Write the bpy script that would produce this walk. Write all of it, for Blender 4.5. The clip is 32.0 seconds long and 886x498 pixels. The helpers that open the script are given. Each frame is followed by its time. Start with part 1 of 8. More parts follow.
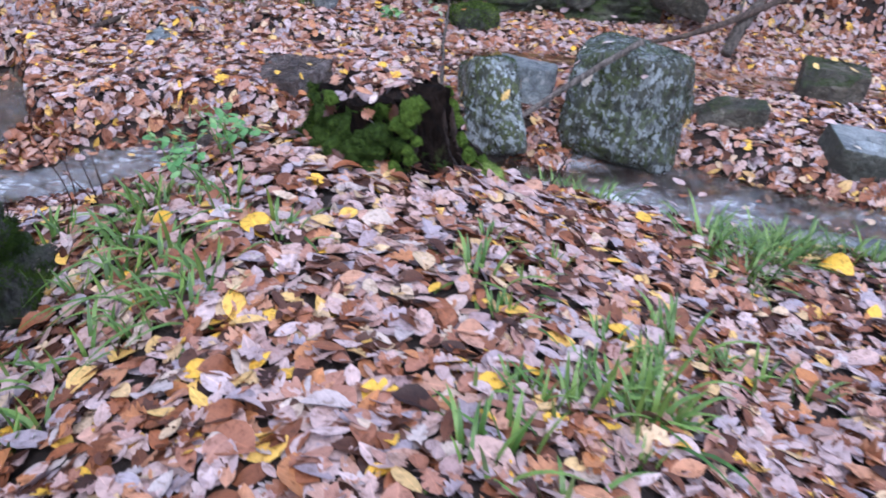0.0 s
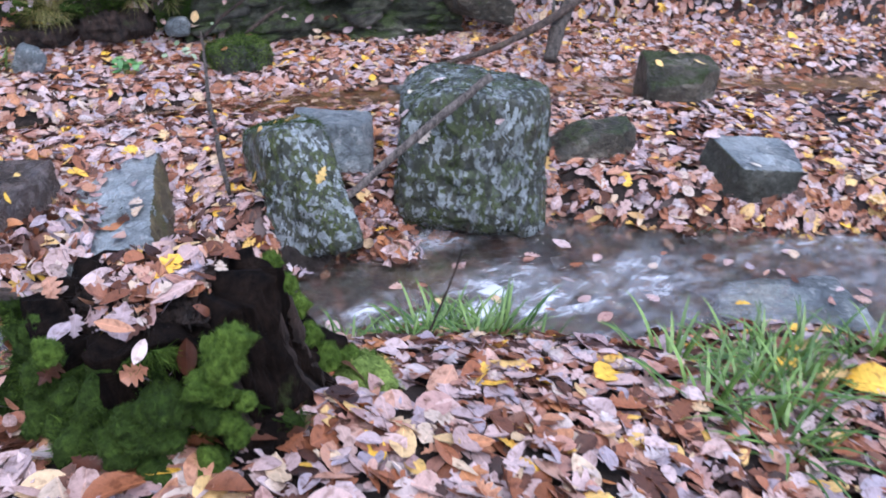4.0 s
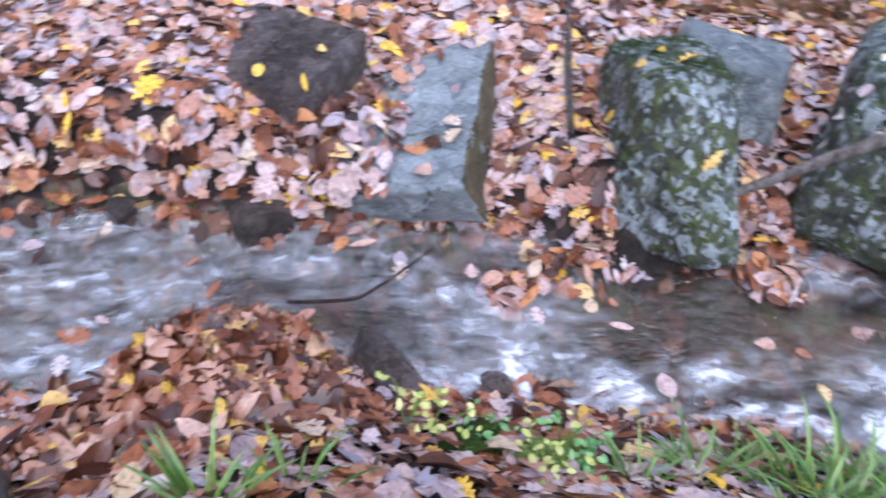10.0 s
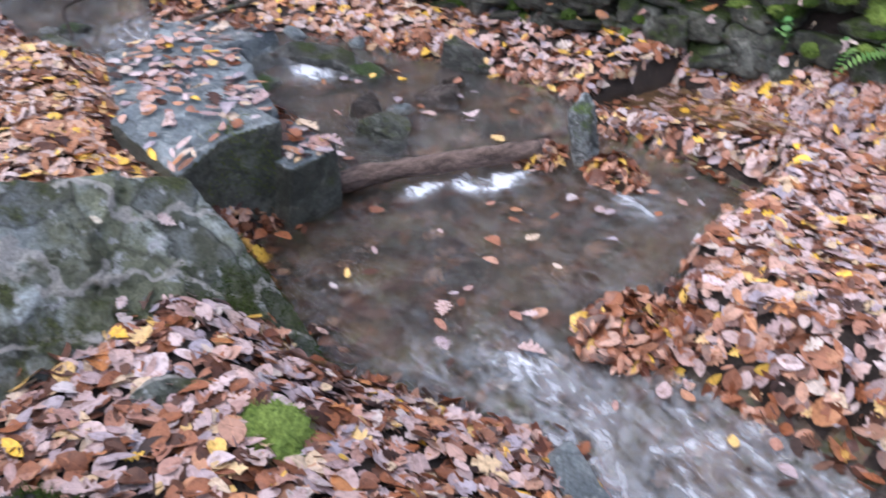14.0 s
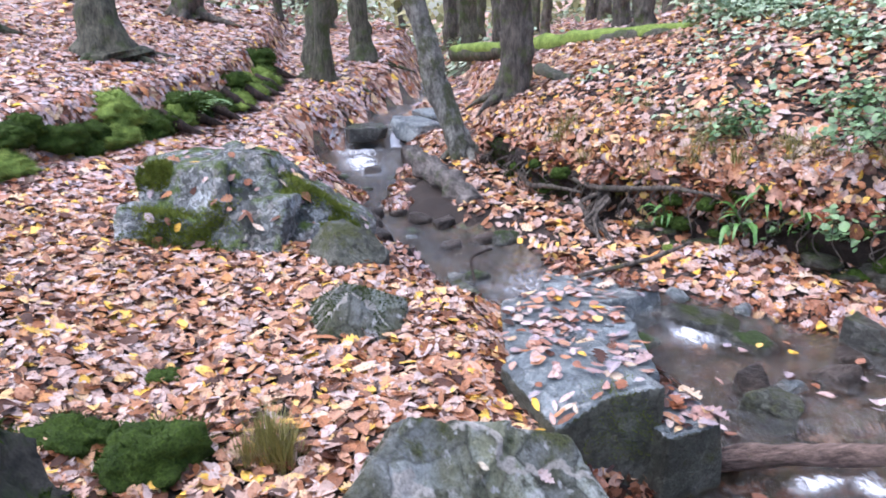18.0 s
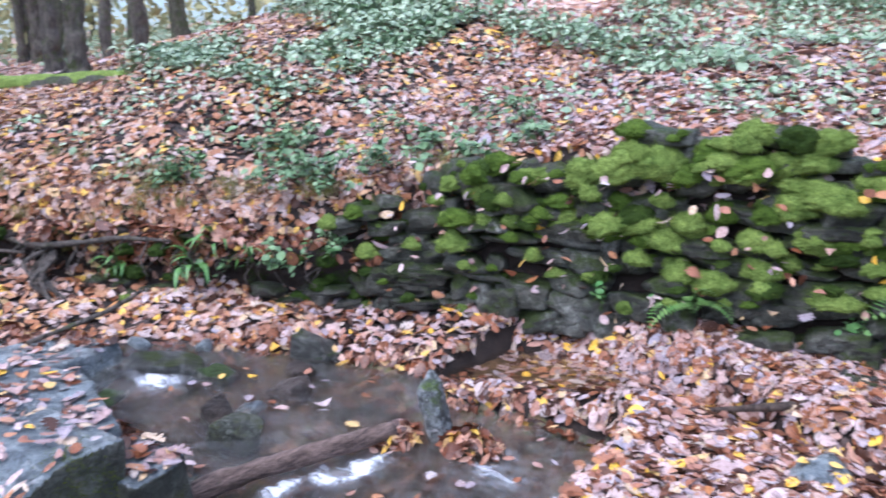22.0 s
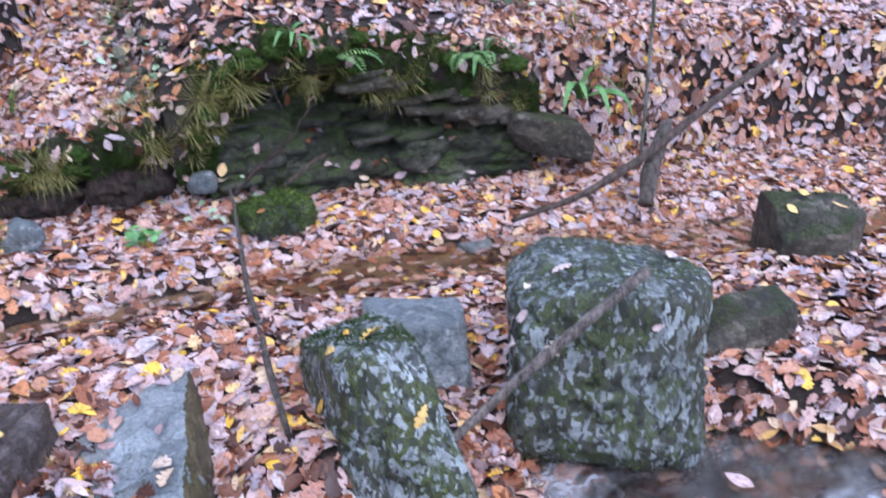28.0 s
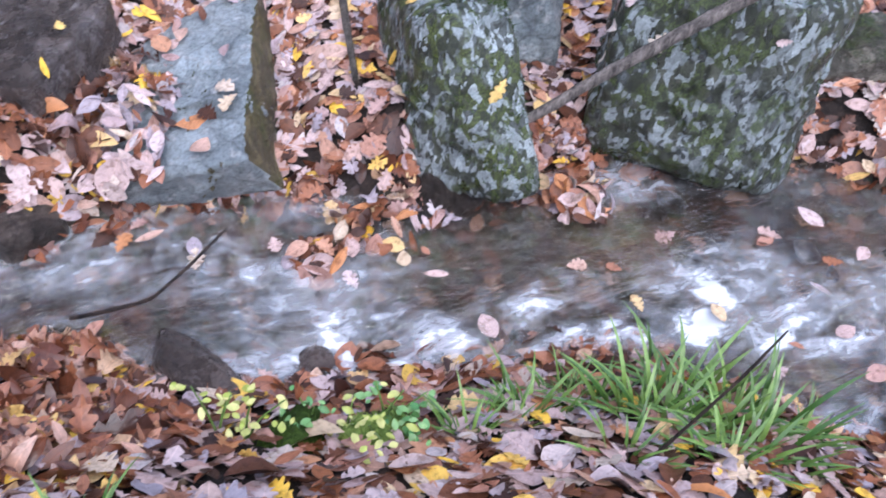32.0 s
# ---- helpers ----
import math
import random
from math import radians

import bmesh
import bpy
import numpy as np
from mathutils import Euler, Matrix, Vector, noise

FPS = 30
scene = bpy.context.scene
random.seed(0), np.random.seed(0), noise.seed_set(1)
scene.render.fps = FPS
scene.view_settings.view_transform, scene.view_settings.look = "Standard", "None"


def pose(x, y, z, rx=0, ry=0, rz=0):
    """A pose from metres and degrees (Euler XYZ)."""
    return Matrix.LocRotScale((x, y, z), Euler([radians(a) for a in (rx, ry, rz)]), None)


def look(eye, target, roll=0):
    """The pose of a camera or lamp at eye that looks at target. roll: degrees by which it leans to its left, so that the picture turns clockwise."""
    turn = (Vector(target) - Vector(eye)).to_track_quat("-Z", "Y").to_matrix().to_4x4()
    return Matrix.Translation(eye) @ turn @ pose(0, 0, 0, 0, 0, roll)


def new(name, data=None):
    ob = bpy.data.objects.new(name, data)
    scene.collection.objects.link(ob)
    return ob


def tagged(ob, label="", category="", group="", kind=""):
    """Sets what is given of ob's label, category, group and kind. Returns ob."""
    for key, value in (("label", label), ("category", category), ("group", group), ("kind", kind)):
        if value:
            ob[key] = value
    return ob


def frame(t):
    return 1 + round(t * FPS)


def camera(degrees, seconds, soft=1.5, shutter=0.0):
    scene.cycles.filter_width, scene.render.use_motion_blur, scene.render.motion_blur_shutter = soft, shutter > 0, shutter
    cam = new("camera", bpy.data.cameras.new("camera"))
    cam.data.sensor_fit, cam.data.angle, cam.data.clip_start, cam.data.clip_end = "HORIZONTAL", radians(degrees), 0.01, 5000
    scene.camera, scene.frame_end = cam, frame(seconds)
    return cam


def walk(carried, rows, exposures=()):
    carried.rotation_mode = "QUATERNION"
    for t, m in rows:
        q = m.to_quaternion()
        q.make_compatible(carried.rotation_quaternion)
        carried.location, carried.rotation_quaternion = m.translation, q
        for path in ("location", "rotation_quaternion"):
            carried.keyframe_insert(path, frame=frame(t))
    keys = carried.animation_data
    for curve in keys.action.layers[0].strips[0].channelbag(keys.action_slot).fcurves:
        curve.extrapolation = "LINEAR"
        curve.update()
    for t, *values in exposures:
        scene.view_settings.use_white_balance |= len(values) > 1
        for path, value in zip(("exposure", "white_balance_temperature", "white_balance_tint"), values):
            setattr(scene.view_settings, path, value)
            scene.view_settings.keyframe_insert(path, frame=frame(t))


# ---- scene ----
cam = camera(58.54, 32.0, soft=1.7, shutter=0.5)


def aimed(x, y, z, yaw, pitch, roll):
    a, d = radians(yaw), radians(pitch)
    return look((x, y, z), (x - math.sin(a) * math.cos(d), y + math.cos(a) * math.cos(d), z + math.sin(d)), roll)


# seconds, eye x y z, heading to the left of +y, pitch, roll
PATH = [
    (0, -0.229, -2.858, 1.867, -13.09, -31.13, 2.26),
    (0.5, -0.298, -2.650, 1.849, -10.61, -31.16, 2.17),
    (1, -0.318, -2.480, 1.808, -5.09, -31.36, -0.65),
    (1.5, -0.303, -2.331, 1.777, -1.66, -31.97, -2.10),
    (2, -0.309, -2.083, 1.768, -9.02, -30.93, -3.33),
    (2.5, -0.246, -1.876, 1.753, -17.70, -30.77, -4.33),
    (3, -0.109, -1.668, 1.732, -23.29, -30.70, -4.79),
    (3.5, -0.029, -1.426, 1.718, -30.11, -30.58, -3.24),
    (4, 0.033, -1.279, 1.704, -30.77, -31.43, -0.31),
    (4.5, 0.109, -1.047, 1.677, -26.59, -31.25, -0.95),
    (6.5, 0.250, -0.284, 1.703, -26.14, -33.17, -0.79),
    (7, 0.238, -0.151, 1.722, -28.55, -34.89, -0.06),
    (7.5, 0.284, -0.068, 1.706, -28.12, -38.34, 1.86),
    (8, 0.296, -0.020, 1.716, -27.42, -41.19, 3.43),
    (8.5, 0.272, 0.006, 1.713, -25.48, -42.62, 4.03),
    (9, 0.232, 0.034, 1.698, -21.57, -44.07, 3.36),
    (9.5, 0.165, 0.058, 1.683, -16.43, -45.64, 3.60),
    (10, 0.088, 0.061, 1.659, -9.62, -46.01, 3.26),
    (10.5, 0.016, 0.079, 1.651, 2.67, -46.19, 1.16),
    (11, -0.033, 0.048, 1.637, 11.75, -45.47, -0.17),
    (11.5, -0.074, 0.038, 1.624, 19.33, -43.50, -0.56),
    (12, -0.123, 0.042, 1.614, 25.61, -42.90, 0.02),
    (12.5, -0.138, 0.027, 1.640, 34.46, -39.37, 1.23),
    (13, -0.166, 0.021, 1.651, 41.25, -36.85, 2.77),
    (13.5, -0.181, 0.010, 1.662, 47.08, -34.54, 2.93),
    (14, -0.194, -0.006, 1.677, 52.90, -32.19, 2.93),
    (14.5, -0.226, -0.029, 1.695, 58.74, -29.38, 2.45),
    (15, -0.254, -0.044, 1.702, 63.81, -26.92, 1.76),
    (15.5, -0.282, -0.058, 1.704, 67.78, -24.84, 1.51),
    (17.5, -0.314, -0.103, 1.723, 77.96, -16.77, -0.43),
    (18, -0.318, -0.111, 1.728, 80.14, -15.03, -0.88),
    (18.5, -0.320, -0.124, 1.728, 80.77, -14.32, -1.04),
    (19, -0.317, -0.116, 1.722, 78.66, -14.19, -1.55),
    (19.5, -0.270, -0.089, 1.731, 74.22, -14.08, -1.96),
    (20, -0.218, -0.064, 1.743, 68.88, -13.94, -1.70),
    (20.5, -0.188, -0.046, 1.759, 63.18, -13.51, -0.94),
    (21, -0.159, -0.029, 1.764, 55.87, -13.34, -0.32),
    (21.5, -0.126, -0.025, 1.780, 49.42, -12.79, -0.02),
    (22, -0.088, -0.013, 1.784, 42.83, -12.43, -0.20),
    (22.5, -0.060, -0.005, 1.792, 37.35, -12.36, -0.18),
    (23, -0.016, 0.008, 1.789, 30.01, -12.52, -0.57),
    (23.5, 0.022, 0.009, 1.788, 23.00, -12.87, -1.06),
    (24, 0.059, 0.004, 1.779, 16.88, -13.40, -1.46),
    (24.5, 0.083, -0.007, 1.775, 10.55, -13.84, -1.33),
    (25, 0.103, 0.021, 1.784, -1.14, -13.97, -1.24),
    (25.5, 0.123, 0.026, 1.780, -9.91, -13.72, -1.59),
    (26, 0.109, 0.020, 1.756, -17.33, -13.90, -1.45),
    (26.5, 0.115, 0.019, 1.728, -21.81, -15.38, -1.76),
    (28.5, 0.264, -0.051, 1.672, -31.81, -27.73, -2.06),
    (29, 0.296, -0.048, 1.646, -30.11, -30.35, -1.22),
    (29.5, 0.327, -0.043, 1.630, -26.92, -33.50, 0.16),
    (30, 0.334, 0.003, 1.613, -28.98, -36.50, 1.85),
    (30.5, 0.301, 0.067, 1.613, -30.58, -41.09, 4.33),
    (31, 0.291, 0.123, 1.632, -30.26, -45.50, 6.80),
    (31.5, 0.292, 0.147, 1.628, -28.52, -47.75, 6.53),
    (32, 0.276, 0.161, 1.632, -25.97, -49.84, 5.37),
]
walk(cam, [(t, aimed(*row)) for t, *row in PATH], [(0, 0.92, 5250, 14), (4, 1.02, 5300, 14), (9, 1.2, 5250, 15), (13, 1.08, 5700, 11), (15, 1.22, 5800, 13), (18, 1.5, 5700, 15), (20, 1.32, 5350, 14), (23, 1.32, 5300, 15), (24, 1.34, 5400, 23), (26, 1.24, 5220, 25), (28, 1.15, 5150, 16), (29, 1.15, 5280, 15), (32, 1.24, 5450, 13)])
# ---- path end ----

# ---- world, sun, exposure ----
world = bpy.data.worlds.new("overcast_sky")
scene.world = world
world.use_nodes = True
wn = world.node_tree
sky = wn.nodes.new("ShaderNodeTexSky")
sky.sky_type, sky.sun_disc = "NISHITA", False
sky.sun_elevation, sky.sun_rotation = radians(60), radians(187)
sky.air_density, sky.dust_density, sky.ozone_density = 1.0, 3.0, 1.0
wn.nodes["Background"].inputs[1].default_value = 0.115
wn.links.new(sky.outputs[0], wn.nodes["Background"].inputs[0])
sun = new("sun", bpy.data.lights.new("sun", "SUN"))
sun.data.energy, sun.data.angle, sun.data.color = 1.5, radians(115), (1.0, 0.955, 0.89)
sun.matrix_world = look((0, 0, 10), (0.5, 4.2, 0))

# ---- numeric tools ----


def hashed(i, j, k, seed):
    h = (i * 374761393 + j * 668265263 + k * 2147483647 + seed * 1274126177) & 0xFFFFFFFF
    h = ((h ^ (h >> 13)) * 1274126177) & 0xFFFFFFFF
    h = h ^ (h >> 16)
    return (h & 0xFFFF) / 32767.5 - 1.0


def vnoise(p, seed=0):
    """Smooth noise in -1..1 for rows of points."""
    p = np.asarray(p, float)
    b = np.floor(p).astype(np.int64)
    f = p - b
    f = f * f * (3 - 2 * f)
    out = 0
    for di in (0, 1):
        for dj in (0, 1):
            for dk in (0, 1):
                w = (f[:, 0] if di else 1 - f[:, 0]) * (f[:, 1] if dj else 1 - f[:, 1]) * (f[:, 2] if dk else 1 - f[:, 2])
                out = out + w * hashed(b[:, 0] + di, b[:, 1] + dj, b[:, 2] + dk, seed)
    return out


def fnoise(p, octaves=4, seed=0, gain=0.5):
    p, a, s = np.asarray(p, float), 1.0, 0.0
    for o in range(octaves):
        s = s + a * vnoise(p * 2.0**o, seed + o)
        a *= gain
    return s


def smooth(v):
    v = np.clip(v, 0, 1)
    return v * v * (3 - 2 * v)


def rise(v):
    return np.sin(np.clip(v, 0, 1) * np.pi / 2)


def np_mesh(name, verts, tris, smooth_shade=True, mats=(), mat_index=None):
    me = bpy.data.meshes.new(name)
    verts, tris = np.asarray(verts, np.float32), np.asarray(tris, np.int32)
    extra = verts[:, 3:]
    verts = np.ascontiguousarray(verts[:, :3])
    n = tris.shape[1]
    me.vertices.add(len(verts))
    me.vertices.foreach_set("co", verts.ravel())
    me.loops.add(tris.size)
    me.loops.foreach_set("vertex_index", tris.ravel())
    me.polygons.add(len(tris))
    me.polygons.foreach_set("loop_start", np.arange(0, tris.size, n, dtype=np.int32))
    me.polygons.foreach_set("use_smooth", np.full(len(tris), smooth_shade))
    for m in mats:
        me.materials.append(m)
    if mat_index is not None:
        me.polygons.foreach_set("material_index", np.asarray(mat_index, np.int32))
    me.update(calc_edges=True)
    if extra.shape[1] == 2:
        a = me.attributes.new("leaf", "FLOAT_VECTOR", "POINT")
        a.data.foreach_set("vector", np.ascontiguousarray(np.c_[extra, 0 * extra[:, 0]], np.float32).ravel())
    return me


def part(name, me, mat, parent, label=""):
    if mat is not None and not me.materials:
        me.materials.append(mat)
    ob = new(name, me)
    ob.parent = parent
    if label:
        tagged(ob, label)
    return ob


def thing(name, me, mat, label, category, group="", kind=""):
    if me is not None and mat is not None and not me.materials:
        me.materials.append(mat)
    return tagged(new(name, me), label, category, group, kind)


# ---- materials ----
def node_mat(name):
    m = bpy.data.materials.new(name)
    m.use_nodes = True
    nt = m.node_tree
    return m, nt, nt.nodes["Principled BSDF"]


def add(nt, kind, **inputs):
    n = nt.nodes.new(kind)
    for key, value in inputs.items():
        n.inputs[key].default_value = value
    return n


def noise_node(nt, coord, scale, detail=5.0, rough=0.6, distortion=0.0):
    n = add(nt, "ShaderNodeTexNoise", Scale=scale, Detail=detail, Roughness=rough, Distortion=distortion)
    nt.links.new(coord, n.inputs["Vector"])
    return n.outputs["Fac"]


def ramp(nt, fac, stops, mode="LINEAR"):
    n = nt.nodes.new("ShaderNodeValToRGB")
    n.color_ramp.interpolation = mode
    els = n.color_ramp.elements
    while len(els) < len(stops):
        els.new(0.5)
    for e, (pos, c) in zip(els, stops):
        e.position, e.color = pos, (*c, 1) if len(c) == 3 else c
    nt.links.new(fac, n.inputs[0])
    return n.outputs[0]


def mixed(nt, fac, a, b, kind="MIX"):
    n = nt.nodes.new("ShaderNodeMix")
    n.data_type, n.blend_type = "RGBA", kind
    if isinstance(fac, float):
        n.inputs[0].default_value = fac
    else:
        nt.links.new(fac, n.inputs[0])
    for sock, v in ((n.inputs[6], a), (n.inputs[7], b)):
        if isinstance(v, tuple):
            sock.default_value = (*v, 1)
        else:
            nt.links.new(v, sock)
    return n.outputs[2]


def bump(nt, p, height, strength, distance):
    b = add(nt, "ShaderNodeBump", Strength=strength, Distance=distance)
    nt.links.new(height, b.inputs["Height"])
    nt.links.new(b.outputs[0], p.inputs["Normal"])


def math_node(nt, op, a, b=None, c=None):
    n = nt.nodes.new("ShaderNodeMath")
    n.operation = op
    for sock, v in zip(n.inputs, (a, b, c)):
        if isinstance(v, (int, float)):
            sock.default_value = v
        elif v is not None:
            nt.links.new(v, sock)
    return n.outputs[0]


def place(nt):
    g = nt.nodes.new("ShaderNodeNewGeometry")
    return g.outputs["Position"]


def mat_leaf(name, stops, rough=0.4, spec=0.36):
    """Fallen leaf: one tint a leaf, blotches, a pale midrib and side veins."""
    m, nt, p = node_mat(name)
    g = nt.nodes.new("ShaderNodeNewGeometry")
    c = ramp(nt, g.outputs["Random Per Island"], stops)
    n = noise_node(nt, g.outputs["Position"], 55.0, 3.0)
    spots = ramp(nt, n, [(0.34, (0.60, 0.53, 0.48)), (0.46, (0.97, 0.95, 0.93)), (0.62, (1.12, 1.09, 1.06))])
    c = mixed(nt, 1.0, c, spots, "MULTIPLY")
    at = nt.nodes.new("ShaderNodeAttribute")
    at.attribute_name = "leaf"
    sep = nt.nodes.new("ShaderNodeSeparateXYZ")
    nt.links.new(at.outputs["Vector"], sep.inputs[0])
    side = math_node(nt, "ABSOLUTE", sep.outputs[0])
    rib = ramp(nt, side, [(0.0, (1, 1, 1)), (0.022, (0, 0, 0))])
    run = math_node(nt, "MULTIPLY_ADD", side, -0.9, sep.outputs[1])
    saw = math_node(nt, "FRACT", math_node(nt, "MULTIPLY", run, 9.0))
    vein = ramp(nt, math_node(nt, "ABSOLUTE", math_node(nt, "SUBTRACT", saw, 0.5)), [(0.0, (0.55, 0.55, 0.55)), (0.09, (0, 0, 0))])
    lines = mixed(nt, 1.0, rib, vein, "LIGHTEN")
    c = mixed(nt, lines, c, mixed(nt, 1.0, c, (1.32, 1.30, 1.26), "MULTIPLY"))
    nt.links.new(c, p.inputs["Base Color"])
    p.inputs["Roughness"].default_value = rough
    p.inputs["Specular IOR Level"].default_value = spec
    fine = noise_node(nt, g.outputs["Position"], 130.0, 2.0)
    bump(nt, p, math_node(nt, "MULTIPLY_ADD", lines, -0.35, fine), 0.35, 0.004)
    return m


LITTER = [(0.0, (0.0338, 0.015, 0.0107)), (0.12, (0.106, 0.042, 0.0235)), (0.24, (0.28, 0.105, 0.0481)), (0.35, (0.386, 0.205, 0.155)), (0.45, (0.323, 0.285, 0.332)), (0.56, (0.444, 0.305, 0.278)),
          (0.68, (0.531, 0.425, 0.433)), (0.78, (0.425, 0.175, 0.0589)), (0.87, (0.454, 0.4, 0.412)), (0.945, (0.579, 0.42, 0.246)), (0.985, (0.733, 0.45, 0.0535))]
WET = [(0.0, (0.035, 0.013, 0.009)), (0.3, (0.14, 0.046, 0.022)), (0.55, (0.28, 0.10, 0.045)), (0.75, (0.36, 0.17, 0.10)), (0.9, (0.47, 0.30, 0.24)), (0.97, (0.60, 0.38, 0.06))]
AUTUMN = [(0.0, (0.0289, 0.013, 0.00963)), (0.13, (0.106, 0.04, 0.0214)), (0.27, (0.347, 0.14, 0.0589)), (0.42, (0.415, 0.225, 0.144)), (0.56, (0.425, 0.305, 0.273)),
          (0.72, (0.521, 0.42, 0.401)), (0.82, (0.482, 0.22, 0.0696)), (0.90, (0.56, 0.42, 0.31)), (0.96, (0.714, 0.45, 0.0749))]
M_autumn = mat_leaf("orange_brown_leaf_litter", AUTUMN)
M_litter = mat_leaf("wet_leaf_litter", LITTER)
M_wetleaf = mat_leaf("sodden_leaves", WET, 0.28, 0.6)
M_sunk = mat_leaf("sunken_dark_leaves", [(0.0, (0.02, 0.009, 0.007)), (0.45, (0.07, 0.03, 0.018)), (0.8, (0.15, 0.075, 0.045)), (1.0, (0.26, 0.17, 0.12))], 0.5, 0.3)
M_pinkleaf = mat_leaf("pinkish_leaf_litter", [(p_, tuple(min(0.85, 1.22 * v_) for v_ in c_)) for p_, c_ in LITTER])
M_yellow = mat_leaf("yellow_leaf", [(0.0, (0.72, 0.45, 0.05)), (0.5, (0.75, 0.55, 0.25)), (1.0, (0.66, 0.55, 0.45))])
M_pale = mat_leaf("pale_leaf", [(0.0, (0.55, 0.42, 0.42)), (0.5, (0.62, 0.52, 0.48)), (1.0, (0.70, 0.62, 0.50))])


def mat_soil():
    m, nt, p = node_mat("forest_soil")
    pos = place(nt)
    a = noise_node(nt, pos, 9.0, 8.0, 0.65)
    c = ramp(nt, a, [(0.3, (0.007, 0.005, 0.004)), (0.5, (0.019, 0.012, 0.009)), (0.62, (0.036, 0.022, 0.017)), (0.75, (0.08, 0.05, 0.038))])
    fine = noise_node(nt, pos, 60.0, 6.0, 0.7)
    c = mixed(nt, 0.55, c, ramp(nt, fine, [(0.35, (0.012, 0.008, 0.006)), (0.55, (0.036, 0.021, 0.015)), (0.68, (0.10, 0.064, 0.05))]))
    nt.links.new(c, p.inputs["Base Color"])
    p.inputs["Roughness"].default_value = 0.75
    bump(nt, p, fine, 0.8, 0.03)
    return m


def mat_floor():
    """Forest floor seen from afar: leaf litter as a mottle of browns."""
    m, nt, p = node_mat("far_leaf_floor")
    pos = place(nt)
    v = add(nt, "ShaderNodeTexVoronoi", Scale=11.0)
    nt.links.new(pos, v.inputs["Vector"])
    sep = nt.nodes.new("ShaderNodeSeparateColor")
    nt.links.new(v.outputs["Color"], sep.inputs[0])
    c = ramp(nt, sep.outputs[0], [(0.0, (0.14, 0.062, 0.04)), (0.3, (0.38, 0.18, 0.105)), (0.6, (0.50, 0.32, 0.235)), (0.85, (0.60, 0.47, 0.42)), (1.0, (0.68, 0.5, 0.27))])
    c = mixed(nt, 1.0, c, ramp(nt, noise_node(nt, pos, 0.8, 5.0), [(0.35, (0.8, 0.76, 0.72)), (0.65, (1.1, 1.05, 1.02))]), "MULTIPLY")
    nt.links.new(c, p.inputs["Base Color"])
    p.inputs["Roughness"].default_value = 0.6
    bump(nt, p, v.outputs["Distance"], 0.6, 0.03)
    return m


def mat_bed():
    m, nt, p = node_mat("stream_bed")
    pos = place(nt)
    v = add(nt, "ShaderNodeTexVoronoi", Scale=26.0)
    nt.links.new(pos, v.inputs["Vector"])
    c = ramp(nt, noise_node(nt, pos, 3.0, 6.0), [(0.35, (0.018, 0.013, 0.008)), (0.5, (0.055, 0.038, 0.022)), (0.65, (0.15, 0.105, 0.06))])
    c = mixed(nt, 0.45, c, v.outputs["Color"], "MULTIPLY")
    nt.links.new(c, p.inputs["Base Color"])
    p.inputs["Roughness"].default_value = 0.6
    bump(nt, p, v.outputs["Distance"], 0.7, 0.03)
    return m


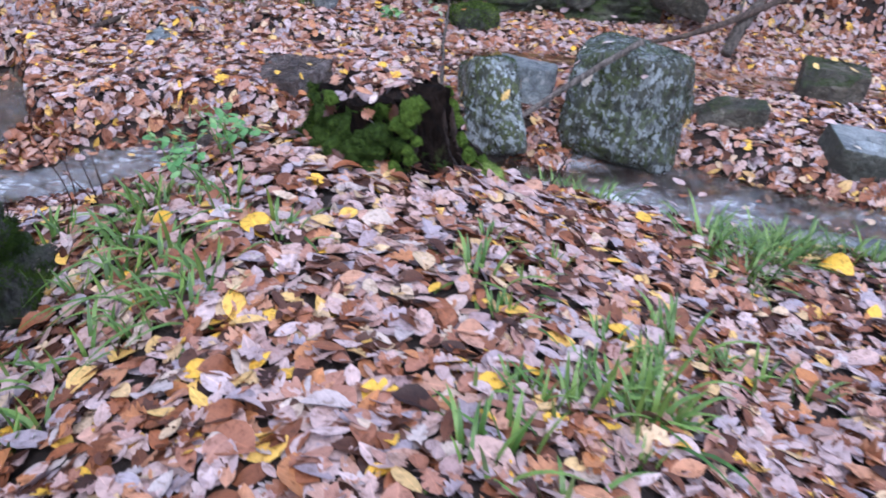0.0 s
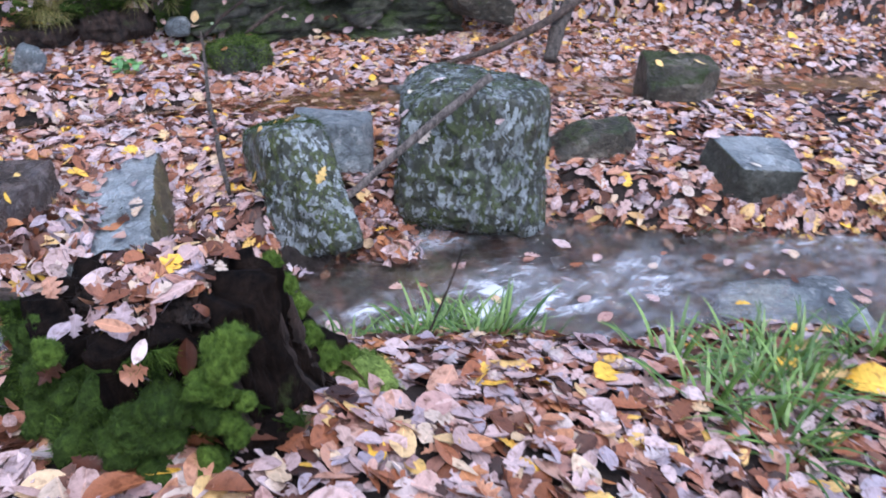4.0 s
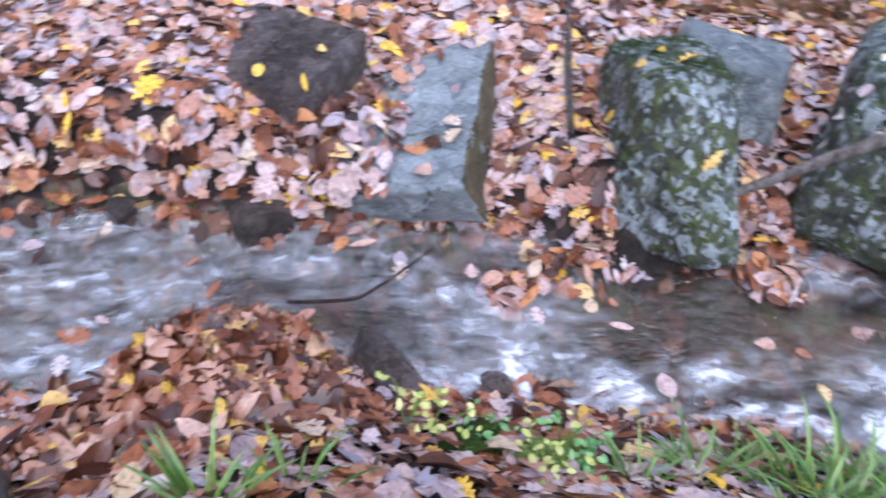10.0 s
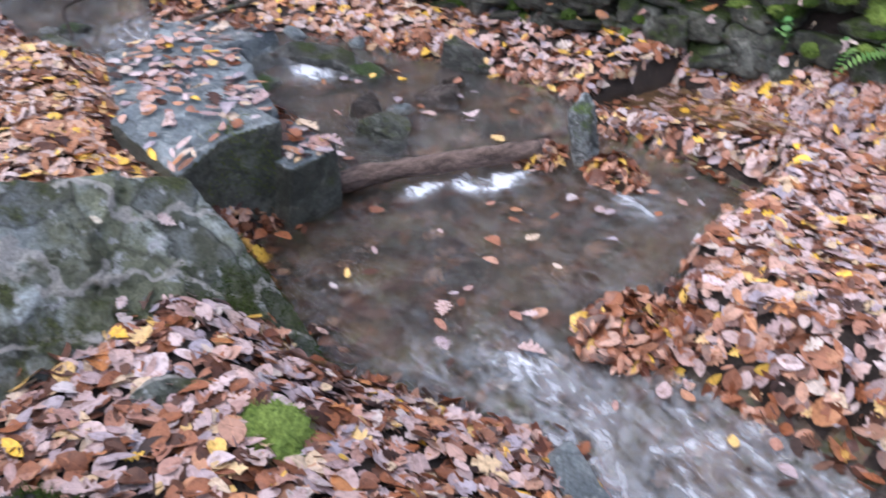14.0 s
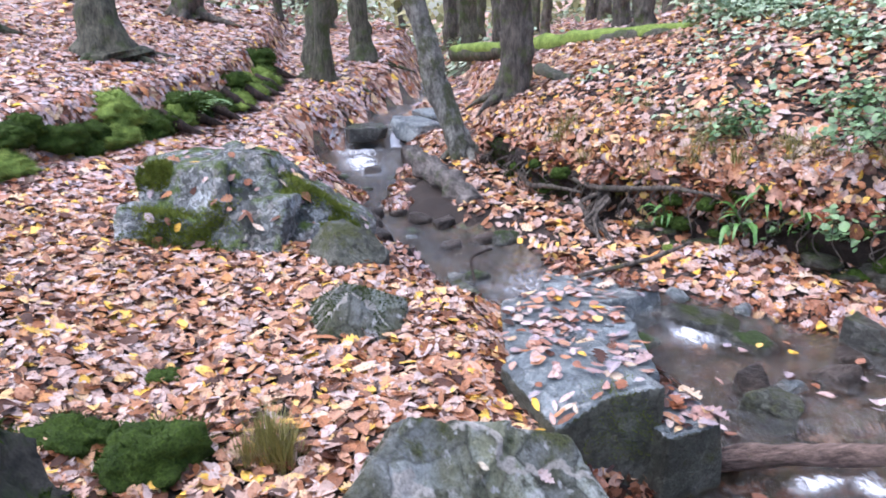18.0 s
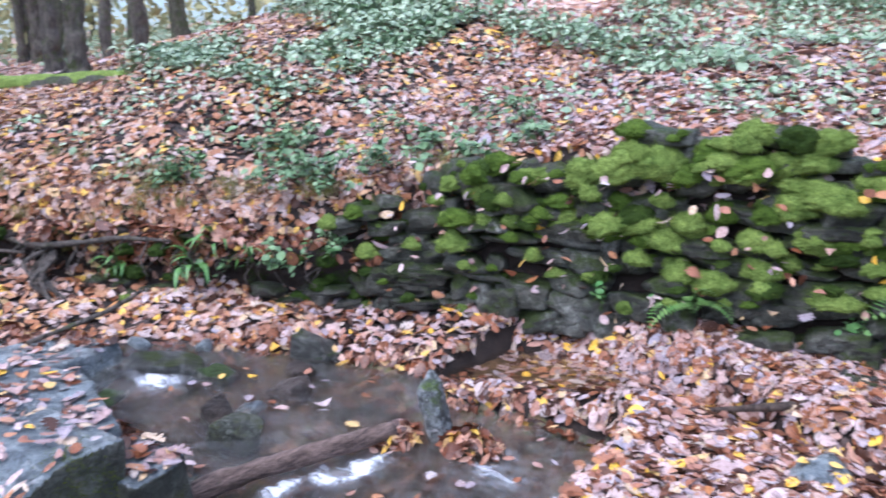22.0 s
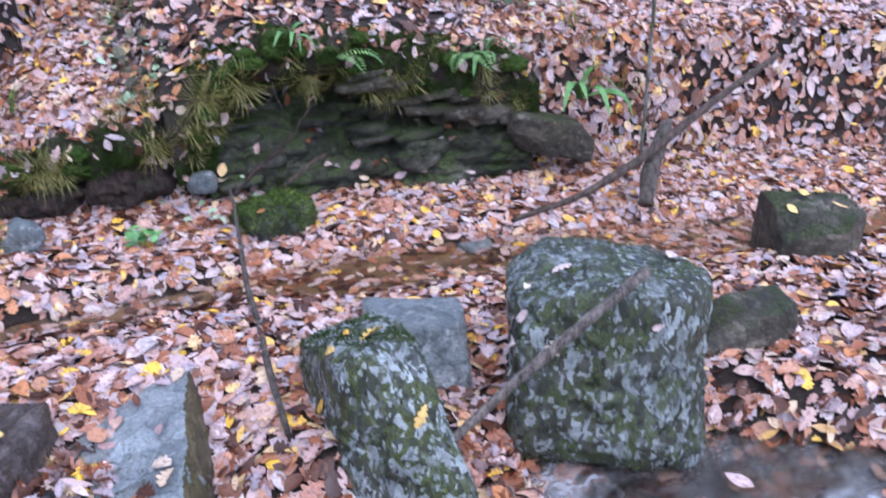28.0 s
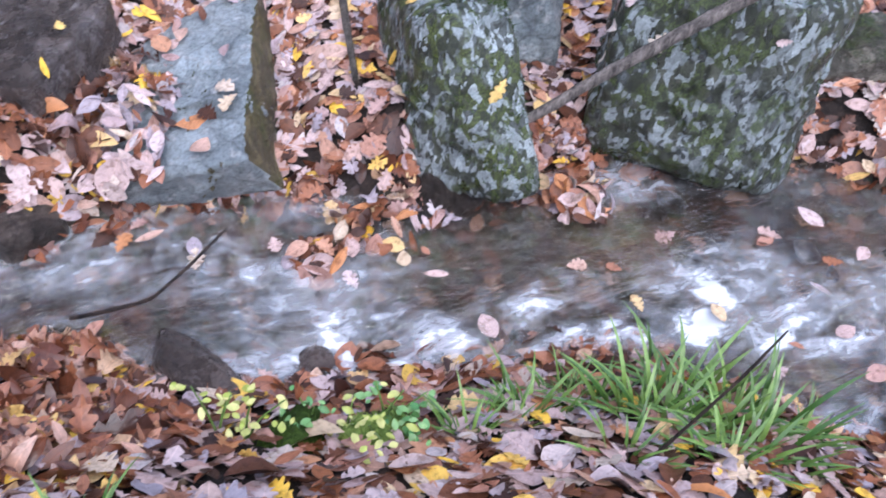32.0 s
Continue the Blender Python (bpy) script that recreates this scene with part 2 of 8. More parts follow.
def mat_rock(name, base, dark, light, moss=0.0, wet=0.45, moss_color=(0.07, 0.12, 0.02), veins=0.0, lichen=0.25, patch=16.0, upright=1.0, spot=22.0, edge=0.54, mottle=0.45, flake=9.0, flaked=0.4):
    """Slate-like grey rock with dark wet blotches, pale lichen, some veins and a film of moss on the upper side."""
    m, nt, p = node_mat(name)
    pos = place(nt)
    a = noise_node(nt, pos, 3.2, 9.0, 0.62)
    c = ramp(nt, a, [(0.32, dark), (0.5, base), (0.66, light)])
    mp = nt.nodes.new("ShaderNodeMapping")
    mp.inputs["Scale"].default_value = (1, 1, upright)
    mp.inputs["Rotation"].default_value = (0.2, 0.3 * (1 - upright), 0)
    nt.links.new(pos, mp.inputs["Vector"])
    blot = noise_node(nt, mp.outputs[0], patch, 9.0, 0.68, 0.5)
    mv = (mottle,) * 3
    c = mixed(nt, ramp(nt, blot, [(edge - 0.07, mv), (edge, (0, 0, 0))]), c, tuple(0.45 * v for v in dark))
    # flakes: crisp patches of differing tone with dark seams
    wob = add(nt, "ShaderNodeTexNoise", Scale=7.0, Detail=4.0, Roughness=0.6)
    nt.links.new(pos, wob.inputs["Vector"])
    sc = nt.nodes.new("ShaderNodeVectorMath")
    sc.operation = "MULTIPLY_ADD"
    nt.links.new(wob.outputs["Color"], sc.inputs[0])
    sc.inputs[1].default_value = (0.06, 0.06, 0.06)
    nt.links.new(mp.outputs[0], sc.inputs[2])
    cells = add(nt, "ShaderNodeTexVoronoi", Scale=flake)
    nt.links.new(sc.outputs[0], cells.inputs["Vector"])
    sep0 = nt.nodes.new("ShaderNodeSeparateColor")
    nt.links.new(cells.outputs["Color"], sep0.inputs[0])
    tone = ramp(nt, sep0.outputs[0], [(0.0, (1 - 0.8 * flaked,) * 3), (0.42, (1 - 0.55 * flaked,) * 3), (0.62, (1.0, 1.0, 1.0)), (0.85, (1 + 0.3 * flaked,) * 3), (1.0, (1 + 1.0 * flaked,) * 3)])
    c = mixed(nt, 1.0, c, tone, "MULTIPLY")
    seam = add(nt, "ShaderNodeTexVoronoi", Scale=flake)
    seam.feature = "DISTANCE_TO_EDGE"
    nt.links.new(sc.outputs[0], seam.inputs["Vector"])
    line = ramp(nt, seam.outputs["Distance"], [(0.0, (1 - 0.9 * flaked,) * 3), (0.05, (1, 1, 1))])
    c = mixed(nt, 1.0, c, line, "MULTIPLY")
    if lichen:
        li = noise_node(nt, mp.outputs[0], spot, 4.0, 0.55)
        f = nt.nodes.new("ShaderNodeMath")
        f.operation = "MULTIPLY"
        nt.links.new(ramp(nt, li, [(0.58, (0, 0, 0)), (0.66, (1, 1, 1))]), f.inputs[0])
        f.inputs[1].default_value = lichen * 2
        c = mixed(nt, f.outputs[0], c, tuple(min(0.62, 1.5 * v + 0.06) for v in light))
    if veins:
        wv = add(nt, "ShaderNodeTexWave", Scale=1.7, Distortion=9.0, Detail=4.0)
        wv.inputs["Detail Scale"].default_value = 1.6
        nt.links.new(pos, wv.inputs["Vector"])
        f = nt.nodes.new("ShaderNodeMath")
        f.operation = "MULTIPLY"
        nt.links.new(ramp(nt, wv.outputs["Fac"], [(0.93, (0, 0, 0)), (0.985, (1, 1, 1))]), f.inputs[0])
        f.inputs[1].default_value = veins
        c = mixed(nt, f.outputs[0], c, (0.62, 0.58, 0.54))
    if moss:
        g = nt.nodes.new("ShaderNodeNewGeometry")
        sep = nt.nodes.new("ShaderNodeSeparateXYZ")
        nt.links.new(g.outputs["Normal"], sep.inputs[0])
        mn = noise_node(nt, pos, 4.5, 6.0, 0.7)
        s = nt.nodes.new("ShaderNodeMath")
        s.operation = "MULTIPLY_ADD"
        nt.links.new(sep.outputs["Z"], s.inputs[0])
        s.inputs[1].default_value = 0.14
        nt.links.new(mn, s.inputs[2])
        fac = ramp(nt, s.outputs[0], [(0.66 - 0.22 * moss, (0, 0, 0)), (0.76 - 0.22 * moss, (1, 1, 1))])
        fine = noise_node(nt, pos, 90.0, 3.0)
        mc = ramp(nt, fine, [(0.35, tuple(0.35 * v for v in moss_color)), (0.65, tuple(1.25 * v for v in moss_color))])
        c = mixed(nt, fac, c, mc)
    grit = noise_node(nt, pos, 75.0, 5.0, 0.7)
    c = mixed(nt, 1.0, c, ramp(nt, grit, [(0.34, (0.62, 0.62, 0.6)), (0.5, (1.0, 1.0, 1.0)), (0.66, (1.22, 1.22, 1.24))]), "MULTIPLY")
    nt.links.new(c, p.inputs["Base Color"])
    r = nt.nodes.new("ShaderNodeMapRange")
    r.inputs["To Min"].default_value, r.inputs["To Max"].default_value = wet - 0.15, wet + 0.25
    nt.links.new(blot, r.inputs[0])
    nt.links.new(r.outputs[0], p.inputs["Roughness"])
    hgt = noise_node(nt, pos, 34.0, 8.0, 0.7)
    rel = nt.nodes.new("ShaderNodeMath")
    rel.operation = "MULTIPLY_ADD"
    nt.links.new(tone, rel.inputs[0])
    rel.inputs[1].default_value = 0.5
    nt.links.new(hgt, rel.inputs[2])
    bump(nt, p, rel.outputs[0], 1.0, 0.05)
    return m


def mat_flecked(name, base, fleck, green, much=0.5, moss=0.5):
    """Dark wet stone, scaling in crisp pale flecks drawn out downwards, with an olive film and gloss. The flecks are
    lichen and painted-in wet sheen.
    """
    m, nt, p = node_mat(name)
    pos = place(nt)
    wob = add(nt, "ShaderNodeTexNoise", Scale=14.0, Detail=3.0)
    nt.links.new(pos, wob.inputs["Vector"])
    bent = nt.nodes.new("ShaderNodeVectorMath")
    bent.operation = "MULTIPLY_ADD"
    nt.links.new(wob.outputs["Color"], bent.inputs[0])
    bent.inputs[1].default_value = (0.045, 0.045, 0.045)
    nt.links.new(pos, bent.inputs[2])
    mp = nt.nodes.new("ShaderNodeMapping")
    mp.inputs["Scale"].default_value = (1, 1, 0.5)
    mp.inputs["Rotation"].default_value = (0.1, 0.3, 0)
    nt.links.new(bent.outputs[0], mp.inputs["Vector"])
    broad = noise_node(nt, pos, 4.5, 4.0, 0.6)
    grit = noise_node(nt, pos, 140.0, 4.0, 0.7)

    def cells(scale):
        v = add(nt, "ShaderNodeTexVoronoi", Scale=scale)
        nt.links.new(mp.outputs[0], v.inputs["Vector"])
        sep = nt.nodes.new("ShaderNodeSeparateColor")
        nt.links.new(v.outputs["Color"], sep.inputs[0])
        return sep.outputs[0], sep.outputs[1]

    (c1, c1b), (c2, c2b), (c3, c3b) = cells(15.0), cells(34.0), cells(75.0)
    c = mixed(nt, ramp(nt, broad, [(0.35, (0, 0, 0)), (0.65, (1, 1, 1))]), tuple(0.55 * v for v in base), tuple(1.6 * v for v in base))
    lean = math_node(nt, "MULTIPLY_ADD", broad, 1.5, -0.75)
    big = math_node(nt, "ADD", c1, lean)
    c = mixed(nt, ramp(nt, big, [(0.80 - 0.25 * much, (0, 0, 0)), (0.84 - 0.25 * much, (0.8, 0.8, 0.8))]), c, tuple(0.72 * v for v in fleck))
    film = ramp(nt, math_node(nt, "MULTIPLY_ADD", c2b, 0.25, noise_node(nt, pos, 5.0, 5.0, 0.65)), [(0.66 - 0.2 * moss, (0, 0, 0)), (0.74 - 0.2 * moss, (0.85, 0.85, 0.85))])
    c = mixed(nt, film, c, mixed(nt, ramp(nt, grit, [(0.4, (0, 0, 0)), (0.62, (1, 1, 1))]), tuple(0.4 * v for v in green), tuple(1.4 * v for v in green)))
    mid = math_node(nt, "ADD", c2, math_node(nt, "MULTIPLY", lean, 0.7))
    c = mixed(nt, ramp(nt, mid, [(0.80 - 0.18 * much, (0, 0, 0)), (0.83 - 0.18 * much, (0.9, 0.9, 0.9))]), c, mixed(nt, c1b, tuple(0.62 * v for v in fleck), tuple(1.1 * v for v in fleck)))
    c = mixed(nt, ramp(nt, c2b, [(0.80, (0, 0, 0)), (0.83, (0.8, 0.8, 0.8))]), c, tuple(0.45 * v for v in base))
    c = mixed(nt, ramp(nt, c3, [(0.86, (0, 0, 0)), (0.88, (0.7, 0.7, 0.7))]), c, fleck)
    c = mixed(nt, ramp(nt, c3b, [(0.80, (0, 0, 0)), (0.82, (0.7, 0.7, 0.7))]), c, tuple(0.4 * v for v in base))
    c = mixed(nt, 1.0, c, ramp(nt, grit, [(0.33, (0.6, 0.6, 0.58)), (0.5, (1, 1, 1)), (0.68, (1.22, 1.22, 1.24))]), "MULTIPLY")
    nt.links.new(c, p.inputs["Base Color"])
    nt.links.new(ramp(nt, c2, [(0.3, (0.55, 0.55, 0.55)), (0.7, (0.22, 0.22, 0.22))]), p.inputs["Roughness"])
    p.inputs["Specular IOR Level"].default_value = 0.6
    rel = math_node(nt, "MULTIPLY_ADD", c2, 0.45, math_node(nt, "MULTIPLY_ADD", grit, 0.4, math_node(nt, "MULTIPLY_ADD", c3, 0.25, math_node(nt, "MULTIPLY", c1, 0.5))))
    bump(nt, p, rel, 0.9, 0.022)
    return m


M_boulder = mat_flecked("flecked_wet_boulder_stone", (0.05, 0.052, 0.036), (0.32, 0.35, 0.355), (0.06, 0.08, 0.018), 0.25, 0.62)
M_boulder_pale = mat_flecked("pale_flecked_boulder_stone", (0.055, 0.06, 0.042), (0.40, 0.44, 0.45), (0.08, 0.10, 0.02), 0.75, 0.5)
M_ochre = mat_rock("ochre_broken_slate", (0.20, 0.16, 0.075), (0.07, 0.055, 0.03), (0.36, 0.31, 0.17), 0.3, 0.4, (0.10, 0.11, 0.02), 0, 0.1, 14.0, 2.0)
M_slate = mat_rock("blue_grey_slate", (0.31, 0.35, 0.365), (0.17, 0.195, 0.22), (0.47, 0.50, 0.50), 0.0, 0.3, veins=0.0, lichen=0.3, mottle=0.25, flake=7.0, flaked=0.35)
M_slab = mat_rock("pale_blue_slate", (0.42, 0.465, 0.485), (0.27, 0.30, 0.32), (0.58, 0.61, 0.61), 0.0, 0.3, veins=0.0, lichen=0.4, mottle=0.2, flake=8.0, flaked=0.3)
M_darkrock = mat_rock("dark_wet_rock", (0.10, 0.075, 0.062), (0.035, 0.025, 0.02), (0.19, 0.155, 0.14), 0.0, 0.28, lichen=0.05)
M_veined = mat_rock("veined_boulder_stone", (0.20, 0.21, 0.145), (0.095, 0.105, 0.055), (0.48, 0.52, 0.52), 0.3, 0.33, (0.10, 0.115, 0.035), 0.8, 0.5, 5.0, 0.8, 14.0, 0.46, 0.85, 4.5, 0.6)
M_wetbrown = mat_rock("wet_red_brown_rock", (0.17, 0.13, 0.115), (0.075, 0.055, 0.048), (0.31, 0.27, 0.265), 0.0, 0.22, lichen=0.15, mottle=0.35, flaked=0.3)
M_mossrock = mat_rock("mossy_rock", (0.10, 0.10, 0.08), (0.045, 0.045, 0.035), (0.2, 0.2, 0.18), 0.55, 0.45, (0.05, 0.085, 0.014), 0, 0.15, 10.0, 0.6)
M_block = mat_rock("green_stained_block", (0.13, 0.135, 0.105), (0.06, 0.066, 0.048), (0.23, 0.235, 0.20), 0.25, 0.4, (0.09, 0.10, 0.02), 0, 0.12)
M_brown = mat_rock("brownish_stone", (0.115, 0.096, 0.066), (0.04, 0.034, 0.022), (0.22, 0.195, 0.155), 0.3, 0.4, (0.06, 0.08, 0.018), 0, 0.2, 9.0, 1.6)
M_grey = mat_rock("pale_grey_boulder", (0.32, 0.345, 0.35), (0.11, 0.12, 0.11), (0.55, 0.58, 0.60), 0.3, 0.5, (0.12, 0.18, 0.03), 0.3, 0.35, mottle=0.75, flaked=0.6, flake=6.0)
M_bankrock = mat_rock("dark_damp_slate", (0.11, 0.108, 0.095), (0.04, 0.04, 0.034), (0.23, 0.23, 0.215), 0.25, 0.3, (0.06, 0.08, 0.015), 0, 0.1)
M_wall = mat_rock("drystone_slate", (0.13, 0.128, 0.10), (0.045, 0.046, 0.034), (0.27, 0.27, 0.235), 0.55, 0.5, (0.06, 0.085, 0.015), 0, 0.12)


def mat_moss(name, lo, hi):
    m, nt, p = node_mat(name)
    pos = place(nt)
    g = nt.nodes.new("ShaderNodeNewGeometry")
    f = noise_node(nt, pos, 70.0, 5.0, 0.7)
    c = ramp(nt, f, [(0.3, lo), (0.7, hi)])
    big = noise_node(nt, pos, 6.0, 3.0)
    c = mixed(nt, 1.0, c, ramp(nt, big, [(0.3, (0.55, 0.6, 0.45)), (0.65, (1.15, 1.1, 1.0))]), "MULTIPLY")
    nt.links.new(c, p.inputs["Base Color"])
    p.inputs["Roughness"].default_value = 0.85
    p.inputs["Specular IOR Level"].default_value = 0.2
    bump(nt, p, f, 0.9, 0.03)
    return m


M_moss = mat_moss("bright_moss", (0.075, 0.13, 0.025), (0.43, 0.57, 0.15))
M_brightmoss = mat_moss("yellow_green_moss", (0.08, 0.11, 0.015), (0.36, 0.42, 0.09))
M_midmoss = mat_moss("grass_green_moss", (0.035, 0.07, 0.008), (0.20, 0.31, 0.05))
M_dmoss = mat_moss("deep_green_moss", (0.014, 0.03, 0.005), (0.09, 0.15, 0.024))


def mat_bark(name, lo, hi, moss=0.3, scale=14.0, moss_color=(0.08, 0.10, 0.03), grain=(1, 1, 0.22)):
    m, nt, p = node_mat(name)
    pos = place(nt)
    mp = nt.nodes.new("ShaderNodeMapping")
    mp.inputs["Scale"].default_value = grain
    nt.links.new(pos, mp.inputs["Vector"])
    f = noise_node(nt, mp.outputs[0], scale, 8.0, 0.7)
    c = ramp(nt, f, [(0.35, lo), (0.62, hi)])
    mn = noise_node(nt, pos, 5.0, 6.0, 0.65)
    c = mixed(nt, ramp(nt, mn, [(0.62 - 0.3 * moss, (0, 0, 0)), (0.74 - 0.3 * moss, (1, 1, 1))]), c, moss_color)
    nt.links.new(c, p.inputs["Base Color"])
    p.inputs["Roughness"].default_value = 0.75
    fine = noise_node(nt, mp.outputs[0], scale * 3.5, 6.0, 0.75)
    c = mixed(nt, 1.0, c, ramp(nt, fine, [(0.32, (0.45, 0.45, 0.45)), (0.6, (1.25, 1.25, 1.25))]), "MULTIPLY")
    nt.links.new(c, p.inputs["Base Color"])
    s = nt.nodes.new("ShaderNodeMath")
    s.operation = "ADD"
    nt.links.new(f, s.inputs[0])
    nt.links.new(fine, s.inputs[1])
    bump(nt, p, s.outputs[0], 1.0, 0.035)
    return m


M_bark = mat_bark("grey_brown_bark", (0.028, 0.024, 0.019), (0.17, 0.145, 0.12), 0.35, 20.0)
M_birch = mat_bark("pale_birch_bark", (0.05, 0.046, 0.038), (0.36, 0.35, 0.31), 0.5, 13.0, (0.09, 0.10, 0.045), (1, 1, 0.5))
M_mossbark = mat_bark("mossy_bark", (0.024, 0.024, 0.015), (0.16, 0.15, 0.105), 0.4, 18.0, (0.06, 0.08, 0.022))
M_darkmossbark = mat_bark("dark_mossy_bark", (0.012, 0.011, 0.009), (0.11, 0.105, 0.085), 0.45, 30.0, (0.05, 0.075, 0.02))
M_stick = mat_bark("dead_stick_bark", (0.05, 0.035, 0.028), (0.19, 0.13, 0.10), 0.0, 30.0)
M_greybranch = mat_bark("weathered_branch_bark", (0.07, 0.055, 0.048), (0.42, 0.35, 0.31), 0.0, 38.0)
M_flakebark = mat_bark("flaking_grey_bark", (0.03, 0.024, 0.02), (0.23, 0.2, 0.185), 0.25, 9.0, (0.05, 0.06, 0.02), (0.5, 1, 1))
# near-black rotten wood: the hollow's deep shade is put into its colour
M_hollowshade = mat_bark("shade_black_rotten_wood", (0.003, 0.002, 0.002), (0.028, 0.017, 0.012), 0.0, 22.0)
M_hollowshade.node_tree.nodes["Principled BSDF"].inputs["Specular IOR Level"].default_value = 0.1
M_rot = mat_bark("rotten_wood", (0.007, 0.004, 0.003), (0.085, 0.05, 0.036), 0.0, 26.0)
M_wetlog = mat_bark("wet_red_brown_log", (0.045, 0.024, 0.018), (0.32, 0.22, 0.18), 0.0, 16.0, grain=(1, 0.2, 1))


def mat_plain_leaf(name, lo, hi, rough=0.45):
    m, nt, p = node_mat(name)
    g = nt.nodes.new("ShaderNodeNewGeometry")
    c = ramp(nt, g.outputs["Random Per Island"], [(0.0, lo), (1.0, hi)])
    n = noise_node(nt, g.outputs["Position"], 40.0, 3.0)
    c = mixed(nt, 1.0, c, ramp(nt, n, [(0.3, (0.75, 0.75, 0.7)), (0.7, (1.1, 1.1, 1.05))]), "MULTIPLY")
    nt.links.new(c, p.inputs["Base Color"])
    p.inputs["Roughness"].default_value = rough
    return m


M_grass = mat_plain_leaf("grass_blade", (0.035, 0.095, 0.014), (0.20, 0.31, 0.07), 0.32)
M_drygrass = mat_plain_leaf("faded_grass_blade", (0.16, 0.15, 0.04), (0.30, 0.27, 0.09))
M_fern = mat_plain_leaf("fern_green", (0.08, 0.18, 0.04), (0.20, 0.32, 0.10))
M_dark = mat_plain_leaf("dark_tangle_and_shade", (0.02, 0.022, 0.01), (0.11, 0.10, 0.045))
M_bankbramble = mat_plain_leaf("dark_bramble_green", (0.05, 0.12, 0.035), (0.24, 0.36, 0.18), 0.35)
M_strap = mat_plain_leaf("glossy_strap_fern", (0.05, 0.15, 0.03), (0.15, 0.30, 0.08), 0.3)
M_bramble = mat_plain_leaf("bramble_green", (0.11, 0.20, 0.085), (0.48, 0.57, 0.41), 0.35)
M_herb = mat_plain_leaf("fresh_green_herb", (0.10, 0.26, 0.08), (0.22, 0.38, 0.13), 0.4)
M_lime = mat_plain_leaf("yellow_green_leaf", (0.35, 0.42, 0.06), (0.62, 0.58, 0.22), 0.4)
M_root = mat_bark("bare_root", (0.05, 0.04, 0.032), (0.22, 0.18, 0.15), 0.1, 30.0)


def mat_water(name="stream_water", coat=0.6, ripple=0.03):
    """Clear brook water: brown bed seen through it, ripples along the run, silky aerated streaks and white foam."""
    m, nt, p = node_mat(name)
    at = nt.nodes.new("ShaderNodeAttribute")
    at.attribute_name = "foam"
    p.inputs["Base Color"].default_value = (0.84, 0.80, 0.75, 1)
    p.inputs["Transmission Weight"].default_value = 1.0
    p.inputs["IOR"].default_value = 1.33
    p.inputs["Roughness"].default_value = 0.04
    if coat:
        nt.links.new(ramp(nt, math_node(nt, "MULTIPLY_ADD", at.outputs["Fac"], 1.0, 0.3), [(0.0, (0.26, 0.26, 0.26)), (0.3, (0.30, 0.30, 0.30)), (0.55, (coat, coat, coat))]), p.inputs["Coat Weight"])
    else:
        p.inputs["Coat Weight"].default_value = 0.0
    p.inputs["Coat IOR"].default_value = 1.7
    p.inputs["Coat Roughness"].default_value = 0.03

    geo = nt.nodes.new("ShaderNodeNewGeometry")

    def along(sx, sy):
        mp = nt.nodes.new("ShaderNodeMapping")
        mp.inputs["Scale"].default_value = (sx, sy, 1)
        mp.inputs["Rotation"].default_value = (0, 0, 0.25)
        nt.links.new(geo.outputs["Position"], mp.inputs["Vector"])
        return mp.outputs[0]

    r1 = noise_node(nt, along(11.0, 19.0), 1.0, 2.0, 0.5, 0.6)
    r2 = noise_node(nt, along(20.0, 60.0), 1.0, 2.0, 0.55, 0.8)
    bump(nt, p, math_node(nt, "MULTIPLY_ADD", r2, 0.55, r1), 1.0, ripple)
    nt.links.new(p.inputs["Normal"].links[0].from_socket, p.inputs["Coat Normal"])
    foam = add(nt, "ShaderNodeBsdfPrincipled", Roughness=0.5)
    foam.inputs["Base Color"].default_value = (0.66, 0.67, 0.72, 1)
    silk = noise_node(nt, along(4.5, 8.0), 1.0, 3.0, 0.5, 1.4)
    froth = noise_node(nt, along(12.0, 21.0), 1.0, 4.0, 0.6, 0.6)
    lift = math_node(nt, "MULTIPLY", at.outputs["Fac"], math_node(nt, "MULTIPLY_ADD", froth, 1.3, 0.0))
    s = math_node(nt, "ADD", lift, math_node(nt, "MULTIPLY_ADD", silk, 0.6, math_node(nt, "MULTIPLY", froth, 0.4)))
    fac = ramp(nt, s, [(0.50, (0, 0, 0)), (0.64, (0.07, 0.07, 0.07)), (0.78, (0.25, 0.25, 0.25)), (0.96, (0.55, 0.55, 0.55)), (1.14, (0.92, 0.92, 0.92))])
    mx = nt.nodes.new("ShaderNodeMixShader")
    nt.links.new(fac, mx.inputs[0])
    nt.links.new(p.outputs[0], mx.inputs[1])
    nt.links.new(foam.outputs[0], mx.inputs[2])
    nt.links.new(mx.outputs[0], nt.nodes["Material Output"].inputs["Surface"])
    return m


def mat_silt():
    m, nt, p = node_mat("orange_silt")
    pos = place(nt)
    a = noise_node(nt, pos, 5.0, 7.0, 0.65)
    c = ramp(nt, a, [(0.3, (0.05, 0.034, 0.02)), (0.5, (0.14, 0.08, 0.034)), (0.7, (0.25, 0.145, 0.055))])
    fine = noise_node(nt, pos, 80.0, 5.0, 0.7)
    c = mixed(nt, 1.0, c, ramp(nt, fine, [(0.3, (0.6, 0.6, 0.6)), (0.65, (1.2, 1.2, 1.2))]), "MULTIPLY")
    nt.links.new(c, p.inputs["Base Color"])
    p.inputs["Roughness"].default_value = 0.5
    bump(nt, p, fine, 0.5, 0.01)
    return m


M_water, M_soil, M_bed, M_silt, M_floor = mat_water(), mat_soil(), mat_bed(), mat_silt(), mat_floor()

M_stillwater = mat_water("still_side_water", 0.0, 0.004)

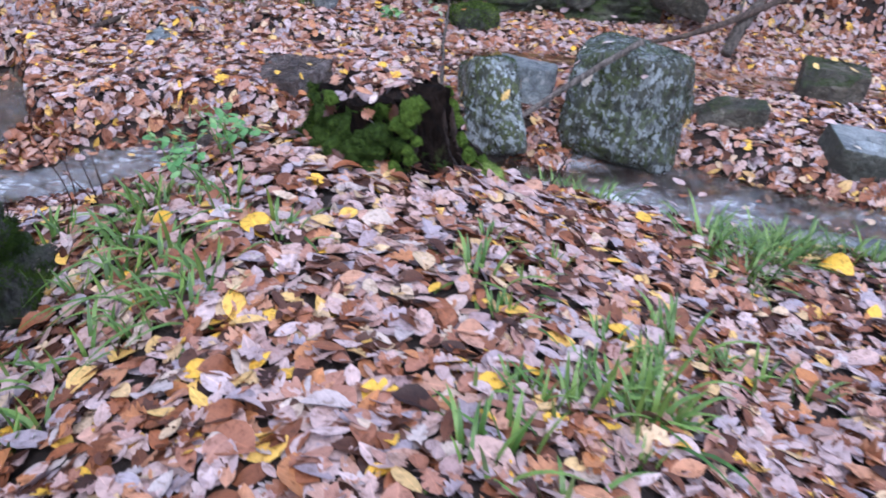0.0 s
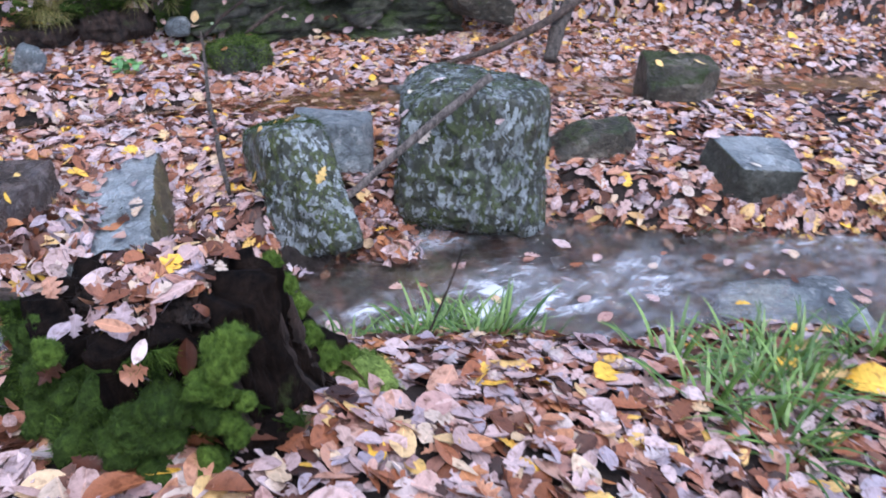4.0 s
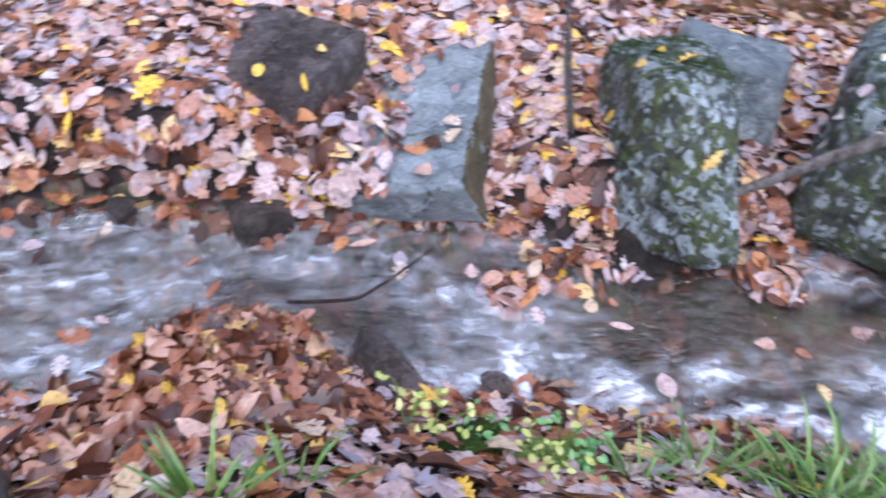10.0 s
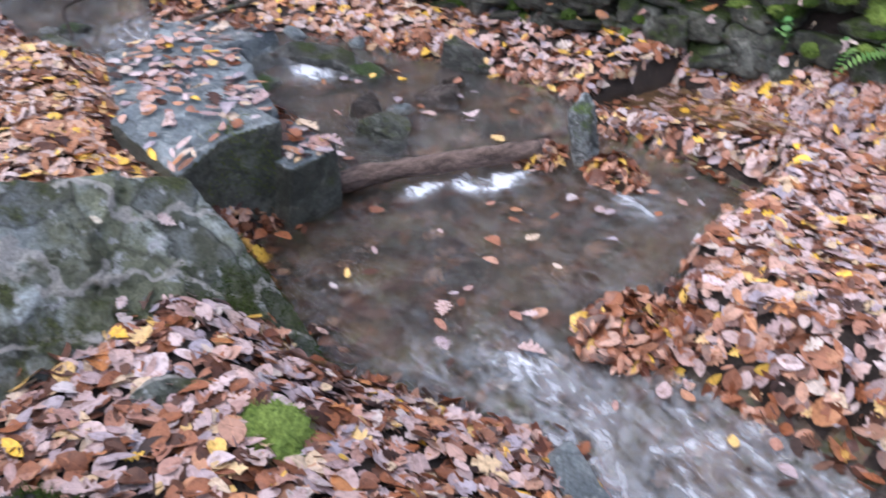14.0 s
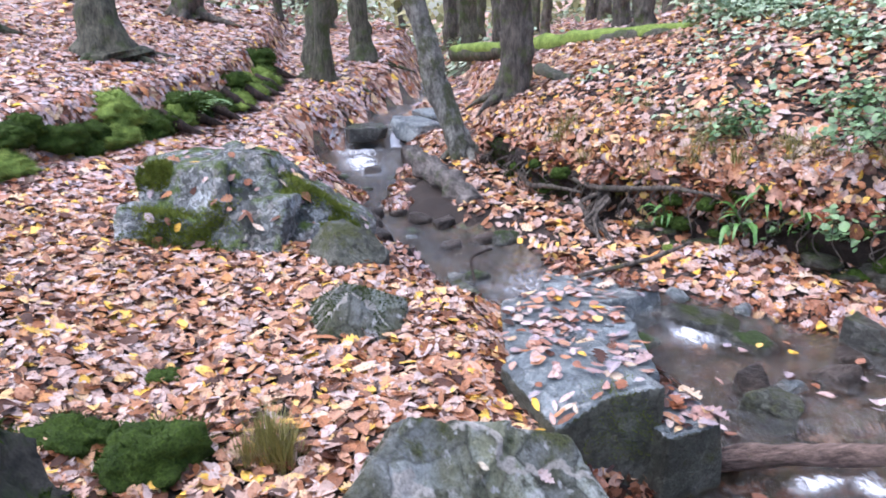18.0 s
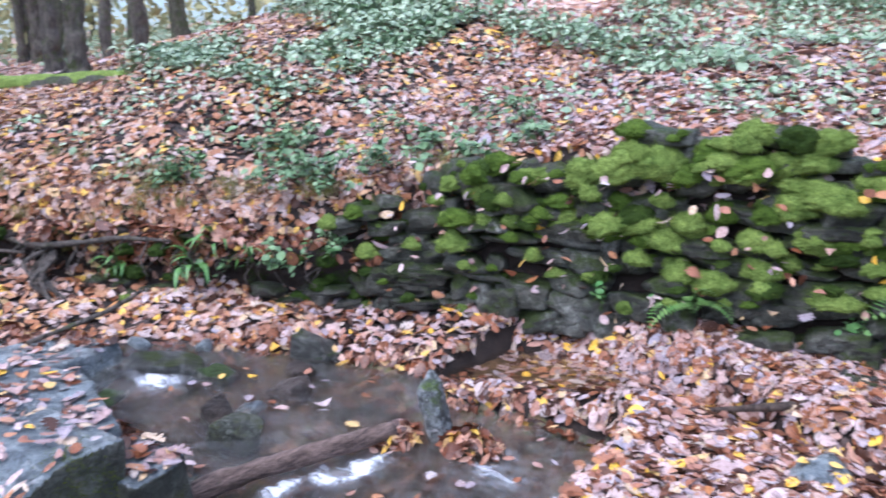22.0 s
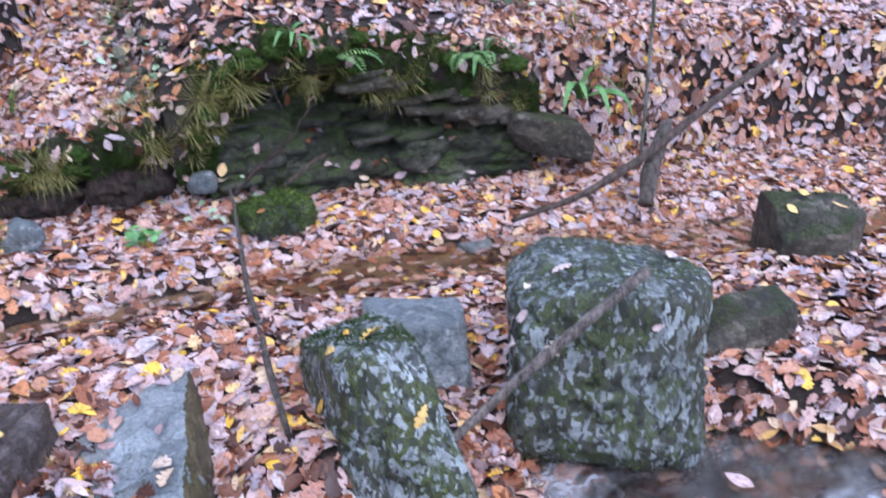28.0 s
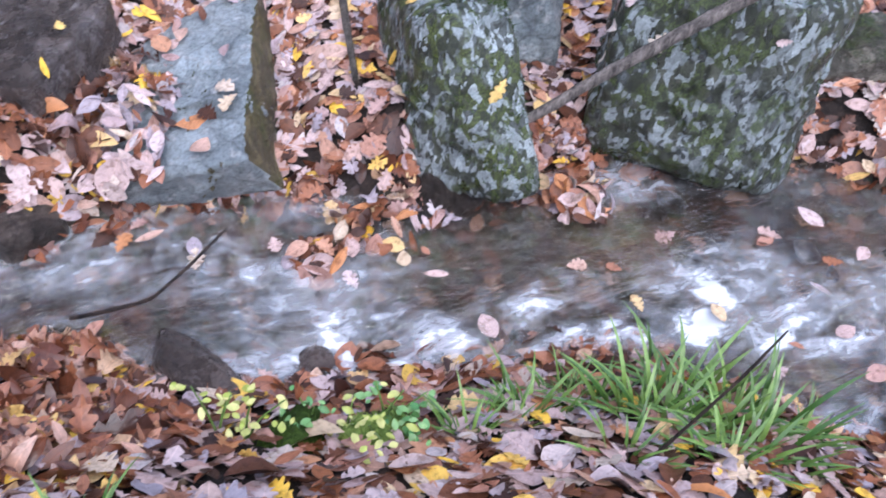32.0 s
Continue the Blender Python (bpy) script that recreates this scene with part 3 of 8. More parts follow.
# ---- plan of the ground ----
# along x: near edge and far edge of the stream, water level
XS = [-40, -20, -14, -11.8, -10.7, -10.4, -9.2, -8.5, -8.0, -7.4, -7.0, -6.7, -6.1, -5.3, -4.9, -4.4, -3.45, -3.15, -2.6, -2.2, -1.95, -1.78, -1.56, -0.9, -0.46, -0.25, 0.07, 0.5, 0.95, 1.48, 1.9, 2.36, 3.06, 4.5, 7, 14, 40]
YN = [3.4, 2.8, 1.9, 0.95, 0.3, 0.05, 0.10, 0.24, 0.36, 0.40, 0.44, 0.47, 0.56, 0.66, 1.1, 1.75, 1.7, 1.1, 0.98, 0.95, 1.15, 1.26, 1.38, 1.42, 1.5, 1.7, 1.5, 1.37, 1.27, 1.12, 0.66, 0.56, 0.07, -0.7, -1.7, -4, -9]
YF = [3.6, 3.1, 2.2, 1.35, 1.2, 1.15, 1.08, 0.94, 0.74, 0.72, 1.05, 1.45, 1.6, 1.8, 2.5, 3.2, 3.5, 3.45, 3.6, 3.6, 3.3, 2.35, 2.1, 2.28, 2.18, 2.08, 2.1, 2.1, 1.95, 1.85, 1.86, 1.8, 1.2, 0.35, -0.6, -3, -8]
LX = [-40, -20, -12, -10.85, -10.7, -9, -6, -4.95, -4.75, -4.5, -3.5, -3.3, -1.5, -0.2, 0.1, 0.45, 1, 3, 14, 40]
LZ = [2.2, 1.2, 0.68, 0.58, 0.33, 0.22, 0.09, 0.03, -0.02, -0.11, -0.13, -0.24, -0.27, -0.3, -0.31, -0.37, -0.39, -0.43, -0.9, -1.5]
# foot of the far bank, its step height and the steepness of the hill behind
KX = [-40, -20, -10, -8.6, -7, -5.4, -4.3, -3.2, -1.9, -0.32, -0.1, 0.3, 0.84, 1.54, 2.76, 3.6, 5, 9, 40]
KY = [4.2, 3.9, 2.0, 1.7, 2.0, 3.0, 4.05, 4.55, 4.95, 5.35, 5.25, 4.9, 4.78, 4.78, 4.4, 4.12, 3.5, 2.0, -6]
KH = [0.3, 0.3, 0.35, 0.38, 0.46, 0.46, 0.85, 1.12, 1.12, 1.05, 0.05, 0.2, 0.36, 0.62, 0.85, 0.8, 0.8, 0.8, 0.8]
KS = [0.16, 0.18, 0.3, 0.34, 0.36, 0.34, 0.26, 0.2, 0.2, 0.25, 0.5, 0.5, 0.45, 0.38, 0.33, 0.33, 0.3, 0.25, 0.15]
# side channel behind the leaf island
BX = [-3.4, -3, -2, -1, 0, 1, 2, 3, 4.2, 6, 9]
BY = [3.9, 4.1, 4.15, 3.95, 3.78, 3.72, 3.55, 3.2, 2.75, 2.0, 1.0]
BW = [0.34, 0.36, 0.22, 0.15, 0.21, 0.2, 0.3, 0.28, 0.28, 0.3, 0.3]
BZ = [-0.13, -0.13, -0.14, -0.15, -0.17, -0.2, -0.23, -0.26, -0.31, -0.4, -0.5]


def height(x, y, rough=True):
    """Height of the bare ground."""
    x, y = np.asarray(x, float), np.asarray(y, float)
    yn, yf, wl = np.interp(x, XS, YN), np.interp(x, XS, YF), np.interp(x, LX, LZ)
    # near bank: a mound by the stump, low leaf slope upstream, hill with a mossy ledge beyond
    mound = 0.5 * np.exp(-np.where(x < -0.2, (x + 0.2) / 1.0, (x + 0.2) / 1.3) ** 2) * smooth((1.45 - y) / 1.4) * smooth((y + 8) / 4)
    up = np.interp(x, [-40, -17, -10, -7, -5, -3, -1, 6, 20], [3.0, 1.75, 0.8, 0.42, 0.24, 0.08, 0.03, 0.0, -0.3])
    ledge = np.interp(x, [-40, -14, -11, -8.6, -6.6, -5], [-0.2, -0.3, -0.75, -1.85, -3.1, -4.3])
    side = ledge - y
    hill = np.where(x < -4.5, (0.42 * smooth(side / 0.35) + 0.05 * np.clip(side, 0, 12)) * smooth((-4.5 - x) / 1.5), 0)
    back = 0.16 * smooth((-0.5 - y) / 2.5)
    near = up + mound + hill + back
    near = near - 0.16 * np.exp(-(((x + 4.12) / 0.74) ** 4) - ((y - 1.25) / 0.42) ** 4)
    dn = yn - y
    near = wl - 0.02 + (near - wl + 0.02) * rise(dn / np.interp(x, [-8, -2.2, -1.4, 0, 0.6, 3], [0.5, 0.5, 1.1, 1.1, 1.2, 1.2]))
    # far side: leaf island, side channel, beach, bank and hill
    xs = x - 0.8 * np.clip(y - 5.3, 0, 1.5) * smooth((x + 3.2) / 1.5) * smooth((1.8 - x) / 0.8)
    yk, kh, ks = np.interp(x, KX, KY), np.interp(xs, KX, KH), np.interp(xs, KX, KS)
    isl = np.interp(x, [-12, -10, -6, -4, -2, -0.6, 0.6, 1.5, 2.5, 4.5, 9], [0.7, 0.5, 0.16, -0.02, 0.05, 0.02, -0.09, -0.16, -0.2, -0.26, -0.5])
    yb, bw, bz = np.interp(x, BX, BY), np.interp(x, BX, BW), np.interp(x, BX, BZ)
    ch = np.where((x > -3.4) & (x < 12), np.exp(-(((y - yb) / (bw * 1.25)) ** 4)), 0)
    beach = 0.10 * smooth((y - yk + 0.7) / 0.8)
    far = isl + beach
    far = far + (bz - 0.10 - far) * np.clip(ch * 1.2, 0, 1)
    e = y - yk
    deep = 0.38 * smooth((x - 1.25) / 0.25) * smooth((3.35 - x) / 0.4)
    far = far + kh * smooth((e - 0.02 - deep) / np.interp(x, [-4, -3.5, -0.7, -0.5, 1, 3], [0.3, 0.16, 0.16, 0.5, 0.2, 0.22])) + ks * np.clip(e, 0, 2.4) + np.minimum(ks, 0.3) * np.clip(e - 2.4, 0, 28) + np.clip(e - 30, 0, None) * 0.03
    far = far - 0.17 * np.exp(-(((x - 0.36) / 0.52) ** 4) - ((y - 2.36) / 0.5) ** 4)
    df = y - yf
    far = wl - 0.02 + (far - wl + 0.02) * rise(df / np.interp(x, [-8, -2, 0, 2], [0.35, 0.22, 0.25, 0.3]))
    # bed
    mid = np.minimum(y - yn, yf - y)
    bed = wl - 0.02 - 0.13 * smooth(mid / 0.35)
    z = np.where(y < yn, near, np.where(y > yf, far, bed))
    if rough:
        p = np.stack([x, y, 0 * x], -1).reshape(-1, 3)
        z = z + (0.035 * fnoise(p * 1.3, 3, 3) + 0.012 * fnoise(p * 7, 3, 9)).reshape(z.shape)
    return z


def ground_at(x, y):
    return float(height(np.array([x]), np.array([y]))[0])


def graded(lo, a, b, hi, fine, far):
    """Coordinates that are fine between a and b and widen outwards."""
    mid = np.arange(a, b + fine / 2, fine)
    out, s, v = [], fine, b
    while v < hi:
        s *= 1.13
        v += min(s, far)
        out.append(v)
    inn, s, v = [], fine, a
    while v > lo:
        s *= 1.13
        v -= min(s, far)
        inn.append(v)
    return np.r_[inn[::-1], mid, out]


def grid_faces(nx, ny):
    i = np.arange(nx * ny).reshape(ny, nx)
    return np.stack([i[:-1, :-1], i[:-1, 1:], i[1:, 1:], i[1:, :-1]], -1).reshape(-1, 4)


gx, gy = graded(-300, -6.5, 5.0, 250, 0.045, 12), graded(-250, -2.6, 6.6, 250, 0.045, 12)
GX, GY = np.meshgrid(gx, gy)
GZ = height(GX, GY)
quads = grid_faces(len(gx), len(gy))
cx, cy = GX.ravel()[quads].mean(1), GY.ravel()[quads].mean(1)
inbed = (cy > np.interp(cx, XS, YN) - 0.02) & (cy < np.interp(cx, XS, YF) + 0.02)
ybq = np.abs(cy - np.interp(cx, BX, BY)) < np.interp(cx, BX, BW) * 0.9
silted = ybq & (cx > -3.4) & (cx < 9) & ~inbed
afar = ((cx < -9.0) | ((cx < -6.2) & (cy < -1.5)) | (cx > 7) | (cy < -3.5) | (cy > 7.5)) & ~inbed & ~silted
ground = thing("ground", np_mesh("ground", np.stack([GX, GY, GZ], -1).reshape(-1, 3), quads, True, (M_soil, M_bed, M_silt, M_floor), inbed.astype(int) + 2 * silted + 3 * afar), None,
               "dark forest soil under wet autumn leaves with a gravelly stream bed", "ground", kind="structure")


# ---- water ----
RUNX, RUNF = [-12, -6, -5, -4.3, -3.4, -3.2, -2.5, -2.0, -1.4, -0.4, 0.2, 1.0, 2.2, 3.5, 9], [0.05, 0.0, 0.02, -0.2, -0.35, -0.35, -0.15, 0.12, 0.20, 0.25, 0.27, 0.26, 0.25, 0.24, 0.24]

CALM = [(1.15, 1.6, 0.2, 0.16), (1.9, 1.55, 0.4, 0.14), (2.6, 1.4, 0.4, 0.2), (1.05, 1.45, 0.12, 0.1)]


def water_strip(name, x0, x1, step, lower, upper, level, foam_spots, rows=64, wave=0.009, churn=1.0, mat=None):
    xs = np.arange(x0, x1, step)
    t = np.linspace(0, 1, rows)
    X = np.repeat(xs[None], rows, 0)
    Y = lower(xs)[None] + (upper(xs) - lower(xs))[None] * t[:, None]
    p = np.stack([X * 3.2, Y * 6.5, 0 * X], -1).reshape(-1, 3)
    Z = level(X) + (wave * fnoise(p, 2, 31)).reshape(X.shape)
    Z = Z + 0.55 * wave * fnoise(np.stack([X * 9 + Y * 3, Y * 24 - X * 5, 0 * X], -1).reshape(-1, 3), 2, 33).reshape(X.shape)
    foam = -0.4 * (churn == 0) + churn * np.interp(X, RUNX, RUNF) * (1 + 0.85 * fnoise(np.stack([X * 1.6, Y * 4.5, 0 * X], -1).reshape(-1, 3), 3, 55).reshape(X.shape))
    wx = 0.07 * fnoise(np.stack([X * 6, Y * 6, 0 * X + 3], -1).reshape(-1, 3), 3, 57).reshape(X.shape)
    wy = 0.05 * fnoise(np.stack([X * 6, Y * 6, 0 * X + 8], -1).reshape(-1, 3), 3, 58).reshape(X.shape)
    for fx, fy, rx, ry in CALM:
        foam = foam - churn * 0.5 * np.exp(-(((X + wx - fx) / rx) ** 2) - ((Y + wy - fy) / ry) ** 2)
    for fx, fy, rx, ry, k in foam_spots:
        foam = np.maximum(foam, k * np.exp(-(((X + wx - fx) / rx) ** 2) - ((Y + wy - fy) / ry) ** 2))
    Z = Z + 0.02 * foam * (fnoise(p * 2.2, 3, 77).reshape(X.shape) + 0.5)
    me = np_mesh(name, np.stack([X, Y, Z], -1).reshape(-1, 3), grid_faces(len(xs), rows), True, (mat or M_water,))
    a = me.attributes.new("foam", "FLOAT", "POINT")
    a.data.foreach_set("value", foam.ravel().astype(np.float32))
    return me


FOAM = [(0.36, 1.74, 0.07, 0.16, 0.62), (0.57, 1.72, 0.06, 0.10, 0.55), (0.62, 1.50, 0.07, 0.10, 0.85), (0.57, 1.40, 0.06, 0.10, 0.95), (0.68, 1.30, 0.08, 0.08, 1.05), (0.89, 1.38, 0.10, 0.06, 0.7), (1.16, 1.41, 0.10, 0.06, 0.75),
        (1.24, 1.26, 0.12, 0.045, 0.85), (1.40, 1.21, 0.14, 0.045, 0.95), (1.67, 1.10, 0.09, 0.07, 1.25), (1.80, 1.22, 0.06, 0.09, 1.3), (1.97, 1.02, 0.18, 0.05, 0.85), (2.12, 0.92, 0.2, 0.05, 0.6), (0.2, 1.93, 0.08, 0.06, 0.5),
        (-3.03, 2.50, 0.07, 0.14, 1.25), (-3.12, 2.06, 0.07, 0.12, 1.0), (-3.07, 2.3, 0.07, 0.1, 0.8), (-2.45, 2.98, 0.16, 0.16, 0.6), (-1.80, 1.65, 0.14, 0.12, 0.6), (-0.88, 1.85, 0.05, 0.04, 0.8), (-0.74, 1.51, 0.08, 0.05, 0.65), (-4.6, 2.17, 0.12, 0.14, 0.82),
        (-10.75, 0.3, 0.10, 0.10, 1.5), (-10.75, 1.05, 0.10, 0.08, 1.5), (-10.45, 0.6, 0.25, 0.3, 0.9), (-9.9, 0.55, 0.4, 0.22, 1.0), (-9.4, 0.6, 0.3, 0.2, 0.6), (-5.3, 1.4, 0.4, 0.3, 0.4)]
stream = thing("water", water_strip("water", -30, 14, 0.025, lambda x: np.interp(x, XS, YN) - 0.12, lambda x: np.interp(x, XS, YF) + 0.10, lambda x: np.interp(x, LX, LZ), FOAM), None,
               "clear shallow stream with ripples and small white rapids", "water", kind="structure")
stream.visible_shadow = False
side = thing("water", water_strip("water", -3.4, 9, 0.05, lambda x: np.interp(x, BX, BY) - np.interp(x, BX, BW), lambda x: np.interp(x, BX, BY) + np.interp(x, BX, BW), lambda x: np.interp(x, BX, BZ), [], 12, 0.003, 0.0, M_stillwater), None,
             "still shallow side channel over orange silt", "water", kind="structure")
side.visible_shadow = False

# ---- shapes ----
def ico(level):
    bm = bmesh.new()
    bmesh.ops.create_icosphere(bm, subdivisions=level, radius=1.0)
    v = np.array([q.co[:] for q in bm.verts])
    bm.verts.index_update()
    t = np.array([[q.index for q in fc.verts] for fc in bm.faces])
    bm.free()
    return v / np.linalg.norm(v, axis=1)[:, None], t


ICO = {n: ico(n) for n in (2, 3, 4, 5, 6)}


def turn(rx, ry, rz):
    return np.array(Euler([radians(a) for a in (rx, ry, rz)]).to_matrix())


def stone_shape(half, seed, facets=10, p=10.0, rough=0.05, level=5, cuts=(), tight=0.86, strata=0.0, chips=0.05, pieces=60):
    """A rock about the origin: a box worn by random facets and given cuts (nx, ny, nz, reach), with noise."""
    d, t = ICO[level]
    r = np.random.default_rng(seed)
    half = np.array(half, float)
    planes = [(np.eye(3)[k] * s, half[k]) for k in range(3) for s in (1, -1)]
    for _ in range(facets):
        n = r.normal(size=3)
        n /= np.linalg.norm(n)
        reach = np.sqrt(((n * half) ** 2).sum())
        planes.append((n, reach * r.uniform(tight, 1.12)))
    for nx, ny, nz, reach in cuts:
        n = np.array([nx, ny, nz], float)
        planes.append((n / np.linalg.norm(n), reach))
    inv = np.zeros(len(d))
    for n, reach in planes:
        inv += (np.clip(d @ n, 0, None) / reach) ** p
    v = d * (inv ** (-1 / p))[:, None]
    size = half.mean()
    q = v / size
    off = rough * size * (0.7 * fnoise(q * 1.6, 3, seed + 5) + 0.3 * fnoise(q * 6.5, 4, seed + 17))
    ridged = 1 - np.abs(fnoise(q * np.array([1.5, 1.5, 5.0]) * (1 + strata), 3, seed + 40))
    off = off - rough * 0.35 * size * ridged**2
    # broken scales: patches that lie higher or lower and tilt a little
    seeds = r.normal(size=(pieces, 3))
    seeds /= np.linalg.norm(seeds, axis=1)[:, None]
    warp = np.stack([fnoise(d * 4 + 9 * k, 3, seed + 60 + k) for k in range(3)], -1)
    cell = np.argmax((d + 0.13 * warp) @ seeds.T, axis=1)
    depth, lean = r.uniform(0, 1, pieces) ** 2, r.normal(size=(pieces, 3))
    off = off - chips * size * (depth[cell] - 0.9 * ((d - seeds[cell]) * lean[cell]).sum(1))
    if level >= 5:
        seeds = r.normal(size=(5 * pieces, 3))
        seeds /= np.linalg.norm(seeds, axis=1)[:, None]
        cell = np.argmax((d + 0.05 * warp) @ seeds.T, axis=1)
        depth, lean = r.uniform(0, 1, 5 * pieces) ** 3, r.normal(size=(5 * pieces, 3))
        off = off - 0.4 * chips * size * (depth[cell] - 2.5 * ((d - seeds[cell]) * lean[cell]).sum(1))
    return v + d * off[:, None], t


ROCKS = {}


def rock(name, centre, half, rot, mat, label, seed=1, key=None, category="rock", group="", side=None, **kw):
    v, t = stone_shape(half, seed, **kw)
    v = v @ turn(*rot).T
    faced = None
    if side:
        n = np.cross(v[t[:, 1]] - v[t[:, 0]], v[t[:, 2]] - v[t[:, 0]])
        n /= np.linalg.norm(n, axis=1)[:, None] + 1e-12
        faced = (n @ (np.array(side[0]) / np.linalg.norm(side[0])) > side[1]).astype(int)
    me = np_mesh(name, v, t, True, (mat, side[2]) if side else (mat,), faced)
    ob = thing(name, me, None, label, category, group)
    ob.location = centre
    if key:
        ROCKS[key] = (v + np.array(centre), t, mat)
    return ob


def tube(path, radii, sides=10, knobs=0.06, seed=0, fine=3.0, steps=None, flutes=0.0):
    """A tapered, knobbly branch along a smoothed path."""
    path, radii = np.array(path, float), np.array(radii, float)
    n = steps or max(8, 6 * len(path))
    s = np.linspace(0, len(path) - 1, n)
    k = np.arange(len(path))
    c = np.stack([np.interp(s, k, path[:, a]) for a in range(3)], -1)
    for _ in range(3):
        c[1:-1] = 0.25 * c[:-2] + 0.5 * c[1:-1] + 0.25 * c[2:]
    rr = np.interp(s, k, radii)
    tan = np.gradient(c, axis=0)
    tan /= np.linalg.norm(tan, axis=1)[:, None] + 1e-9
    ref = np.array([0.31, 0.17, 0.93]) if abs(tan[0] @ np.array([0.31, 0.17, 0.93])) < 0.9 else np.array([1.0, 0, 0])
    u = np.cross(tan, ref)
    u /= np.linalg.norm(u, axis=1)[:, None]
    w = np.cross(tan, u)
    a = np.linspace(0, 2 * np.pi, sides, endpoint=False)
    ring = np.cos(a)[None, :, None] * u[:, None] + np.sin(a)[None, :, None] * w[:, None]
    pts = c[:, None] + ring * rr[:, None, None]
    q = pts.reshape(-1, 3)
    nz = fnoise(q * fine / max(rr.mean(), 0.01) * 0.25, 3, seed).reshape(n, sides)
    swell = flutes * (np.cos(5 * a + seed)[None] + 0.6 * np.cos(3 * a + 2.0 * seed)[None]) * np.linspace(1, 0.35, n)[:, None]
    pts = pts + ring * (rr[:, None] * (knobs * nz + swell))[..., None]
    v = np.r_[pts.reshape(-1, 3), c[:1], c[-1:]]
    i = np.arange(n * sides).reshape(n, sides)
    j = np.roll(i, -1, 1)
    t = np.r_[np.stack([i[:-1], j[:-1], j[1:]], -1).reshape(-1, 3), np.stack([i[:-1], j[1:], i[1:]], -1).reshape(-1, 3),
              np.stack([j[0], i[0], np.full(sides, n * sides)], -1), np.stack([i[-1], j[-1], np.full(sides, n * sides + 1)], -1)]
    return v, t


def merged(bits):
    vs, ts, k = [], [], 0
    for v, t in bits:
        vs.append(v)
        ts.append(np.asarray(t) + k)
        k += len(v)
    return np.concatenate(vs), np.concatenate(ts)


# ---- leaves ----
def leaf_form(kind):
    """Flat outline of a fallen leaf of unit length with a midrib, as points and triangles."""
    if kind == "oak":
        side = [(0.02, -0.5), (0.10, -0.36), (0.20, -0.33), (0.11, -0.22), (0.27, -0.15), (0.29, -0.07), (0.16, 0.0), (0.33, 0.10), (0.34, 0.18), (0.18, 0.23), (0.25, 0.36), (0.11, 0.44)]
    elif kind == "beech":
        side = [(0.015, -0.5), (0.16, -0.38), (0.26, -0.2), (0.30, 0.0), (0.26, 0.18), (0.17, 0.33), (0.06, 0.44)]
    elif kind == "long":
        side = [(0.02, -0.5), (0.12, -0.3), (0.17, 0.0), (0.13, 0.25), (0.05, 0.42)]
    else:
        side = [(0.06, -0.45), (0.30, -0.05), (0.14, 0.35)]
    n = len(side)
    rib = [(0.0, y) for _, y in side]
    pts = [(x, y) for x, y in side] + rib + [(-x, y) for x, y in side] + [(0.0, 0.5)]
    tri, top = [], 3 * n
    for k in range(n - 1):
        tri += [(n + k, k, k + 1), (n + k, k + 1, n + k + 1), (2 * n + k, n + k, n + k + 1), (2 * n + k, n + k + 1, 2 * n + k + 1)]
    tri += [(2 * n - 1, n - 1, top), (3 * n - 1, 2 * n - 1, top)]
    return np.array(pts), np.array(tri)


FORMS = {k: leaf_form(k) for k in ("oak", "beech", "long", "chip")}


def leaves_at(pts, nrm, length, mix, seed, curl=0.16, tilt=0.3, lift=0.006):
    """Many leaves as one mesh: at pts, lying along nrm; each point also carries its place on the blade."""
    r = np.random.default_rng(seed)
    kinds = r.choice(len(mix), size=len(pts), p=[m[1] for m in mix])
    bits = []
    for n, (kind, _) in enumerate(mix):
        sel = np.where(kinds == n)[0]
        if not len(sel):
            continue
        f, t = FORMS[kind]
        m = len(sel)
        nn = nrm[sel] + r.normal(size=(m, 3)) * tilt
        nn /= np.linalg.norm(nn, axis=1)[:, None]
        a = r.normal(size=(m, 3))
        u = np.cross(nn, a)
        u /= np.linalg.norm(u, axis=1)[:, None] + 1e-9
        w = np.cross(nn, u)
        ln = length * r.lognormal(0, 0.22, m)
        x, y = f[:, 0][None] * r.uniform(0.85, 1.2, m)[:, None], f[:, 1][None] * np.ones((m, 1))
        c1, c2, c3 = (r.normal(size=(m, 1)) * curl for _ in range(3))
        z = c1 * (y**2 - 0.1) * 2 + c2 * 2.2 * x**2 * 2 + np.abs(x) * r.uniform(-0.1, 0.35, m)[:, None] + c3 * x * y * 2
        v = pts[sel][:, None] + ln[:, None, None] * (x[..., None] * u[:, None] + y[..., None] * w[:, None] + z[..., None] * nn[:, None]) + nn[:, None] * (lift + r.uniform(0, 0.028, m))[:, None, None]
        tt = t[None] + (np.arange(m) * len(f))[:, None, None]
        own = np.broadcast_to(f[None], (m, len(f), 2))
        bits.append((np.concatenate([v, own], -1).reshape(-1, 5), tt.reshape(-1, 3)))
    return merged(bits)


MIX = [("oak", 0.34), ("beech", 0.42), ("long", 0.24)]


def ground_normals(x, y):
    e = 0.04
    z0 = height(x, y)
    n = np.stack([-(height(x + e, y) - z0) / e, -(height(x, y + e) - z0) / e, np.ones_like(z0)], -1)
    return z0, n / np.linalg.norm(n, axis=1)[:, None]


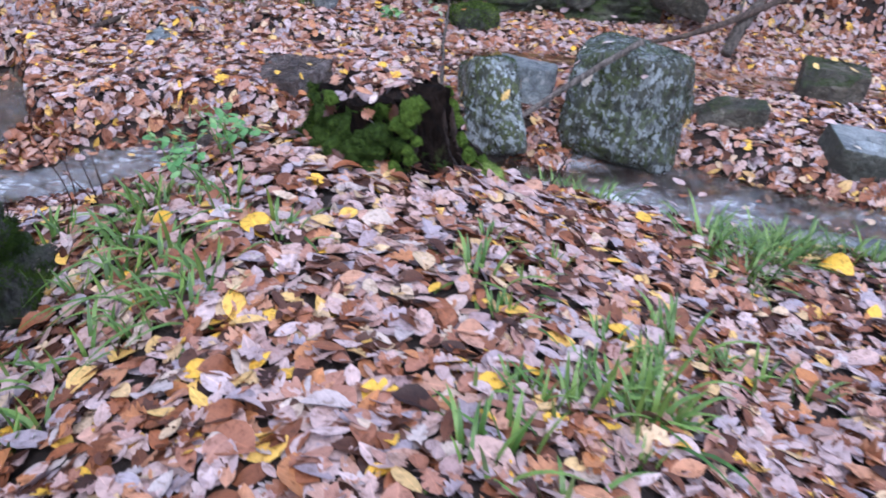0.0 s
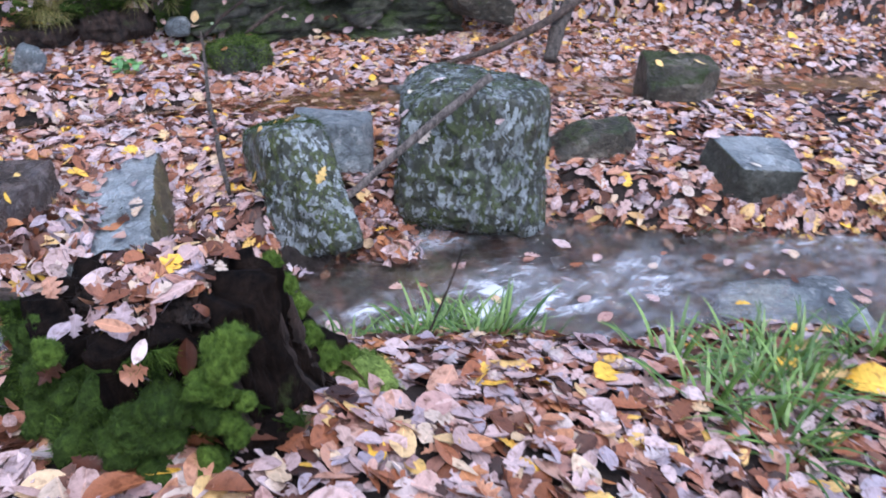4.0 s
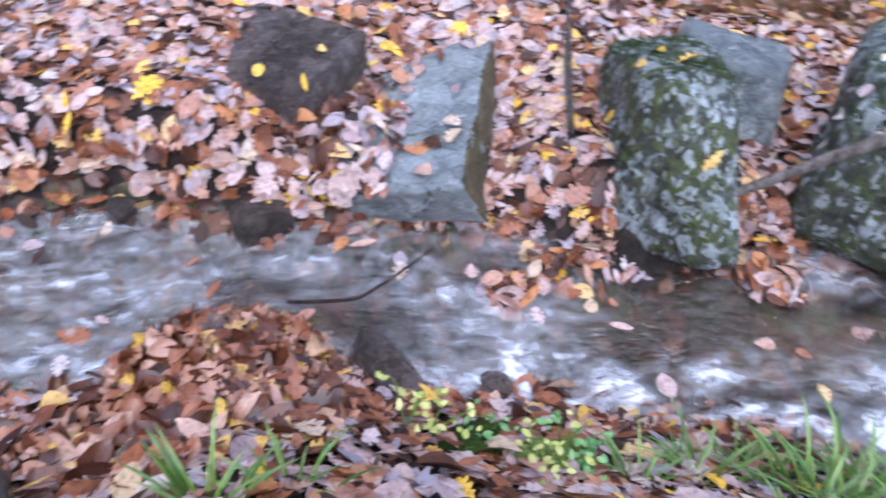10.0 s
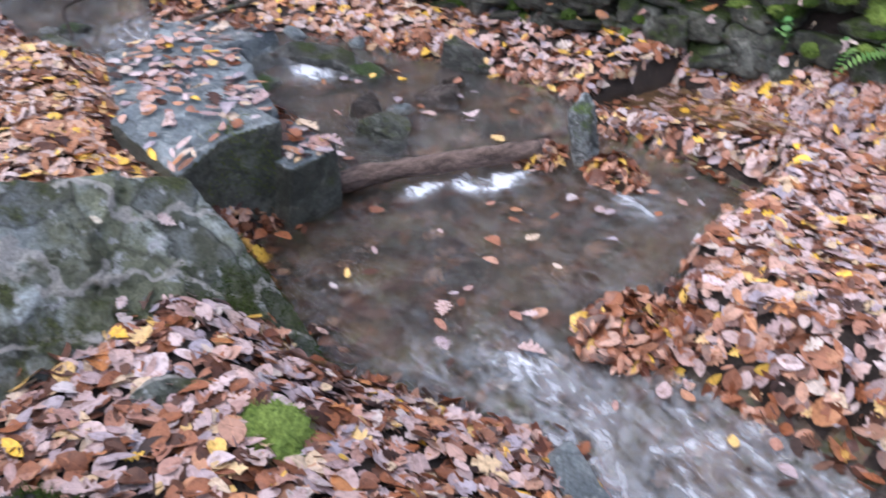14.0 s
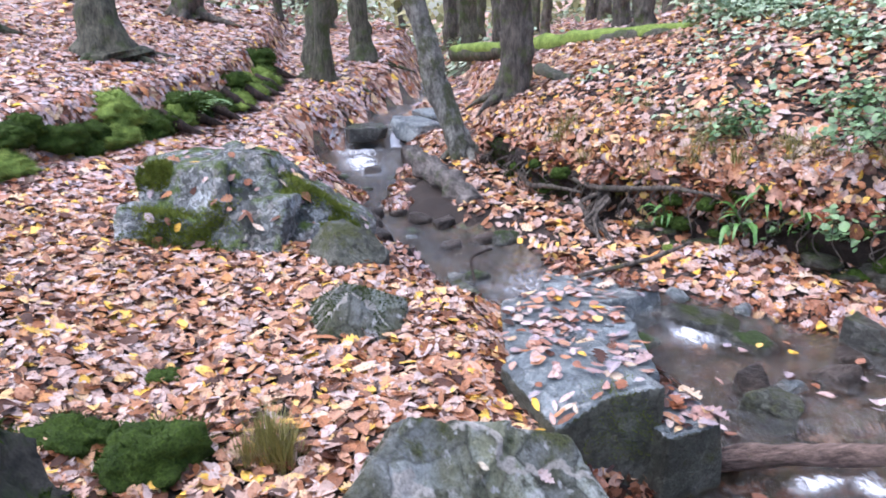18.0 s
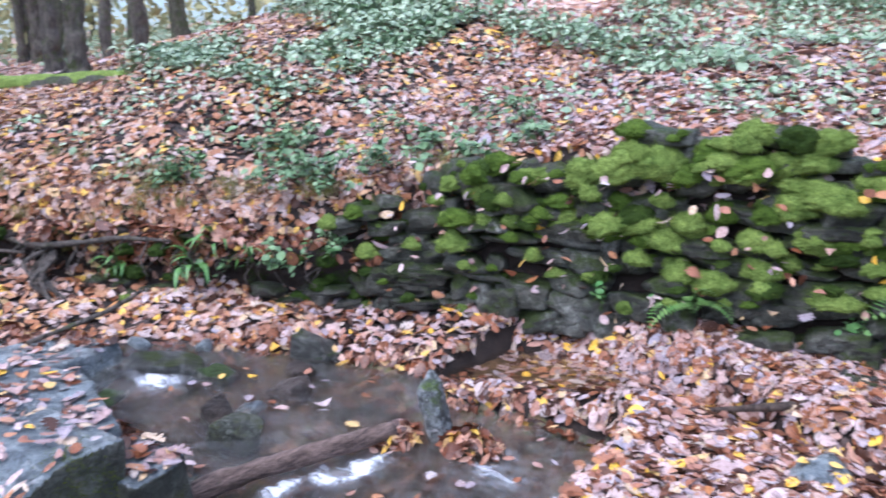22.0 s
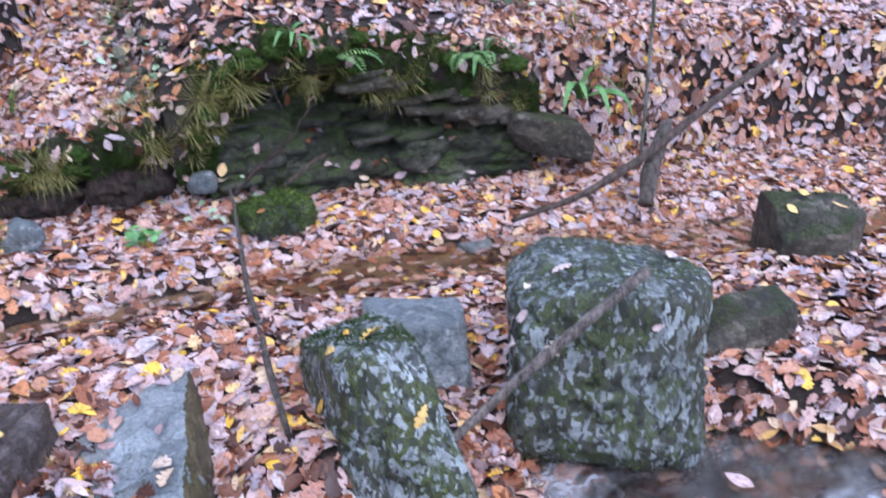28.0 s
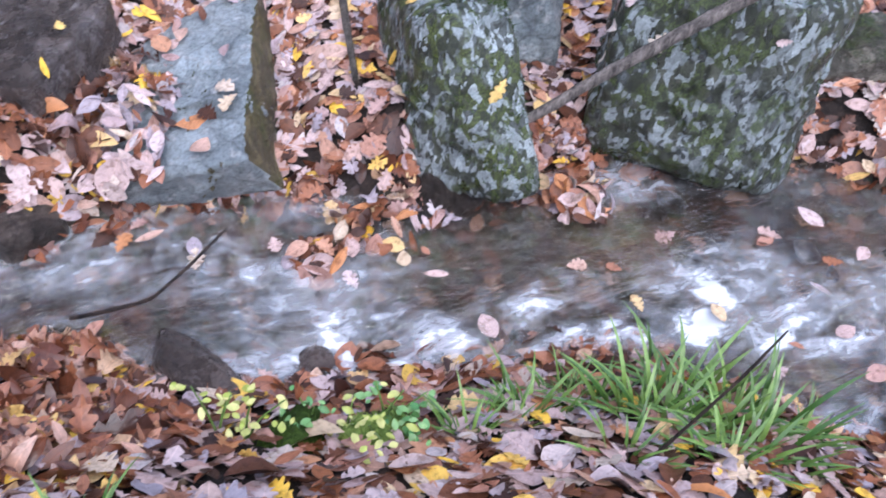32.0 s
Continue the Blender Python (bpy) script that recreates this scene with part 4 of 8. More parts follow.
def litter(x0, x1, y0, y1, count, length, seed, mix, keep, label, mat=None, tilt=0.24):
    r = np.random.default_rng(seed)
    x, y = r.uniform(x0, x1, count), r.uniform(y0, y1, count)
    k = keep(x, y, r.uniform(0, 1, count))
    x, y = x[k], y[k]
    z, n = ground_normals(x, y)
    v, t = leaves_at(np.stack([x, y, z], -1), n, length, mix, seed + 1, tilt=tilt)
    return thing("leaf_litter", np_mesh("leaf_litter", v, t, True, (mat or M_litter,)), None, label, "fallen leaves", kind="stuff")


def dry(x, y, u, edge=0.03):
    w = (y < np.interp(x, XS, YN) - edge) | (y > np.interp(x, XS, YF) + edge)
    wob = 0.22 * np.sin(x * 3.1) + 0.18 * np.sin(x * 7.7 + 1.0)
    ch = (np.abs(y - np.interp(x, BX, BY)) < np.interp(x, BX, BW) * (0.9 + wob)) & (x > -3.4) & (x < 9)
    return w & (~ch | (u < 0.2))


def near_bank(x, y, u):
    return dry(x, y, u) & (y < np.interp(x, XS, YN))


def far_bank(x, y, u):
    yk = np.interp(x, KX, KY)
    wallface = (x > -4.0) & (x < -0.55) & (y > yk - 0.03) & (y < yk + 0.12) & ((x < -1.1) | (u < 0.55))
    hollow = (x > 1.35) & (x < 3.25) & (y > yk - 0.02) & (y < yk + 0.55)
    eroded = (x > -8.4) & (x < -4.2) & (y > yk - 0.03) & (y < yk + np.where(x > -6.8, 0.5, 0.14)) & (u < 0.3)
    return dry(x, y, u) & (y > np.interp(x, XS, YF)) & ~wallface & ~hollow & ~eroded


litter(-2.6, 2.9, -2.7, 1.6, 25000, 0.082, 11, MIX, near_bank, "thick carpet of wet brown and yellow beech and oak leaves")
litter(-5.2, 3.2, -3.35, -2.55, 5200, 0.085, 31, MIX, near_bank, "wet brown leaves trodden along the path", M_autumn)
litter(-7.0, -2.6, -3.2, 1.6, 24000, 0.085, 12, MIX, near_bank, "wet orange brown leaf carpet sloping down to the stream", M_autumn)
litter(-3.2, 4.6, 0.1, 4.9, 36000, 0.082, 13, MIX, far_bank, "wet pinkish brown leaves heaped on the low island and beach")
litter(-5.6, 8.5, 2.5, 9.0, 46000, 0.085, 14, MIX, far_bank, "brown leaves lying on the far bank and slope")
litter(-12, -4.5, 1.2, 7.5, 19000, 0.09, 15, MIX, far_bank, "brown leaves on the bank below the trees", M_autumn)
litter(-14, -6.5, -8, 1.0, 62000, 0.095, 16, MIX, near_bank, "pinkish brown leaf carpet of the wood", M_pinkleaf, 0.14)
FARMIX = [("chip", 1.0)]
litter(-38, -12, -22, 12, 95000, 0.15, 17, FARMIX, lambda x, y, u: dry(x, y, u), "pinkish brown leaf carpet far into the wood", M_pinkleaf, 0.12)
litter(-12, 14, 7.5, 24, 26000, 0.12, 18, FARMIX, lambda x, y, u: u < 0.8, "brown leaves thinning out on the hillside")
litter(-1.2, 1.3, 5.0, 7.2, 5500, 0.085, 24, MIX, far_bank, "brown leaves lying round the foot of the tree", None, 0.45)
litter(-5.2, -0.4, 4.1, 6.4, 11000, 0.085, 25, MIX, far_bank, "brown leaves along the top of the drystone wall", None, 0.45)
litter(2.7, 5.2, 3.3, 4.9, 5200, 0.085, 26, MIX, lambda x, y, u: np.abs(y - np.interp(x, KX, KY) - 0.12) < 0.22, "leaves sliding down the steep bank", None, 0.5)
litter(3.3, 7.0, 2.6, 6.2, 14000, 0.085, 27, MIX, far_bank, "brown leaves on the bank downstream")
litter(-8.6, -3.9, 1.6, 4.8, 30000, 0.085, 30, MIX, lambda x, y, u: (np.abs(y - np.interp(x, KX, KY) - 0.3) < 0.32) & (u < np.where(y < np.interp(x, KX, KY) + 0.16, 0.05, 0.8)), "leaves caught on the steep crumbling bank", M_autumn, 0.45)
litter(4.4, 9, -2, 3.6, 9000, 0.085, 20, MIX, far_bank, "wet brown leaves on the low island downstream")
litter(-14, 14, -14, -2.6, 52000, 0.12, 28, FARMIX, lambda x, y, u: (x > -6.5) | (u < 0.3), "brown leaf carpet of the wood behind the path", M_autumn)
litter(8.5, 26, -14, 18, 42000, 0.14, 29, FARMIX, lambda x, y, u: dry(x, y, u), "brown leaf carpet downstream", M_autumn)
litter(2.9, 9, -5, 2.0, 16000, 0.09, 19, MIX, near_bank, "wet brown leaves on the low bank downstream")


def sunken(x, y, u):
    inside = (y > np.interp(x, XS, YN) + 0.02) & (y < np.interp(x, XS, YF) - 0.02)
    ch = (np.abs(y - np.interp(x, BX, BY)) < np.interp(x, BX, BW)) & (x > -3.4)
    return (inside & ((x > -1.6) | (u < 0.6))) | (ch & (u < 0.6))


litter(-6, 4.5, 0.2, 4.3, 5200, 0.08, 21, MIX, sunken, "dark sodden leaves lying on the stream bed", M_sunk, 0.15)


def afloat(count, seed):
    r = np.random.default_rng(seed)
    x, y = r.uniform(-4.5, 3.5, count), r.uniform(0.3, 3.4, count)
    k = (y > np.interp(x, XS, YN) + 0.05) & (y < np.interp(x, XS, YF) - 0.03)
    x, y = x[k], y[k]
    v, t = leaves_at(np.stack([x, y, np.interp(x, LX, LZ) + 0.004], -1), np.tile([0, 0, 1.0], (len(x), 1)), 0.075, MIX, seed, curl=0.1, tilt=0.06, lift=0.0)
    return thing("floating_leaf", np_mesh("floating_leaf", v, t, True, (M_litter,)), None, "single leaves carried or stranded on the stream", "fallen leaves", kind="stuff")


afloat(420, 23)


def edge_wet(x, y, u):
    d1, d2 = np.interp(x, XS, YN) - y, y - np.interp(x, XS, YF)
    return ((d1 > -0.05) & (d1 < 0.16)) | ((d2 > -0.05) & (d2 < 0.14))


litter(-5, 4, 0.0, 3.6, 22000, 0.085, 22, MIX, edge_wet, "dark red brown leaves packed along the water's edge", M_wetleaf, 0.6)


def leaves_on(key, count, seed, label, length=0.075, up=0.45, mat=None, tilt=0.12):
    """A few leaves stuck to the upper side of a rock."""
    v, t, _ = ROCKS[key]
    n = np.cross(v[t[:, 1]] - v[t[:, 0]], v[t[:, 2]] - v[t[:, 0]])
    area = np.linalg.norm(n, axis=1)
    n = n / (area[:, None] + 1e-12)
    w = area * (n[:, 2] > up)
    r = np.random.default_rng(seed)
    pick = r.choice(len(t), size=count, p=w / w.sum(), replace=True)
    vv, tt = leaves_at(v[t[pick]].mean(1), n[pick], length, MIX, seed, curl=0.12, tilt=tilt, lift=0.003)
    return thing("fallen_leaf", np_mesh("fallen_leaf", vv, tt, True, (mat or M_litter,)), None, label, "fallen leaves", kind="stuff")


def heap(x, y, rx, ry, h, count, seed, label, mat=None, floor=-9.0):
    """A pile of sodden leaves with its own mound."""
    r = np.random.default_rng(seed)
    a, q = r.uniform(0, 2 * np.pi, count), np.sqrt(r.uniform(0, 1, count))
    px, py = x + np.cos(a) * q * rx, y + np.sin(a) * q * ry
    lvl = np.maximum(np.maximum(height(px, py), np.interp(px, LX, LZ)), floor)
    pz = lvl + h * (1 - q**2) * r.uniform(0.35, 1.0, count)
    n = np.stack([np.cos(a) * q * 0.8, np.sin(a) * q * 0.8, np.ones(count)], -1)
    v, t = leaves_at(np.stack([px, py, pz], -1), n, 0.085, MIX, seed, curl=0.35, tilt=0.55)
    return thing("leaf_pile", np_mesh("leaf_pile", v, t, True, (mat or M_wetleaf,)), None, label, "fallen leaves", kind="stuff")


heap(-1.72, 2.12, 0.2, 0.24, 0.16, 300, 31, "dark red brown leaf heap washed against the island's tip")
heap(-0.35, 1.2, 0.5, 0.25, 0.07, 420, 38, "sodden red brown leaves on the low bank")
heap(-0.3, 1.46, 0.3, 0.22, 0.12, 380, 32, "sodden red brown leaf heap on a spit in the stream")
heap(-2.72, 3.05, 0.16, 0.14, 0.12, 130, 33, "wet leaves jammed behind the upright stone")
heap(-3.1, 2.85, 0.1, 0.16, 0.1, 70, 34, "leaves caught on the log")
heap(1.55, 1.82, 0.12, 0.2, 0.08, 90, 35, "yellow and brown leaves wedged between the boulders", M_litter)
heap(0.9, 1.85, 0.2, 0.1, 0.05, 50, 36, "leaves stranded at the water's edge", M_litter)
heap(0.62, 1.78, 0.1, 0.06, 0.05, 26, 37, "leaves caught on a stone in the rapid", M_litter)


# ---- boulders by the stream ----
rock("boulder", (2.15, 1.95, -0.08), (0.70, 0.42, 0.55), (0, 0, 0), M_boulder, "large square-shouldered dark boulder flecked pale grey, undercut by water", 4, "big", "boulder", level=6, p=13, rough=0.05, facets=0, strata=0.6, chips=0.035,
     cuts=((-0.62, -0.76, 0.12, 0.32), (0.15, -0.97, 0.15, 0.39), (-0.36, -0.42, -0.83, 0.42), (-0.85, 0.5, 0.05, 0.41), (0.79, -0.61, 0.05, 0.40), (0.15, 0.05, 0.985, 0.43), (0.6, 0.1, 0.79, 0.56), (-0.55, 0.2, 0.81, 0.49), (0.7, 0.7, 0.1, 0.55)))
rock("rock", (2.10, 2.02, -0.42), (0.40, 0.28, 0.17), (0, 0, -38), M_darkrock, "dark brown wet footing of the boulder", 5, None, "rock", level=5, p=14, rough=0.10)
rock("boulder", (1.22, 2.15, -0.10), (0.235, 0.50, 0.42), (0, 0, 0), M_boulder_pale, "upright pale-flecked boulder with a mossy flank beside the larger one", 8, "small", "boulder", level=6, p=13, rough=0.05, facets=0, strata=0.6, chips=0.04,
     cuts=((0.1, -0.82, 0.56, 0.31), (0.0, 0.34, 0.94, 0.335), (0.0, -0.5, -0.866, 0.37), (-0.82, -0.55, 0.15, 0.205), (-1.0, 0.1, 0.05, 0.175), (0.97, -0.2, 0.15, 0.23), (0.5, 0.1, 0.86, 0.36), (-0.8, 0.2, 0.56, 0.30)))
rock("rock", (1.18, 2.12, -0.42), (0.2, 0.3, 0.16), (0, 0, 0), M_darkrock, "black wet rock under the upright boulder", 6, None, "rock", level=5, p=14, rough=0.12)
rock("rock", (1.58, 2.50, -0.12), (0.22, 0.2, 0.2), (-10, 8, -20), M_slate, "brownish grey rock wedged between the two boulders", 9, "wedge", level=5, p=30, rough=0.06, facets=3, tight=0.9)
rock("rock", (0.36, 2.40, -0.20), (0.42, 0.46, 0.15), (0, 0, 0), M_slab, "pale blue-grey slate slab with an ochre edge over the water", 12, "slab", side=((0.9, -0.28, 0.33), 0.8, M_ochre), level=6, p=70, rough=0.035, facets=0, chips=0.03, pieces=30,
     cuts=((-0.25, -0.03, 0.968, 0.088), (0.9, -0.28, 0.33, 0.245), (-0.08, -0.96, -0.28, 0.325), (-0.3, 0.95, 0.0, 0.36), (-0.92, -0.35, -0.1, 0.37), (0.05, -0.6, 0.8, 0.30)))
rock("rock", (-0.14, 2.70, -0.09), (0.26, 0.24, 0.14), (3, -3, -38), M_wetbrown, "low flat-topped brown rock with a leaf on it", 15, "dark", level=6, p=60, rough=0.03, chips=0.03, facets=2, tight=0.9, cuts=((-0.8, -0.5, 0.35, 0.2),))
rock("rock", (-0.22, 2.12, -0.29), (0.12, 0.1, 0.1), (0, 0, 20), M_darkrock, "small brown rock at the edge of the island", 16, "dsmall", level=4)
rock("rock", (2.95, 1.95, -0.27), (0.27, 0.18, 0.2), (0, 5, -22), M_brown, "low brown-green rock with an overhung flank beside the boulder", 19, "low", level=6, p=40, rough=0.07, facets=2, strata=2.0, cuts=((-0.1, -0.8, -0.5, 0.2), (-0.5, -0.2, 0.8, 0.2)))
# upward faces take pale slate: light on the flat top put into colour
rock("rock", (3.54, 1.24, -0.25), (0.24, 0.19, 0.15), (7, 9, -16), M_block, "blocky dark rock by the water, its flat top painted blue-grey as skylit", 20, "right", side=((0, 0, 1), 0.72, M_slate), level=6, p=70, facets=0, rough=0.02, chips=0.025, cuts=((-0.5, -0.8, -0.35, 0.22), (0.9, -0.4, 0.1, 0.22)))
rock("rock", (4.08, 2.38, -0.32), (0.25, 0.24, 0.31), (0, 4, -34), M_brown, "dark boxy rock with moss standing in the side channel", 22, "far", level=6, p=70, rough=0.03, chips=0.03, facets=0, cuts=((0.7, -0.7, 0.1, 0.25), (-0.2, -0.5, 0.84, 0.32)))
rock("rock", (1.64, 4.28, -0.15), (0.24, 0.2, 0.22), (0, 0, 15), M_mossrock, "round moss-covered rock on the leafy beach", 25, "mossb", level=5, p=9, rough=0.13)
rock("rock", (1.34, 4.72, 0.08), (0.11, 0.06, 0.075), (0, 0, -12), M_slate, "pale flat stone under the bank", 27, None, level=3)
rock("rock", (0.30, 4.46, 0.07), (0.1, 0.06, 0.12), (20, 35, -12), M_slate, "pale stone lying against the leaves", 28, None, level=3, p=14)
rock("rock", (3.5, 3.98, 0.14), (0.3, 0.14, 0.13), (0, 12, -20), M_brown, "grey stone slab jutting from the bank", 30, "jut", level=5, p=18, rough=0.08)
rock("rock", (-1.03, 3.5, 0.0), (0.17, 0.14, 0.1), (6, 8, 20), M_slate, "flat grey-green stone among the island's leaves", 31, "gst", level=4, p=12)
rock("rock", (-2.98, 3.04, -0.10), (0.058, 0.06, 0.25), (8, -10, 15), M_grey, "narrow upright pointed stone at the end of the log", 33, "upr", level=5, p=60, rough=0.06, facets=5, tight=0.8, cuts=((0.7, -0.2, 0.68, 0.16), (-0.5, -0.5, 0.7, 0.19)))
rock("rock", (-4.42, 3.36, -0.17), (0.16, 0.1, 0.11), (0, 0, 10), M_darkrock, "dark stone at the pool's far edge", 35, None, level=4, p=12)
rock("rock", (-4.15, 3.4, -0.19), (0.09, 0.07, 0.08), (0, 10, 40), M_slate, "small blue grey stone by the pool", 36, None, level=3, p=12)
rock("rock", (0.19, 1.42, -0.33), (0.19, 0.07, 0.09), (0, 16, -58), M_wetbrown, "brown plank-like stone at the edge of the little rapid", 38, None, level=5, p=24)
rock("rock", (0.45, 1.42, -0.45), (0.14, 0.1, 0.1), (0, 0, 10), M_wetbrown, "smooth sunken stone under the rapid", 39, None, level=4, p=4)
rock("rock", (2.95, 0.47, -0.50), (0.34, 0.22, 0.07), (0, 0, -25), M_slate, "flat slate lying just above the water", 41, "flat", level=5, p=26, facets=3, tight=0.95)

rock("rock", (-0.62, 5.12, 0.02), (0.22, 0.06, 0.12), (-28, 4, 14), M_slate, "blue-green slate leaning at the wall's foot", 45, None, level=5, p=50, facets=4, rough=0.04)
rock("rock", (-1.2, 4.72, -0.02), (0.15, 0.12, 0.12), (0, 6, 10), M_bankrock, "dark rounded stone below the wall", 46, None, level=5, p=14, facets=5)
rock("rock", (-2.62, 4.95, 1.36), (0.24, 0.16, 0.045), (6, 16, 12), M_bankrock, "dark flat slate jutting from the top of the wall", 49, None, level=5, p=50, facets=4, rough=0.05)
rock("rock", (-4.3, 3.2, -0.1), (0.14, 0.1, 0.13), (0, 8, 30), M_bankrock, "dark split stone at the pool's far edge", 57, None, level=5, p=50, facets=6, tight=0.8)
# ---- upstream rocks ----
rock("rock", (-1.25, 1.38, -0.27), (0.2, 0.09, 0.05), (0, 6, -10), M_slate, "thin dark slate at the water's edge", 42, None, level=4, p=24)
rock("rock", (-2.0, 0.42, -0.02), (0.12, 0.1, 0.11), (10, 20, 30), M_veined, "small veined rock half buried in leaves", 43, None, level=5, p=24, facets=5)
rock("boulder", (-2.75, 0.25, 0.0), (0.75, 0.78, 0.56), (0, 0, 0), M_veined, "olive grey boulder with white quartz veins sloping into the pool", 44, "lb", "boulder", level=6, p=60, rough=0.04, facets=0, chips=0.03, cuts=((0.645, 0.31, 0.70, 0.385), (-0.3, -0.6, 0.458, 0.345), (-0.7, 0.15, 0.71, 0.34), (-0.2, 0.9, 0.33, 0.6)))
# on both blocks the lit top is painted, pale slate over dark stone
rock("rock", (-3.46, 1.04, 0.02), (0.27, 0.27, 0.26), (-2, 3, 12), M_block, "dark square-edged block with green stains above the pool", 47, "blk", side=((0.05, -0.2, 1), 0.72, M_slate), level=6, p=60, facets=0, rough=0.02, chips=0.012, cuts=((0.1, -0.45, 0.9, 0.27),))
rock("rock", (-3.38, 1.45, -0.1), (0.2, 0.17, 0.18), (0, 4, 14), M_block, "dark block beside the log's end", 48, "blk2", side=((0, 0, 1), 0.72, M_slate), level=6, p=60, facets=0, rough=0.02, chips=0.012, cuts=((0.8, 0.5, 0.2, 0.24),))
rock("rock", (-4.12, 1.25, 0.04), (0.72, 0.37, 0.13), (0, 2, -12), M_slate, "flat blue grey ledge strewn with leaves", 50, "ledge", level=6, p=70, facets=0, rough=0.025, chips=0.03, cuts=((0.75, 0.65, 0.1, 0.6), (-0.6, 0.8, 0.1, 0.52), (-0.85, -0.5, 0.0, 0.66)))
rock("rock", (-5.2, 1.75, -0.04), (0.45, 0.3, 0.14), (-3, -3, 20), M_slate, "wet slate ledge between two runs of water", 51, "ledge2", level=6, p=30, facets=5, rough=0.05)
rock("rock", (-3.93, 2.22, -0.17), (0.14, 0.11, 0.13), (0, 10, 10), M_darkrock, "small dark rock in the upper pool", 52, None, level=4, p=70, facets=8, tight=0.72)
rock("rock", (-3.68, 2.16, -0.17), (0.14, 0.11, 0.12), (0, 16, 50), M_block, "angular dark grey rock behind the log", 53, "bh", level=5, p=70, facets=8, tight=0.72)
rock("rock", (-4.72, 2.3, -0.09), (0.26, 0.12, 0.09), (4, 6, 60), M_bankrock, "wet black rock splitting the small fall", 54, None, level=5, p=60, facets=5, rough=0.05)
rock("rock", (-4.46, 0.09, 0.17), (0.3, 0.26, 0.27), (0, 0, 78), M_veined, "pointed olive rock half sunk in leaves", 56, "cone", level=6, p=60, facets=1, rough=0.03, chips=0.03, cuts=((-0.72, -0.3, 0.62, 0.19), (0.55, -0.3, 0.78, 0.22), (0.1, -0.85, 0.5, 0.2), (0.0, 0.7, 0.7, 0.2)))
def cracked(name, centre, rz, blocks, mat, label, seed, key, category="boulder"):
    """One boulder split by joints into tilted angular masses, each a part."""
    base = thing(name, None, None, label, category)
    base.location = centre
    bits = []
    for k, (at, half, rot, cuts) in enumerate(blocks):
        v, t = stone_shape(half, seed + k, facets=5, p=50, rough=0.06, level=5, tight=0.86, chips=0.07, strata=0.4, cuts=cuts)
        v = (v @ turn(*rot).T + np.array(at)) @ turn(0, 0, rz).T
        part("block", np_mesh("block", v, t, True, (mat,)), None, base)
        bits.append((v + np.array(centre), t))
    ROCKS[key] = (*merged(bits), mat)
    return base


cracked("boulder", (-6.23, -0.46, 0.46), 78.6, (
    ((-0.52, 0.05, 0.02), (0.36, 0.5, 0.40), (4, -6, 8), ((-0.3, -0.75, 0.6, 0.34),)),
    ((-0.08, 0.12, 0.06), (0.36, 0.5, 0.44), (-6, 9, -6), ((0.1, -0.85, 0.5, 0.36), (0.7, -0.1, 0.7, 0.36))),
    ((0.38, 0.08, -0.10), (0.48, 0.42, 0.26), (-4, 30, 4), ((0.0, -0.8, 0.6, 0.3),)),
    ((-0.62, -0.3, -0.18), (0.34, 0.3, 0.3), (10, 6, 20), ((-0.2, -0.8, 0.55, 0.26),)),
    ((0.02, -0.34, -0.16), (0.3, 0.26, 0.36), (-8, -4, -14), ((0.1, -0.9, 0.4, 0.2),)),
    ((0.46, -0.16, -0.28), (0.33, 0.28, 0.24), (-6, 26, 12), ((0.5, -0.7, 0.5, 0.2), (-0.1, -0.95, 0.2, 0.2)))), M_grey, "big cracked pale grey boulder with bright moss cushions", 600, "bb")
rock("rock", (-5.42, 0.12, 0.27), (0.27, 0.22, 0.25), (4, 10, 60), M_block, "dark square rock at the foot of the big boulder", 61, "bb2", level=6, p=70, facets=3, tight=0.9, rough=0.03, chips=0.04, cuts=((0.4, -0.3, 0.86, 0.2), (-0.5, -0.7, 0.5, 0.2), (0.2, 0.9, 0.1, 0.17)))
rock("rock", (-4.95, 0.72, 0.03), (0.18, 0.16, 0.19), (0, 8, 30), M_block, "dark wet rock standing in the stream", 62, None, level=5, p=60, facets=6, tight=0.8, rough=0.04)
rock("rock", (-10.76, 0.70, 0.53), (0.2, 0.27, 0.09), (0, 4, 10), M_bankrock, "dark flat ledge splitting the small waterfall", 64, None, level=5, p=70, facets=3, rough=0.04)
rock("rock", (-10.9, 1.32, 0.55), (0.42, 0.28, 0.12), (0, 5, 24), M_slate, "pale flat slate beside the small waterfall", 65, None, level=5, p=70, facets=5, rough=0.05)
rock("rock", (-11.3, 1.75, 0.66), (0.4, 0.26, 0.08), (3, 2, 10), M_slate, "pale flat slate stacked above the waterfall", 67, None, level=5, p=70, facets=5, rough=0.05)
rock("rock", (-9.9, 1.25, 0.3), (0.22, 0.2, 0.14), (0, 0, 0), M_darkrock, "dark rock on the stream's far edge", 66, None, level=4)
rock("rock", (-6.6, -1.6, 0.3), (0.22, 0.2, 0.1), (0, 0, 0), M_slate, "low grey stone in the leaves", 68, None, level=4)


# ---- loose stones along the stream ----
PEBBLES = []
for k in range(12):
    v, t = stone_shape((1, 0.8, 0.55), 900 + k, facets=6, p=14, rough=0.09, level=4, tight=0.85)
    PEBBLES.append(np_mesh("stone", v, t, True, ((M_slate, M_darkrock, M_darkrock, M_mossrock)[k % 4],)))


